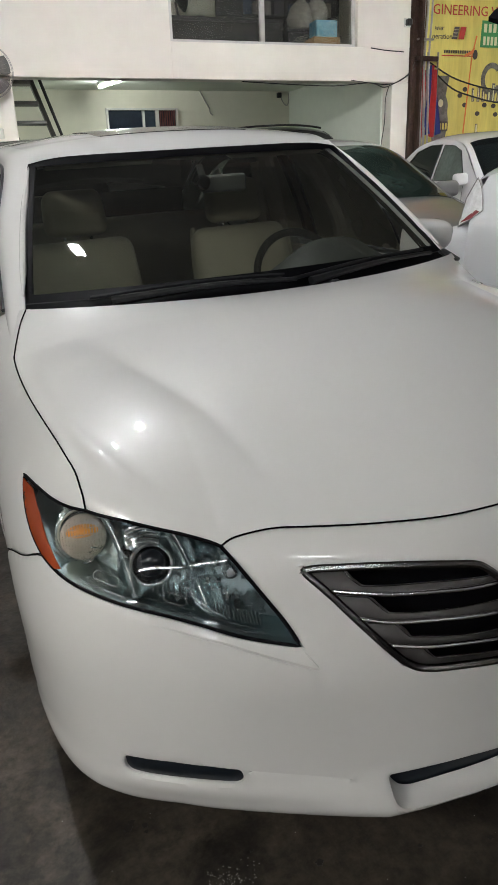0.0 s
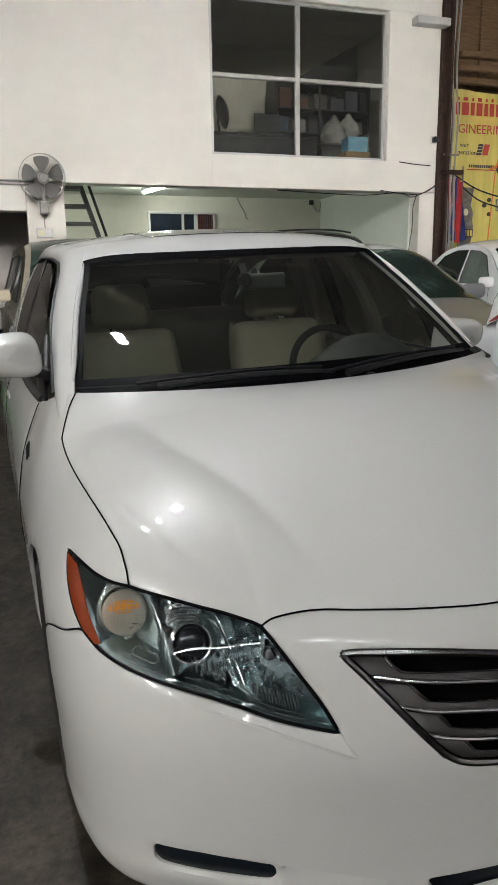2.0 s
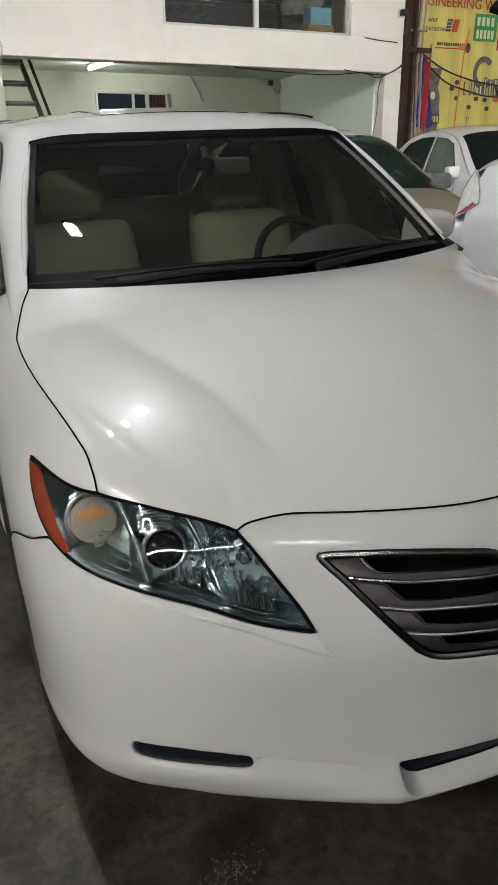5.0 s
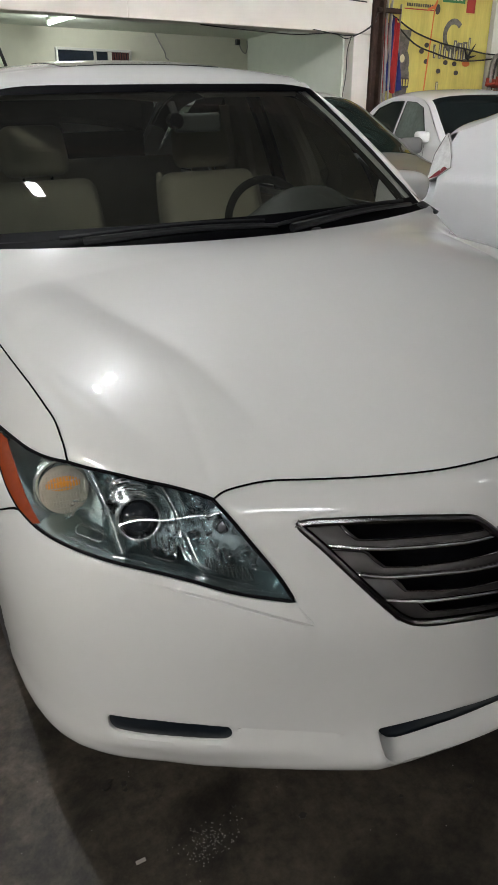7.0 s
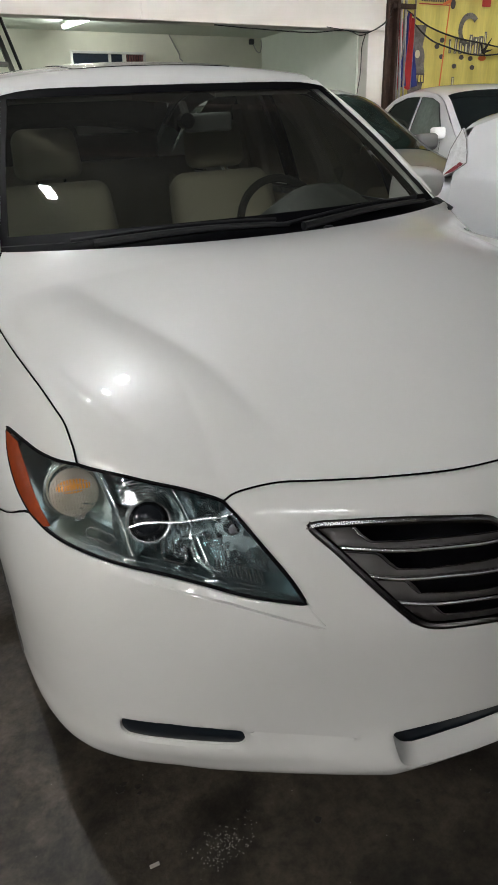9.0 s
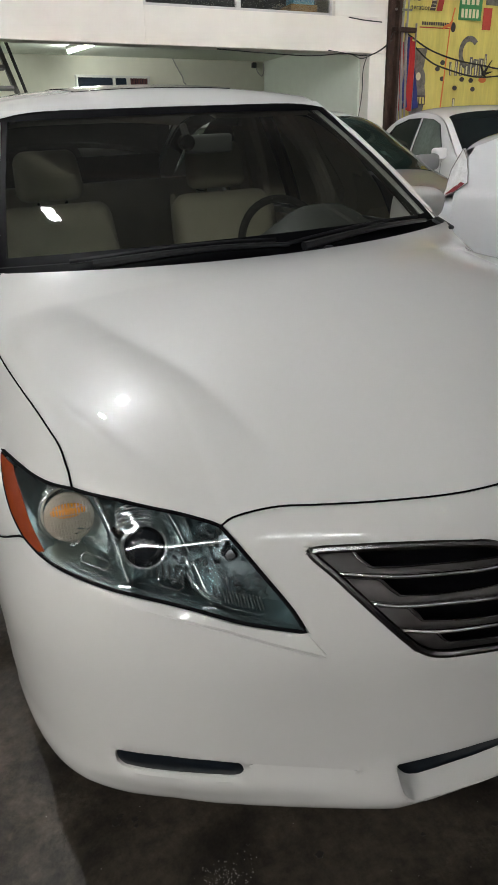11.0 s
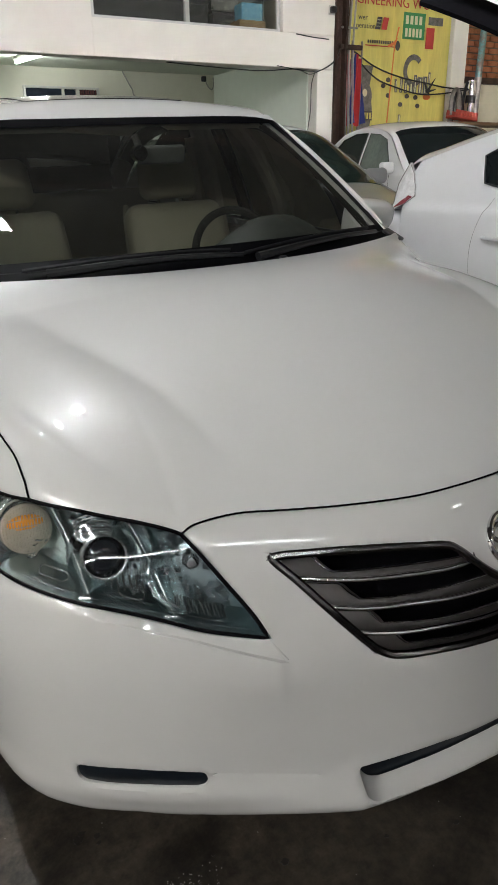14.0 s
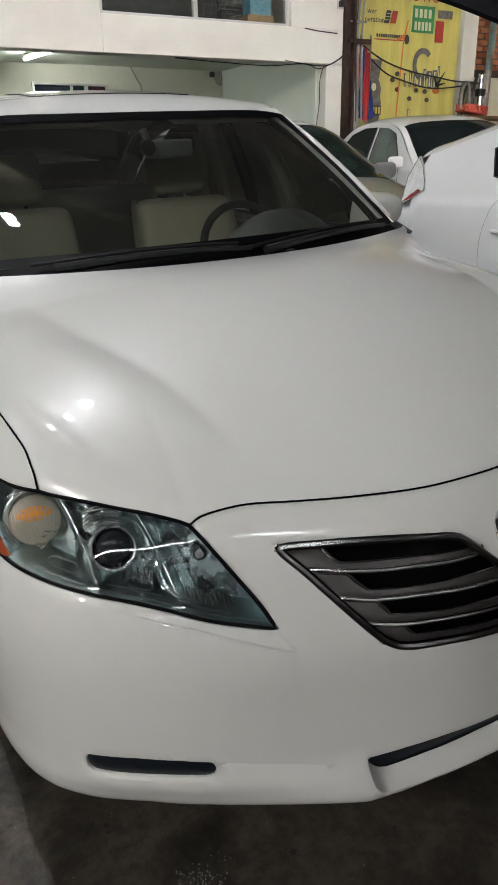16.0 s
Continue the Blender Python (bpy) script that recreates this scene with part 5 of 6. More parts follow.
def office_window():
    w = thing("window_1", "large office window with four panes in white aluminium frames", "window", kind="structure")
    for name, a0, a1, z0, z1 in (("window_frame", 1.603, 1.640, 2.79, 4.42), ("window_frame", 3.735, 3.772, 2.79, 4.42), ("window_frame", 1.640, 3.735, 2.785, 2.815),
                                 ("window_frame", 1.640, 3.735, 4.39, 4.42), ("mullion", 2.625, 2.675, 2.815, 4.39), ("transom", 1.640, 2.625, 3.605, 3.645), ("transom", 2.675, 3.735, 3.605, 3.645)):
        slab(name, a0, a1, .05, .11, z0, z1, ALU, w)
    for a0, a1 in ((1.64, 2.625), (2.675, 3.735)):
        for z0, z1 in ((2.815, 3.605), (3.645, 4.39)):
            slab("pane", a0, a1, .075, .081, z0, z1, ROOM_GLASS, w, bevel=0).visible_shadow = False


office_window()


def office_things():
    d = thing("office_desk", "dark office desk behind the window", "desk")
    slab("desktop", 1.66, 3.1, .55, 1.1, 3.10, 3.14, OFFICE_DARK, d)
    slab("front_panel", 1.66, 3.1, .56, .59, 2.80, 3.098, OFFICE_DARK, d)
    m = thing("computer_monitor", "black computer monitor standing on the desk", "monitor")
    slab("screen", 2.33, 2.66, .70, .73, 3.18, 3.40, OFFICE_DARK, m)
    slab("stand", 2.46, 2.53, .70, .78, 3.142, 3.18, OFFICE_DARK, m)
    c = thing("office_chair", "dark rounded office chair back behind the desk", "chair")
    slab("chair_column", 2.26, 2.30, 1.23, 1.27, 2.80, 3.02, OFFICE_DARK, c)
    r_part("backrest", lathe_bm([(0, 0), (.16, .01), (.21, .08), (.2, .2), (.12, .28), (0, .3)], Matrix.Translation((2.28, 1.25, 3.0)) @ Matrix.Diagonal((1, .4, 1, 1)), 20), OFFICE_DARK, c)
    f = thing("desk_fan", "dark desk fan turned edge-on", "fan")
    r_part("fan_guard", lathe_bm([(0, -.05), (.14, -.03), (.19, 0), (.14, .04), (0, .06)], Matrix.Translation((1.93, .75, 3.40)) @ Matrix.Rotation(radians(75), 4, "Y"), 24), OFFICE_DARK, f)
    r_part("fan_stand", tube_bm([(1.90, .75, 3.142), (1.87, .75, 3.3), (1.90, .75, 3.40)], .014, 8), OFFICE_DARK, f)
    s = thing("storage_shelf", "tall dark shelf packed with boxes", "shelf")
    for a in (2.78, 3.38, 4.1):
        slab("upright", a, a + .03, 1.2, 1.6, 2.80, 4.0, OFFICE_DARK, s)
    for z in (3.0, 3.3, 3.6, 3.9):
        slab("shelf_board", 2.81, 4.1, 1.2, 1.6, z, z + .025, OFFICE_DARK, s)
    rnd = random.Random(3)
    shades = [material("stored box", c, .8, var=.2, scale=8) for c in ((.05, .05, .06), (.16, .15, .13), (.10, .05, .03), (.04, .06, .10), (.22, .21, .20))]
    for z in (3.026, 3.326, 3.626):
        a = 2.84
        while a < 4.0:
            w, h = rnd.uniform(.08, .2), rnd.uniform(.1, .24)
            b = thing("storage_box", "small box stacked on the office shelf", "box", "boxes on the office shelf")
            slab("box_body", a, a + w, 1.22, 1.5, z, z + h, rnd.choice(shades), b)
            a += w + rnd.uniform(.01, .08)
    cb = thing("cardboard_carton", "open brown cardboard carton behind the window", "box")
    slab("carton_body", 3.31, 3.64, .16, .42, 2.80, 2.905, CARDBOARD, cb)
    bb = thing("blue_carton", "blue and white printed carton on the cardboard one", "box")
    slab("carton_body", 3.36, 3.62, .20, .40, 2.907, 3.08, BLUE_CARTON, bb)
    for a, b, z, r in ((3.32, .55, 3.18, .17), (3.50, .52, 3.22, .15)):
        g = thing("plastic_bag", "crumpled clear plastic bag", "bag", "bags in the office")
        bm = lathe_bm([(0, -r), (r * .8, -r * .8), (r, -.2 * r), (r * .8, r * .5), (r * .3, r * .9), (r * .15, r * 1.2), (0, r * 1.25)], Matrix.Translation((a, b, z)), 22)
        for v in bm.verts:
            v.co += .05 * r * 4 * noise.noise_vector(v.co * 9) * .5
        r_part("bag", bm, PLASTIC_BAG, g)
    t = thing("bag_table", "dark low table under the bags", "table")
    slab("tabletop", 3.1, 3.72, .45, .95, 3.0, 3.03, OFFICE_DARK, t)
    slab("cabinet_body", 3.12, 3.70, .47, .93, 2.80, 2.998, OFFICE_DARK, t)
    # sloping dark boarding behind the shelf
    bm = bmesh.new()
    lo = [bm.verts.new((a, 1.62, z)) for a, z in ((2.78, 2.802), (4.13, 2.802), (4.13, 4.58), (2.78, 3.86))]
    bm.faces.new(lo)
    geo = bmesh.ops.extrude_face_region(bm, geom=bm.faces[:])
    bmesh.ops.translate(bm, verts=[v for v in geo["geom"] if isinstance(v, bmesh.types.BMVert)], vec=(0, .05, 0))
    tagged(r_part("wall_office_slope", bm, OFFICE_DARK, None), "dark boarding with a sloping top behind the shelf", "boarding", "", "structure")


office_things()


def wall_fan():
    f = thing("wall_fan", "grey five-blade wall fan in a wire guard", "fan")
    m = Matrix.Translation((-.262, -.22, 2.44)) @ Matrix.Rotation(radians(8), 4, "Z") @ Matrix.Rotation(radians(98), 4, "X")
    for r, h in ((.236, 0), (.232, -.03), (.055, .075)):
        r_part("guard_ring", tube_bm([m @ Vector((r * math.cos(k / 40 * math.tau), r * math.sin(k / 40 * math.tau), h)) for k in range(40)], .0032, 6, closed=True), WIRE, f)
    bm = bmesh.new()
    for k in range(30):
        a = k / 30 * math.tau
        tube_bm([m @ Vector((r * math.cos(a), r * math.sin(a), h)) for r, h in ((.05, .075), (.13, .067), (.20, .047), (.236, 0), (.21, -.06), (.06, -.09))], .0004, 4, bm)
    r_part("guard_wires", bm, WIRE, f)
    r_part("hub", lathe_bm([(0, .06), (.04, .058), (.055, .04), (.055, -.02), (.07, -.04), (.075, -.16), (.05, -.2), (0, -.2)], m, 24), FAN_GREY, f)
    for k in range(5):
        a = k / 5 * math.tau + .35
        P = np.zeros((8, 6, 3))
        for i in range(8):
            r = .05 + .16 * i / 7
            for j in range(6):
                w = (j / 5 - .5) * (.5 + .5 * math.sin(i / 7 * 2.6))
                ang = a + w * 1.0
                P[i, j] = ROOM @ (m @ Vector((r * math.cos(ang), r * math.sin(ang), .02 + w * .06)))
        surface("blade", P, BLADE_GREY, f, thick=.004)
    slab("wall_arm", -.31, -.22, -.16, -.002, 2.09, 2.22, FAN_GREY, f, bevel=.012)
    slab("neck", -.285, -.24, -.15, -.08, 2.20, 2.38, FAN_GREY, f, bevel=.01)
    r_part("fan_cable", tube_bm([(-.265, -.02, 2.09), (-.27, -.012, 2.0), (-.262, -.012, 1.93), (-.255, -.012, 1.86)], .006, 6), GREY_CABLE, f)
    b = thing("switch_box", "white switch box with a label on the wall", "switch box")
    slab("box_body", -.36, -.19, -.03, -.002, 1.86, 1.96, ALU, b, bevel=.006)
    slab("paper_label", -.34, -.28, -.034, -.031, 1.88, 1.94, PALE_INK, b)


wall_fan()
for z in (2.398, 2.437):
    c = thing("wall_conduit", "thin grey conduit running along the wall", "conduit", "conduits")
    r_part("conduit_pipe", tube_bm([(-7.4, -.014, z), (-.06, -.014, z)], .010, 8), GREY_CABLE, c)


def doorway():
    d = thing("door_1", "open doorway with a pale door frame", "door", kind="structure")
    slab("door_frame", -.948, -.905, -.01, .21, -.2, 2.13, ALU, d)
    slab("door_frame", -.447, -.44, -.006, .21, -.2, 2.13, DOOR_DARK, d)


doorway()


def staircase():
    s = thing("staircase", "steep grey steel stair with open treads", "staircase")
    run = lambda z: .17 + .40 * (2.45 - z)
    for da in (-.42, .0):
        bm = bmesh.new()
        ends = [(run(z) + da + x, 2.55 - .74 * z + b, z) for z in (.0, 2.75) for x in (0, .05) for b in (-.06, .06)]
        v = [bm.verts.new(p) for p in ends]
        for f in ((0, 1, 3, 2), (4, 6, 7, 5), (0, 4, 5, 1), (2, 3, 7, 6), (0, 2, 6, 4), (1, 5, 7, 3)):
            bm.faces.new([v[i] for i in f])
        r_part("stringer", bm, STAIR_STEEL, s)
    for k in range(13):
        z = .22 + .186 * k
        slab("tread", run(z) - .37, run(z), 2.47 - .145 * k - .11, 2.47 - .145 * k + .11, z, z + .035, STAIR_STEEL, s)
    r_part("handrail", tube_bm([(run(z) + .10, 2.35 - .74 * z, z) for z in (2.7, 2.0, 1.3, .4)], .018, 8), CABLE, s)


staircase()


def recess_things():
    w = thing("window_2", "small sliding window with dark panes and a red curtain", "window", kind="structure")
    for a0, a1, z0, z1 in ((1.25, 1.28, 2.02, 2.42), (2.235, 2.265, 2.02, 2.42), (1.28, 2.235, 2.39, 2.42), (1.28, 2.235, 2.02, 2.05), (1.75, 1.785, 2.05, 2.39), (1.94, 1.99, 2.05, 2.39)):
        slab("window_frame", a0, a1, 2.53, 2.598, z0, z1, ALU, w)
    slab("pane", 1.28, 1.75, 2.56, 2.57, 2.05, 2.39, PANE_BLUE, w, bevel=0)
    slab("pane", 1.785, 1.94, 2.56, 2.57, 2.05, 2.39, PANE_BLUE, w, bevel=0)
    slab("pane", 1.99, 2.235, 2.575, 2.58, 2.05, 2.39, PANE_BLUE, w, bevel=0)
    for k in range(7):
        r_part("curtain_fold", tube_bm([(2.01 + .034 * k, 2.56, 2.05), (2.012 + .034 * k, 2.555, 2.39)], .012, 6), CURTAIN, w)
    t = thing("tube_lamp", "lit fluorescent tube lamp on the recess ceiling", "lamp")
    tube = Matrix.Translation((1.19, 1.54, 2.60)) @ Matrix.Rotation(radians(-74), 4, "Z")
    r_part("batten", box_bm((.74, .05, .035), (0, 0, .028), .004, 1, turn=tube), ALU, t)
    r_part("tube", tube_bm([tube @ Vector((x, 0, -.012)) for x in (-.34, 0, .34)], .016, 10), TUBE_GLOW, t)
    for n, z0, pts in (("hanging_cable", 0, [(2.62, 2.585, 2.648), (2.70, 2.58, 2.50), (2.75, 2.58, 2.42), (2.76, 2.58, 2.36), (2.80, 2.58, 2.33)]),
                       ("hanging_cable", 0, [(3.86, 2.585, 2.59), (3.90, 2.58, 2.50), (3.96, 2.58, 2.46), (3.985, 2.57, 2.53), (3.98, 2.57, 2.62)])):
        c = thing(n, "thin dark cable hanging on the recess wall", "cable", "cables")
        r_part("cable_run", tube_bm([Vector(p) for p in spline(pts, 20)], .008, 6), GREY_CABLE, c)
    b = thing("wall_camera", "small black camera box on the recess wall", "camera")
    slab("camera_body", 3.80, 3.865, 2.54, 2.598, 2.56, 2.63, OFFICE_DARK, b, bevel=.008)
    for pts, r in (([(2.4, .08, 2.425), (2.9, .05, 2.40), (3.5, .03, 2.385), (3.9, -.01, 2.415), (4.12, -.02, 2.40), (4.28, -.02, 2.42), (4.44, -.02, 2.50), (4.62, .1, 2.62)], .006),
                   ([(3.7, -.01, 2.44), (4.0, -.015, 2.405), (4.13, -.02, 2.37), (4.3, -.02, 2.43), (4.46, -.02, 2.53), (4.62, .1, 2.7)], .005),
                   ([(4.20, -.012, 2.40), (4.155, -.012, 2.25), (4.15, -.012, 2.0), (4.11, -.012, 1.7), (4.09, -.012, 1.2)], .005),
                   ([(3.95, -.004, 2.775), (4.15, -.006, 2.755), (4.38, -.006, 2.745)], .006)):
        c = thing("beam_cable", "dark cable strung along the beam", "cable", "cables")
        r_part("cable_run", tube_bm([Vector(p) for p in spline(pts, 40)], r, 6), CABLE, c)
    s = thing("security_camera", "small dark security camera on the white wall", "camera")
    slab("camera_body", 4.385, 4.45, -.07, -.002, 3.01, 3.075, OFFICE_DARK, s, bevel=.01)
    slab("wall_plate", 4.37, 4.455, -.012, -.002, 2.995, 3.09, ALU, s)
    h = thing("wall_bracket", "white bracket high on the wall", "bracket")
    slab("bracket_arm", 4.06, 4.50, -.14, -.002, 4.28, 4.36, ALU, h)


recess_things()


def flat(name, pts, b, mat, parent, label=""):
    """A thin printed or cut shape on the banner, given by its outline in (a, z)."""
    bm = bmesh.new()
    lo = [bm.verts.new((a, b, z)) for a, z in pts]
    bm.faces.new(lo)
    geo = bmesh.ops.extrude_face_region(bm, geom=bm.faces[:])
    bmesh.ops.translate(bm, verts=[v for v in geo["geom"] if isinstance(v, bmesh.types.BMVert)], vec=(0, .003, 0))
    return r_part(name, bm, mat, parent, label, False)


def rect(a0, a1, z0, z1, lean=0.0):
    return [(a0, z0), (a1, z0), (a1 + lean, z1), (a0 + lean, z1)]


def oval(a, z, ra, rz, n=24, k0=0.0, k1=1.0):
    return [(a + ra * math.cos(math.tau * (k0 + (k1 - k0) * i / n)), z + rz * math.sin(math.tau * (k0 + (k1 - k0) * i / n))) for i in range(n)]


def written(text, a, z, size, b, mat, parent, name="lettering"):
    c = bpy.data.curves.new(name, "FONT")
    c.body, c.size, c.extrude, c.resolution_u, c.offset = text, size, .0015, 2, .0
    tmp = bpy.data.objects.new(name, c)
    me = bpy.data.meshes.new_from_object(tmp)
    bpy.data.objects.remove(tmp)
    me.transform(ROOM @ Matrix.Translation((a, b, z)) @ Matrix.Rotation(radians(90), 4, "X"))
    me.materials.append(mat)
    ob = new(name, me)
    ob.parent = parent
    return ob


def banner():
    bn = thing("yellow_banner", "large yellow workshop banner with red lettering and printed parts", "banner")
    P = np.zeros((60, 30, 3))
    for i in range(60):
        for j in range(30):
            a, z = 4.88 + 1.56 * i / 59, -.1 + 3.82 * j / 29
            P[i, j] = ROOM @ Vector((a, .325 + .010 * math.sin(a * 11) + .006 * math.sin(a * 23 + z * 2), z + .02 * math.sin(a * 3)))
    surface("banner_sheet", P, YELLOW, bn, thick=.004)
    f = .302
    rnd = random.Random(8)
    # unreadable script heading and name as plain bars
    a = 4.90
    while a < 6.3:
        w = rnd.uniform(.05, .10)
        flat("script_bar", rect(a, a + w, 3.43, 3.58), f, RED_INK, bn)
        flat("script_bar", rect(a + .015, a + w - .015, 3.60, 3.64), f, RED_INK, bn)
        a += w + .03
    written("GINEERING WO", 4.94, 3.215, .155, f, RED_INK, bn)
    written("wer", 4.98, 3.045, .085, f, DARK_INK, bn)
    written("neration", 4.95, 2.955, .085, f, DARK_INK, bn)
    flat("printed_square", rect(5.235, 5.305, 2.955, 3.09, .03), f, DARK_INK, bn)
    flat("printed_square", rect(5.325, 5.405, 2.955, 3.09, .03), f, RED_INK, bn)
    for k in range(3):
        flat("printed_bar", rect(5.24 + .01 * k, 5.31 + .01 * k, 2.985 + .035 * k, 2.990 + .035 * k), f - .004, PALE_INK, bn)
    for k in range(12):
        flat("printed_bar", rect(5.13 + .033 * k, 5.152 + .033 * k, 2.80, 2.835), f, DARK_INK, bn)
    flat("printed_line", rect(5.10, 5.58, 2.768, 2.780), f, RED_INK, bn)
    flat("green_sign", rect(5.65, 5.99, 2.875, 3.17, .01), f, GREEN_INK, bn)
    for z, n in ((3.04, 4), (2.90, 5)):
        for k in range(n):
            flat("printed_bar", rect(5.69 + .28 / n * k, 5.69 + .28 / n * k + .28 / n * .62, z, z + .095), f - .004, PALE_INK, bn)
    flat("red_sign", rect(6.02, 6.15, 2.78, 3.02, .005), f, RED_INK, bn)
    flat("grey_sign", rect(6.05, 6.28, 3.05, 3.14), f, GREY_INK, bn)
    # orange strap
    flat("orange_strap", [(5.455, 1.7), (5.475, 1.7), (5.545, 2.78), (5.60, 3.0), (5.58, 3.0), (5.53, 2.78)], f - .006, ORANGE_INK, bn)
    flat("orange_strap", [(5.43, 2.76), (5.55, 2.80), (5.58, 2.88), (5.55, 2.86), (5.52, 2.83), (5.43, 2.79)], f - .008, ORANGE_INK, bn)
    flat("badge", oval(5.585, 2.79, .035, .055), f - .004, DARK_INK, bn)
    # printed machine parts
    flat("printed_part", oval(5.10, 2.20, .13, .17), f, GREY_INK, bn)
    flat("printed_part", rect(5.0, 5.17, 2.22, 2.55, .06), f - .001, GREY_INK, bn)
    flat("printed_part", oval(5.12, 2.24, .035, .045), f - .005, PALE_INK, bn)
    flat("printed_part", [(5.02, 1.75), (5.20, 1.75), (5.24, 2.05), (5.20, 2.25), (5.06, 2.2), (5.0, 2.0)], f - .002, GREY_INK, bn)
    flat("yellow_tag", rect(5.10, 5.24, 1.92, 2.03), f - .005, DARK_INK, bn)
    for k in range(3):
        flat("yellow_tag", rect(5.115 + .042 * k, 5.140 + .042 * k, 1.935, 2.01), f - .009, YELLOW, bn)
    ring = oval(5.86, 2.52, .16, .19, 24, .12, .95) + oval(5.86, 2.52, .10, .125, 24, .12, .95)[::-1]
    flat("printed_ring", ring, f, GREY_INK, bn)
    for k in range(8):
        w, h = rnd.uniform(.03, .07), rnd.uniform(.12, .26)
        a = 5.58 + .075 * k
        flat("printed_part", rect(a, a + w, 2.26, 2.26 + h, rnd.uniform(-.01, .01)), f - .001 - .0005 * k, GREY_INK, bn)
        flat("printed_part", rect(a + w * .3, a + w * .6, 2.27, 2.24 + h), f - .006, PALE_INK, bn)
    for a, z in ((5.47, 2.40), (5.40, 2.33), (5.48, 2.22), (5.68, 2.12), (5.78, 2.22), (5.92, 2.21), (5.96, 2.11)):
        flat("printed_part", oval(a, z, .035, .028, 12), f, DARK_INK, bn)
    for a, h in ((5.66, .30), (5.74, .14)):
        flat("printed_tube", rect(a, a + .035, 1.70, 1.70 + h), f, GREY_INK, bn)
        flat("printed_tube", rect(a + .008, a + .027, 1.71, 1.69 + h), f - .004, PALE_INK, bn)
    flat("rust_stain", oval(6.10, 2.22, .06, .035), f, ORANGE_INK, bn)


banner()


def right_corner():
    p = thing("steel_post", "dark rusty steel post beside the white wall", "post")
    slab("web", 4.475, 4.60, .06, .09, -.2, 5.2, STEEL_DARK, p)
    slab("flange", 4.47, 4.50, -.02, .20, -.2, 5.2, STEEL_DARK, p)
    slab("flange", 4.60, 4.635, -.02, .20, -.2, 5.2, STEEL_DARK, p)
    slab("side_plate", 4.64, 4.84, .34, .37, -.2, 5.2, STEEL_DARK, p)
    slab("cross_bracket", 4.55, 4.86, .0, .04, 2.66, 2.71, STEEL_DARK, p)
    slab("cross_bracket", 4.58, 4.80, .02, .05, 2.88, 2.90, OLD_METAL, p)
    for a, r in ((4.74, .014), (4.70, .010), (4.80, .012)):
        c = thing("post_conduit", "grey conduit running up beside the steel post", "conduit", "conduits")
        r_part("conduit_pipe", tube_bm([Vector(q) for q in spline([(a, .12, -.1), (a + .02, .1, 1.6), (a - .01, .1, 2.7), (a + .02, .12, 3.3), (a - .03, .12, 4.0), (a + .02, .12, 5.15)], 40)], r, 8), GREY_CABLE, c)
    for k, (a, mat2) in enumerate(((4.72, FLAG_RED), (4.86, FLAG_RED))):
        f = thing("flag", "red and blue flag hanging limp on its pole", "flag", "flags")
        r_part("flag_pole", tube_bm([(a + .08, .16, 1.2), (a + .09, .15, 2.78)], .012, 8), OLD_METAL, f)
        for j, (m, w0, w1) in enumerate(((FLAG_BLUE, .0, .22), (FLAG_RED, .22, .78), (FLAG_BLUE, .78, 1.0))):
            P = np.zeros((14, 20, 3))
            for i in range(14):
                for q in range(20):
                    t, v = w0 + (w1 - w0) * i / 13, q / 19
                    P[i, q] = ROOM @ Vector((a - .10 + .26 * t * (.35 + .65 * v) + .09 * (1 - v), .17 + .03 * math.sin(t * 14 + v * 3) - .03 * k, 2.66 - .78 * v * (1 - .25 * abs(t - .5)) - .1 * t))
            surface("flag_cloth", P, m, f, thick=.003)
    for pts in ([(4.86, .2, 2.68), (5.2, .2, 2.52), (5.6, .2, 2.42), (6.0, .2, 2.37), (6.35, .2, 2.33), (6.8, .2, 2.33)], [(4.88, .2, 2.62), (5.2, .2, 2.40), (5.5, .2, 2.31), (5.9, .2, 2.24), (6.3, .2, 2.26), (6.75, .2, 2.33)]):
        c = thing("slack_cable", "slack dark cable in front of the banner", "cable", "cables")
        r_part("cable_run", tube_bm([Vector(q) for q in spline(pts, 40)], .009, 6), CABLE, c)
    kn = thing("cable_knot", "dark knot of cable ends", "cable")
    for d in ((.10, .16), (-.08, .12), (.02, -.03), (.12, .03)):
        r_part("cable_end", tube_bm([(6.02, .19, 2.27), (6.02 + d[0], .17, 2.27 + d[1])], [.02, .004], 6), CABLE, kn)
    # boarding above the banner
    for k in range(9):
        b = thing("timber_board", "weathered upright timber board", "board", "boards above the banner")
        a = 4.86 + .38 * k
        slab("board", a, a + .36, .915, .947, 3.9, 5.19, TIMBER, b)
    for k, z in enumerate((3.83, 3.96, 4.10)):
        b = thing("timber_beam", "rough horizontal timber beam", "beam", "beams above the banner")
        r_part("beam", box_bm((3.4, .10, .075), (6.55, .30 - .05 * k, z), .012, 1, turn=Matrix.Rotation(.0, 4, "Y")), TIMBER, b)
    # plaster column, brick and pipe
    block("wall_column", 6.46, 6.70, .28, .50, -.2, 4.2, PLASTER, "pale plaster column beside the banner", "column")
    block("wall_low_cream", 6.705, 8.19, .40, .55, -.2, 2.42, CREAM, "cream plastered low wall")
    block("ledge_dark", 6.705, 8.19, .36, .58, 2.425, 2.50, STEEL_DARK, "dark steel ledge on the low wall", "ledge")
    bw = block("wall_brick", 6.705, 8.19, .52, .60, 2.505, 4.2, MORTAR, "orange-red brick wall")
    me = None
    for r in range(13):
        for k in range(9):
            a = 6.75 + .175 * k + (.085 if r % 2 else 0)
            if me is None:
                br = slab("brick", a, a + .16, .49, .517, 2.52 + .075 * r, 2.58 + .075 * r, BRICK_RED, bw)
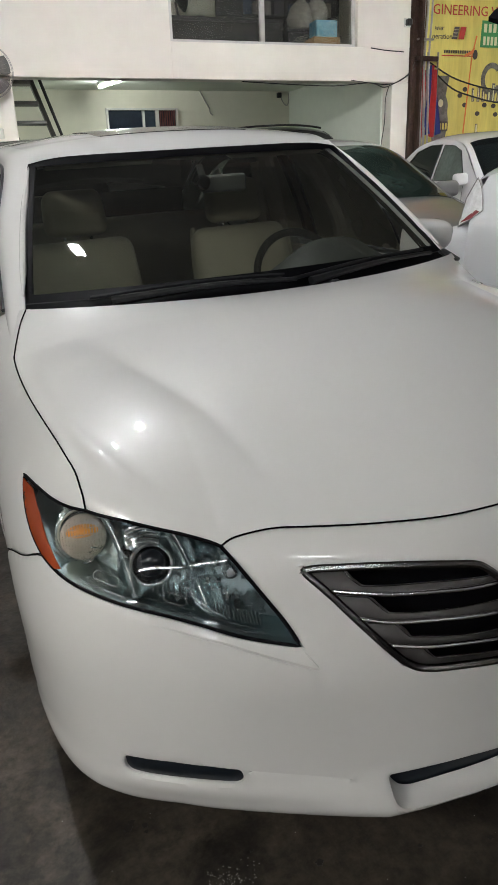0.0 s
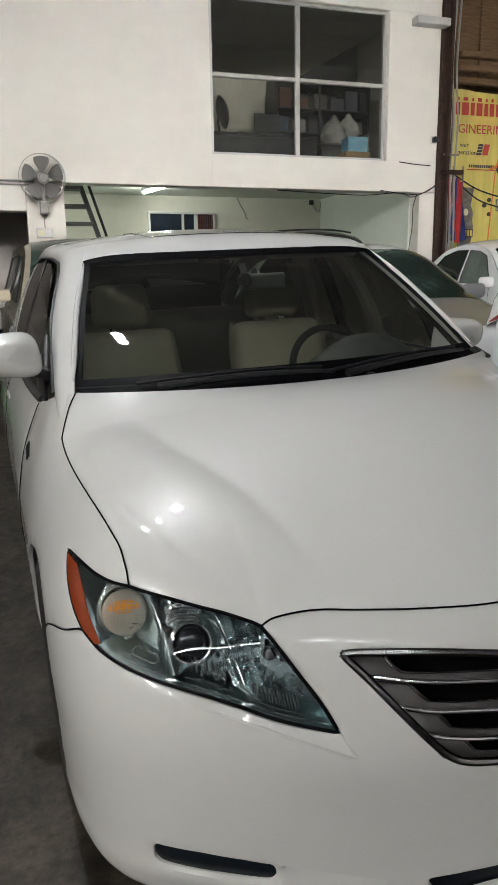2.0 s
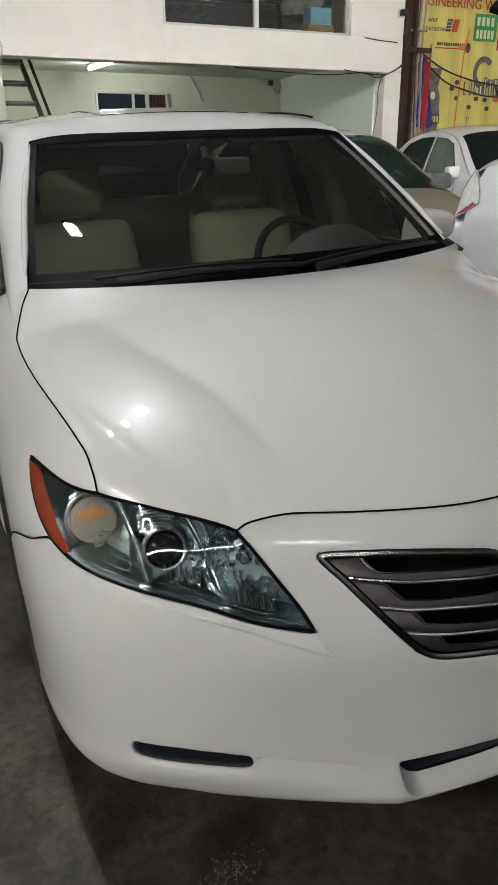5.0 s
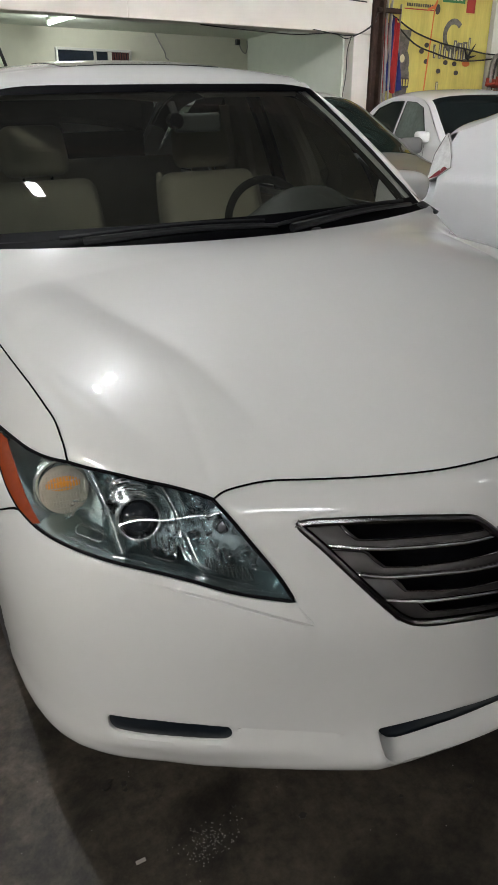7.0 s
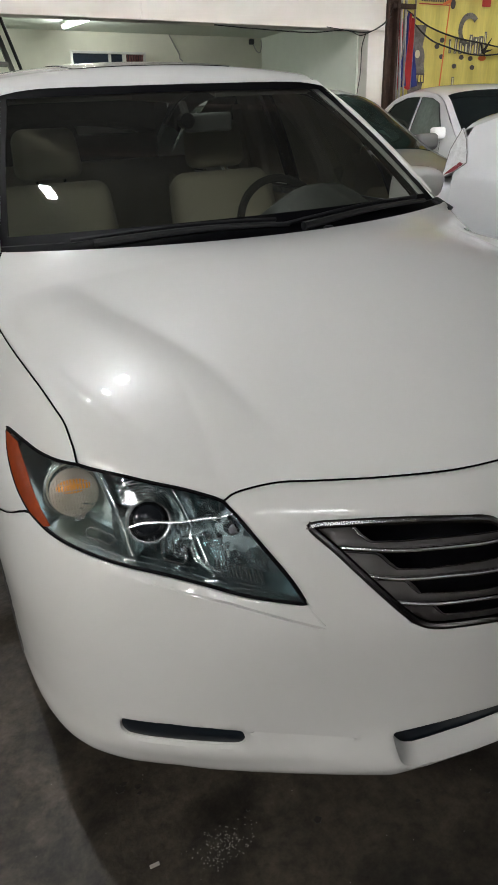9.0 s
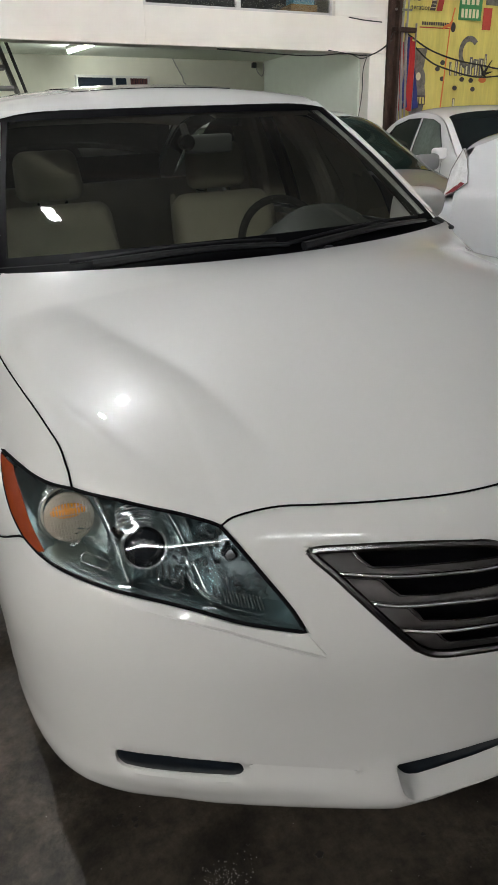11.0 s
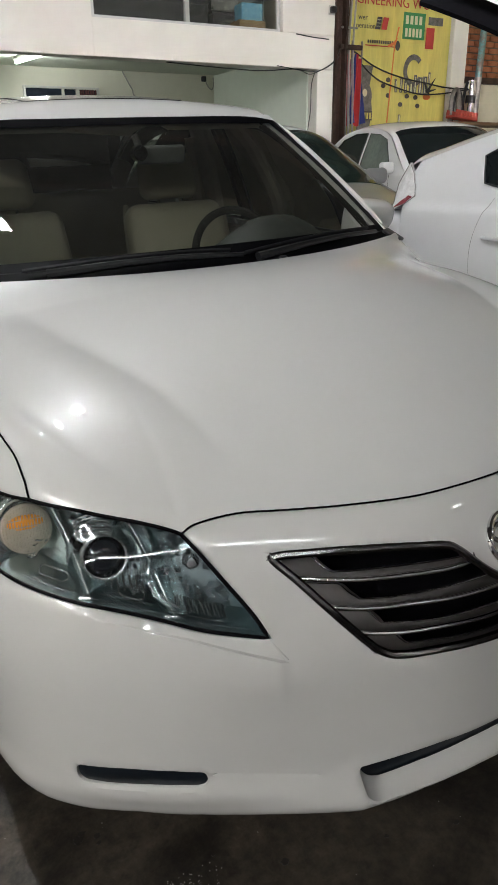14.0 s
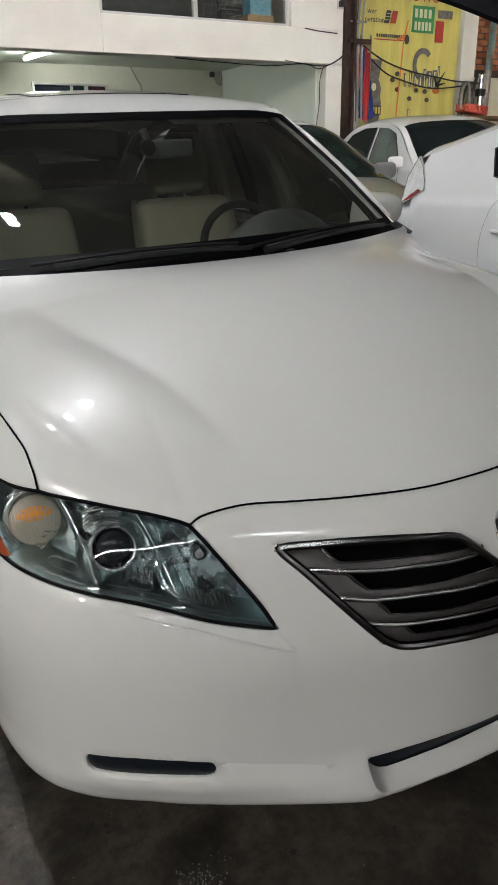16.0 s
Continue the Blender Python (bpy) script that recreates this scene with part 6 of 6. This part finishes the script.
                me, a_0, z_0 = br.data, a, 2.52
            else:
                br = new("brick", me)
                br.parent = bw
                br.location = (ROOM.to_3x3() @ Vector((a - a_0, random.uniform(-.004, .004), .075 * r)))
    t = thing("teal_pipe", "upright pipe painted teal above and bare below", "pipe")
    r_part("upper_pipe", tube_bm([(6.90, .24, 2.48), (6.97, .24, 4.2)], .045, 14), TEAL, t)
    r_part("lower_pipe", tube_bm([(6.86, .24, -.1), (6.90, .24, 2.478)], .047, 14), OLD_METAL, t)
    e = thing("exhaust_part", "shiny bare exhaust pipe leaning on the wall", "car part")
    r_part("pipe", tube_bm([(6.66, .12, 1.2), (6.72, .14, 2.42)], .055, 16), CHROME, e)
    r_part("clamp", tube_bm([(6.705, .135, 2.15), (6.71, .137, 2.24)], .066, 16), CABLE, e)
    for k, pts in enumerate(([(6.42, .15, 1.8), (6.40, .12, 2.1), (6.46, .12, 2.3), (6.55, .12, 2.15), (6.60, .12, 1.9)], [(6.35, .10, 1.75), (6.36, .1, 2.2), (6.44, .1, 2.30), (6.50, .1, 2.1), (6.46, .1, 1.9)], [(6.52, .14, 1.8), (6.58, .12, 2.25), (6.62, .12, 2.4)])):
        h = thing("hanging_hose", "dark hose and bent metal part hanging on the wall", "hose", "hoses and parts")
        r_part("hose", tube_bm([Vector(q) for q in spline(pts, 24)], .028 if k < 2 else .02, 10), OFFICE_DARK if k != 1 else OLD_METAL, h)
    tb = thing("tool_tray", "red metal tool tray on the cluttered shelf", "tool tray")
    turn = Matrix.Translation((6.47, .0, 1.98)) @ Matrix.Rotation(.12, 4, "Y")
    r_part("tray", box_bm((.38, .2, .03), (0, 0, -.03), .006, 1, turn=turn), TOOL_RED, tb)
    for q in (-.09, .09):
        r_part("tray_side", box_bm((.38, .014, .10), (0, q, .0), .004, 1, turn=turn), TOOL_RED, tb)
    for k in range(6):
        r_part("tray_slot", box_bm((.03, .016, .05), (-.15 + .06 * k, -.10, .01), .003, 1, turn=turn), TOOL_RED, tb)
    wb = thing("work_bench", "dark cluttered work bench against the wall", "bench")
    slab("bench_top", 6.2, 8.1, -.15, .25, 1.86, 1.90, TIMBER, wb)
    for a in (6.25, 8.0):
        slab("bench_leg", a, a + .06, -.12, -.06, .2, 1.858, TIMBER, wb)


right_corner()
mat_ob = mesh_object("turf_mat", [(-2.6, 6.3, .004), (-1.06, 6.3, .004), (-1.06, 9.2, .004), (-2.6, 9.2, .004), (-2.6, 6.3, .02), (-1.06, 6.3, .02), (-1.06, 9.2, .02), (-2.6, 9.2, .02)],
                     [(4, 5, 6, 7), (0, 1, 5, 4), (1, 2, 6, 5), (2, 3, 7, 6), (3, 0, 4, 7)], TURF, smooth=False)
mat_ob.matrix_world = BASE
tagged(mat_ob, "green artificial turf mat on the floor", "mat")


def floor_marks():
    """Oil drips, a scrap and grit on the concrete."""
    oil = material("dark oil drip", (0.014, 0.012, 0.010), 0.5, var=0.3, scale=40)
    pale = material("pale scrap", (0.45, 0.43, 0.40), 0.8, var=0.1, scale=30)
    rnd = random.Random(12)
    for x, y, r in ((-.779, .398, .009), (-.768, .410, .006), (-.742, .388, .006), (-.742, .372, .004), (-.433, .141, .0065), (-.550, .227, .003), (-.223, .081, .004), (-.076, .031, .005), (-.48, -.12, .004), (-.52, -.30, .004), (.02, -.35, .005), (-.2, -.42, .004), (-.9, .1, .005), (-1.35, .8, .008)):
        o = thing("oil_drip", "small dark oil drip on the concrete", "stain", "oil drips", "", BASE)
        bm = bmesh.new()
        ring = [bm.verts.new((x + r * (1 + .35 * rnd.uniform(-1, 1)) * math.cos(k / 14 * math.tau) * 1.3, y + r * (1 + .35 * rnd.uniform(-1, 1)) * math.sin(k / 14 * math.tau), .0025)) for k in range(14)]
        bm.faces.new(ring)
        geo = bmesh.ops.extrude_face_region(bm, geom=bm.faces[:])
        bmesh.ops.translate(bm, verts=[v for v in geo["geom"] if isinstance(v, bmesh.types.BMVert)], vec=(0, 0, -.002))
        part("drip", bm, oil, o, smooth=False)
    o = thing("paper_scrap", "small crumpled pale scrap on the floor", "scrap", at=BASE)
    bm = box_bm((.020, .008, .003), (-.765, .203, .004), .001, 1)
    part("scrap", bm, pale, o)
    verts, faces = [], []
    for k in range(260):
        if k % 3:
            x, y = rnd.gauss(-.630, .030), rnd.gauss(.180, .020)
        else:
            x, y = rnd.uniform(-1.6, .4), rnd.uniform(-.6, .5)
        r = rnd.uniform(.0006, .0016)
        i = len(verts)
        verts += [(x - r, y - r, .0005), (x + r, y - r, .0005), (x, y + r, .0005), (x, y, r * .8)]
        faces += [(i, i + 1, i + 3), (i + 1, i + 2, i + 3), (i + 2, i, i + 3)]
    g = mesh_object("floor_grit", verts, faces, pale, smooth=False)
    g.matrix_world = BASE
    tagged(g, "pale grit scattered on the concrete", "grit", "", "stuff")


floor_marks()


# ---- lamps that light the place ----
def batten(eye, along, length, width=.04, group="ceiling lamps", face=BATTEN_GLOW):
    t = thing("ceiling_lamp", "lit white batten lamp under the roof", "lamp", group)
    q = Vector(along).to_track_quat("X", "Z").to_matrix().to_4x4()
    part("lamp_body", box_bm((length, width + .04, .05), (0, 0, .035), .006, 1, turn=Matrix.Translation(eye) @ q), ALU, t)
    part("diffuser", box_bm((length - .04, width, .03), (0, 0, -.01), .008, 2, turn=Matrix.Translation(eye) @ q), face, t)
    part("hanger", tube_bm([(eye[0], eye[1], eye[2] + .05), (eye[0], eye[1], 6.0)], .006, 6), STEEL_DARK, t)


def flood(eye, target, size, fixed, face, hood=0.0):
    t = thing("flood_lamp", "lit LED flood lamp outside the view", "lamp", "flood lamps")
    q = look(eye, target)
    back = q if hood else q @ Matrix.Translation((0, 0, .035))
    part("housing", box_bm((size[0] + .05, size[1] + .05, .06), (0, 0, .035 if hood else 0), .01, 1, turn=back), OFFICE_DARK, t)
    if hood:
        for x, y, w, h in ((size[0] / 2 + .02, 0, .012, size[1] + .052), (-size[0] / 2 - .02, 0, .012, size[1] + .052), (0, size[1] / 2 + .02, size[0] + .028, .012), (0, -size[1] / 2 - .02, size[0] + .028, .012)):
            part("hood", box_bm((w, h, hood), (x, y, .005 - hood / 2), .002, 1, turn=q), OFFICE_DARK, t)
    part("lit_face", box_bm((size[0], size[1], .01), (0, 0, 0), .002, 1, turn=q), face, t)
    part("bracket", tube_bm([q @ Vector((0, 0, .05)), Vector(fixed)], .015, 8), STEEL_DARK, t)


flood((-1.30, 2.55, 4.9), (3.5, 2.2, 1.0), (.19, .17), (-1.30, 2.55, 6.0), SPOT_GLOW)
# two hooded fills added behind the camera, for the wall and the banner
flood((-2.6, -4.3, 5.35), (-2.4, 9.0, 3.9), (.70, .10), (-2.6, -4.3, 6.0), WALL_FILL_GLOW, .30)
flood((1.3, -4.3, 5.35), (4.2, 9.0, 3.7), (.70, .10), (1.3, -4.3, 6.0), BANNER_FILL_GLOW, .30)
batten((-5.0, -1.7, 3.1), (.1, 1, 0), 2.4)
batten((-1.3, -4.6, 4.25), (1, .1, 0), 1.9, face=BATTEN_DIM)
batten((3.6, -4.4, 4.7), (1, .1, 0), .5, face=BATTEN_DIM)
batten((-5.3, -4.85, 4.3), (1, 0, 0), 5.2, face=BATTEN_DIM)


# ---- the other parked cars ----
def parked_car(name, label, paint, m, length, width, profile, windows, screen, rear_screen, mirror_y, mirror_z=1.0, glass_mat=DARK_GLASS, screen_mat=DARK_GLASS, rails=False, mirror_out=.06, mirror_size=1.0, group="parked cars", tail=.20, rear_axle=.95, arch_r=.375, rear_glass=None):
    """A parked car, nose at y = 0: profile is its outline from the front bumper over the roof to the rear, in (y, z)."""
    c = thing(name, label, "car", group, at=BASE @ m)
    prof = spline(profile, 110)
    prof[:, 1] = np.clip(prof[:, 1], .2, 3)
    half = width / 2

    def X(y, z):
        plan = np.where(y < .7, 1 - .26 * np.clip(1 - y / .7, 0, 1) ** 2.4, np.where(y > length - .7, 1 - tail * np.clip(1 - (length - y) / .7, 0, 1) ** 2.4, 1.0))
        sec = np.interp(z, [.2, .3, .45, .6, .75, .88, .93, .955, 1.1, 1.3, 1.5, 1.7], [.93, .975, 1.0, .998, .985, .974, .966, .936, .878, .785, .70, .64])
        return half * plan * sec

    u = np.linspace(-1, 1, 33)
    P = np.zeros((33, 110, 3))
    P[..., 0] = u[:, None] * X(prof[:, 0], prof[:, 1])
    bow = np.interp(prof[:, 1], [.3, .8, 1.1, 1.5], [.0, .02, .05, .03])
    ends = np.where(prof[:, 0] < length / 2, -1.0, 1.0) * np.interp(prof[:, 1], [.2, .9, 1.4], [.13, .13, .04])
    P[..., 1] = prof[:, 0] + ends * (1 - np.abs(u[:, None]) ** 2.2) * np.interp(np.minimum(prof[:, 0], length - prof[:, 0]), [0, 1.2, 1.8], [1, .55, 0])
    P[..., 2] = prof[:, 1] + bow * (1 - np.abs(u[:, None]) ** 2.5) - .03 * np.abs(u[:, None]) ** 9
    verts, faces = list(P.reshape(-1, 3)), grid_faces(33, 110)
    body = surface("body", P, paint, c, "painted body")
    top = np.interp(np.linspace(0, length, 90), prof[:, 0], prof[:, 1])
    ys = np.linspace(prof[:, 0].min(), prof[:, 0].max(), 90)
    order = np.argsort(prof[:, 0], kind="stable")
    top = np.interp(ys, prof[order, 0], prof[order, 1])
    v = np.linspace(0, 1, 64)
    for sg in (1, -1):
        Q = np.zeros((90, 64, 3))
        Q[..., 1] = ys[:, None]
        Q[..., 2] = .2 + (top[:, None] - .03 - .2) * v
        Q[..., 0] = sg * X(Q[..., 1], Q[..., 2])
        surface("body_side", Q, paint, c, flip=sg < 0)
    f = lambda o0: (lambda y, z, o: np.stack([X(y, z) + o + o0, y, z], -1))
    for k, w in enumerate(windows):
        panel("side_window", w, f(.006), rear_glass if k and rear_glass else glass_mat, c, "dark side window", step=.08, thick=.006, mirror=True)
        for sg in (1, -1):
            ring = resample(np.array(w, float), .05)
            part("window_trim", tube_bm([Vector((sg * (float(X(a, b)) + .008), a, b)) for a, b in ring], .005, 6, closed=True), BLACK, c)
    for nm, (y0, y1), mt in (("windscreen", screen, screen_mat), ("rear_window", rear_screen, glass_mat)):
        idx = np.where((prof[:, 0] >= y0) & (prof[:, 0] <= y1))[0]
        if len(idx) > 1:
            G = P[1:32, idx[0]:idx[-1] + 1].copy()
            G[..., 0] *= .97
            G[..., 2] += .010
            G[..., 1] += -.006 if nm == "windscreen" else .006
            surface(nm, G, mt, c, "dark " + nm.replace("_", " "), thick=.006)
    for sg in (1, -1):
        n = box_bm((.21 * mirror_size, .10, .135 * mirror_size ** .5), (sg * (half + mirror_out), mirror_y, mirror_z), .042 * mirror_size, 4, turn=Matrix.Rotation(-.15 * sg, 4, "Z"))
        part("door_mirror", n, paint, c)
        for yy in (.85, length - rear_axle):
            wheel("wheel", pose(sg * (half - .105), yy, .32, 0, 0, 0 if sg > 0 else 180), c, .32, .21, .21)
            part("wheel_arch", lathe_bm([(.325, .0), (arch_r, .0), (arch_r, -.2)], Matrix.Translation((sg * (half + .004), yy, .33)) @ Matrix.Rotation(radians(90 * sg), 4, "Y"), 36), PIT, c)
        panel("headlamp", [(.12, .60), (.50, .66), (.62, .78), (.40, .76), (.16, .70)], f(.006), CLEAR_PLASTIC, c, "clear headlamp", step=.06, mirror=False) if sg > 0 else None
    seam = windows[0][0][0] + (windows[0][1][0] - windows[0][0][0])
    for yy in (1.45, seam):
        for sg in (1, -1):
            part("door_gap", tube_bm([Vector((sg * (float(X(yy, z)) + .0005), yy, z)) for z in np.linspace(.28, .92, 12)], .002, 5), PIT, c)
    if rails:
        for sg in (1, -1):
            part("roof_rail", tube_bm([Vector((sg * half * .66, y, float(np.interp(y, prof[order, 0], prof[order, 1])) + .03)) for y in np.linspace(1.9, length - .5, 14)], .015, 8), CABLE, c)
    return c, X, f


SALOON = [(.04, .2), (0, .45), (.03, .62), (.25, .74), (.8, .86), (1.2, .95), (1.55, 1.14), (1.95, 1.36), (2.35, 1.44), (2.8, 1.45), (3.3, 1.38), (3.7, 1.18), (4.0, 1.06), (4.4, 1.03), (4.52, .9), (4.56, .6), (4.5, .2)]
SALOON_WINDOWS = [[(1.62, .965), (2.48, .965), (2.48, 1.36), (2.2, 1.345), (1.98, 1.29)], [(2.56, .965), (3.4, .985), (3.5, 1.10), (3.25, 1.29), (2.9, 1.36), (2.56, 1.365)]]
silver, sx, sf = parked_car("silver_saloon_car", "silver saloon car parked nose out", SILVER_PAINT, pose(2.36, 3.16, 0, 0, 0, -2), 4.5, 1.76, SALOON, SALOON_WINDOWS, (1.18, 1.98), (3.35, 3.95), 1.5, 1.0, GREEN_GLASS, GREEN_GLASS)
white2, _, _ = parked_car("white_saloon", "white saloon car parked by the yellow banner", WHITE_PAINT, pose(5.2, 4.4, 0, 0, 0, -11), 4.1, 1.76, [(a * .91, b) for a, b in SALOON], [[(a * .91, b) for a, b in w] for w in SALOON_WINDOWS], (1.07, 1.81), (3.04, 3.62), 1.35, 1.0, PALE_GLASS, DARK_GLASS, mirror_size=.8, rear_glass=DARK_GLASS)
HATCH = [(.04, .2), (0, .45), (.03, .64), (.25, .78), (.7, .90), (1.05, 1.0), (1.5, 1.24), (1.95, 1.44), (2.4, 1.50), (2.8, 1.48), (3.2, 1.43), (3.58, 1.36), (3.78, 1.305), (4.0, 1.235), (4.16, 1.18), (4.20, 1.05), (4.22, .8), (4.2, .55), (4.14, .2)]
HATCH_WINDOWS = [[(1.55, 1.0), (2.4, 1.0), (2.4, 1.38), (2.1, 1.36), (1.85, 1.29)], [(2.48, 1.0), (3.15, 1.02), (3.15, 1.34), (2.9, 1.37), (2.48, 1.385)], [(3.22, 1.03), (3.48, 1.05), (3.60, 1.075), (3.64, 1.21), (3.50, 1.28), (3.22, 1.34)]]
theta = 11.5
hatch_m = pose(0, 0, 0, 0, 0, theta)
corner_at = Vector((2.067, 2.81, 0)) - hatch_m @ Vector((-.865 * .95 * .91, 4.2, 0))
hatch, hx, hf = parked_car("white_hatchback", "white hatchback with clear tall tail lamps", WHITE_PAINT, Matrix.Translation(corner_at) @ hatch_m, 4.2, 1.73, HATCH, HATCH_WINDOWS, (1.08, 1.92), (9.0, 9.1), 1.45, 1.02, tail=.05, rear_axle=1.06, arch_r=.345)
gold, _, _ = parked_car("champagne_hatchback", "champagne coloured compact car parked behind the white saloon", GOLD_PAINT, pose(.14, 4.98, .03, 0, 0, 2), 3.5, 1.66, [(.04, .2), (0, .45), (.03, .66), (.22, .82), (.55, .95), (.8, 1.06), (1.15, 1.34), (1.45, 1.53), (1.8, 1.59), (2.5, 1.59), (3.1, 1.53), (3.38, 1.3), (3.46, 1.0), (3.5, .6), (3.44, .2)],
                        [[(1.0, 1.05), (1.75, 1.05), (1.75, 1.47), (1.5, 1.46), (1.3, 1.38)], [(1.83, 1.05), (2.6, 1.05), (2.6, 1.46), (1.83, 1.48)]], (.78, 1.62), (3.1, 3.4), .98, 1.12, DARK_GLASS, GREEN_GLASS, mirror_out=.03, mirror_size=.6)
black, _, _ = parked_car("black_estate_car", "black estate car with roof rails parked across the recess", BLACK_PAINT, pose(1.2, 10.4, 0, 0, 0, -92), 4.2, 1.7, [(.04, .2), (0, .5), (.03, .7), (.3, .95), (.9, 1.08), (1.2, 1.20), (1.6, 1.54), (2.0, 1.70), (2.6, 1.755), (3.4, 1.735), (3.9, 1.60), (4.1, 1.2), (4.2, .6), (4.14, .2)],
                         [[(1.6, 1.2), (2.5, 1.2), (2.5, 1.62), (2.2, 1.60), (1.95, 1.52)], [(2.6, 1.2), (3.7, 1.2), (3.6, 1.56), (2.6, 1.62)]], (1.2, 1.95), (3.8, 4.1), 1.5, 1.1, rails=True)


TAIL_CLEAR = material("clear tail lamp plastic", (0.88, 0.87, 0.86), 0.14, metal=0.0, coat=1.0, var=0.16, scale=30, bump=0.12, bump_scale=60)


def hatch_details():
    L = 4.2
    lens = [(L - .05, 1.175), (L + .0, 1.06), (L + .005, .98), (L - .0, .905), (L - .07, .94), (L - .15, .995), (L - .135, 1.05), (L - .10, 1.12)]
    for sg in (1, -1):
        q = panel("tail_lamp", lens, lambda y, z, o, s=sg: np.stack([s * (hx(y, z) + o + .012), y, z], -1), TAIL_CLEAR, hatch, "clear tail lamp with a red lower corner", step=.02, thick=.02)[0]
        panel("red_corner", [(L - .01, .925), (L - .07, .945), (L - .13, .990), (L - .10, .998), (L - .04, .958)], lambda y, z, o, s=sg: np.stack([s * (hx(y, z) + o + .016), y, z], -1), material("faded red lamp plastic", (.30, .06, .07), .15, coat=.6, var=.2, scale=40), q, "red corner", step=.02, thick=.006)
        part("lamp_edge", tube_bm([Vector((sg * (float(hx(a, b)) + .012), a, b)) for a, b in resample(np.array(lens), .03)], .0022, 6, closed=True), FAN_GREY, q)
        part("door_gap", tube_bm([Vector((sg * (float(hx(L - a, b)) + .001), L - a, b)) for a, b in spline([(.68, 1.0), (.625, .89), (.592, .76), (.60, .62), (.64, .50), (.70, .36)], 24)], .0011, 5), FAN_GREY, hatch)
        part("handle", tube_bm([Vector((sg * (float(hx(L - a, .80)) + .004 + .02 * math.sin(math.pi * (a - .66) / .2)), L - a, .80)) for a in np.linspace(.66, .86, 9)], .011, 8), WHITE_PAINT, hatch)

    part("rear_bumper", box_bm((1.66, .22, .50), (0, L + .02, .655), .085, 5), WHITE_PAINT, hatch, "rounded white rear bumper", sharp=80)
    # raised tailgate
    u, v = np.linspace(-1, 1, 21)[:, None], np.linspace(0, 1, 18)[None]
    G = np.zeros((21, 18, 3))
    G[..., 0] = u * (.56 + .06 * v)
    G[..., 1] = 3.10 + 1.12 * v + .04 * (1 - u ** 2) * v
    G[..., 2] = 1.50 + .62 * v - .10 * v ** 2 + .03 * (1 - u ** 2) - .06 * np.abs(u) ** 8
    G[..., 2] += .06
    gate = surface("tailgate", G * (.90, 1, 1) + (0, 0, .11), WHITE_PAINT, hatch, "raised white tailgate with a dark lining")
    surface("gate_lining", G, PIT, gate, "dark tailgate lining", thick=.025)
    surface("gate_window", G[3:-3, 3:11] - (0, 0, .012), DARK_GLASS, gate, thick=-.01)


hatch_details()
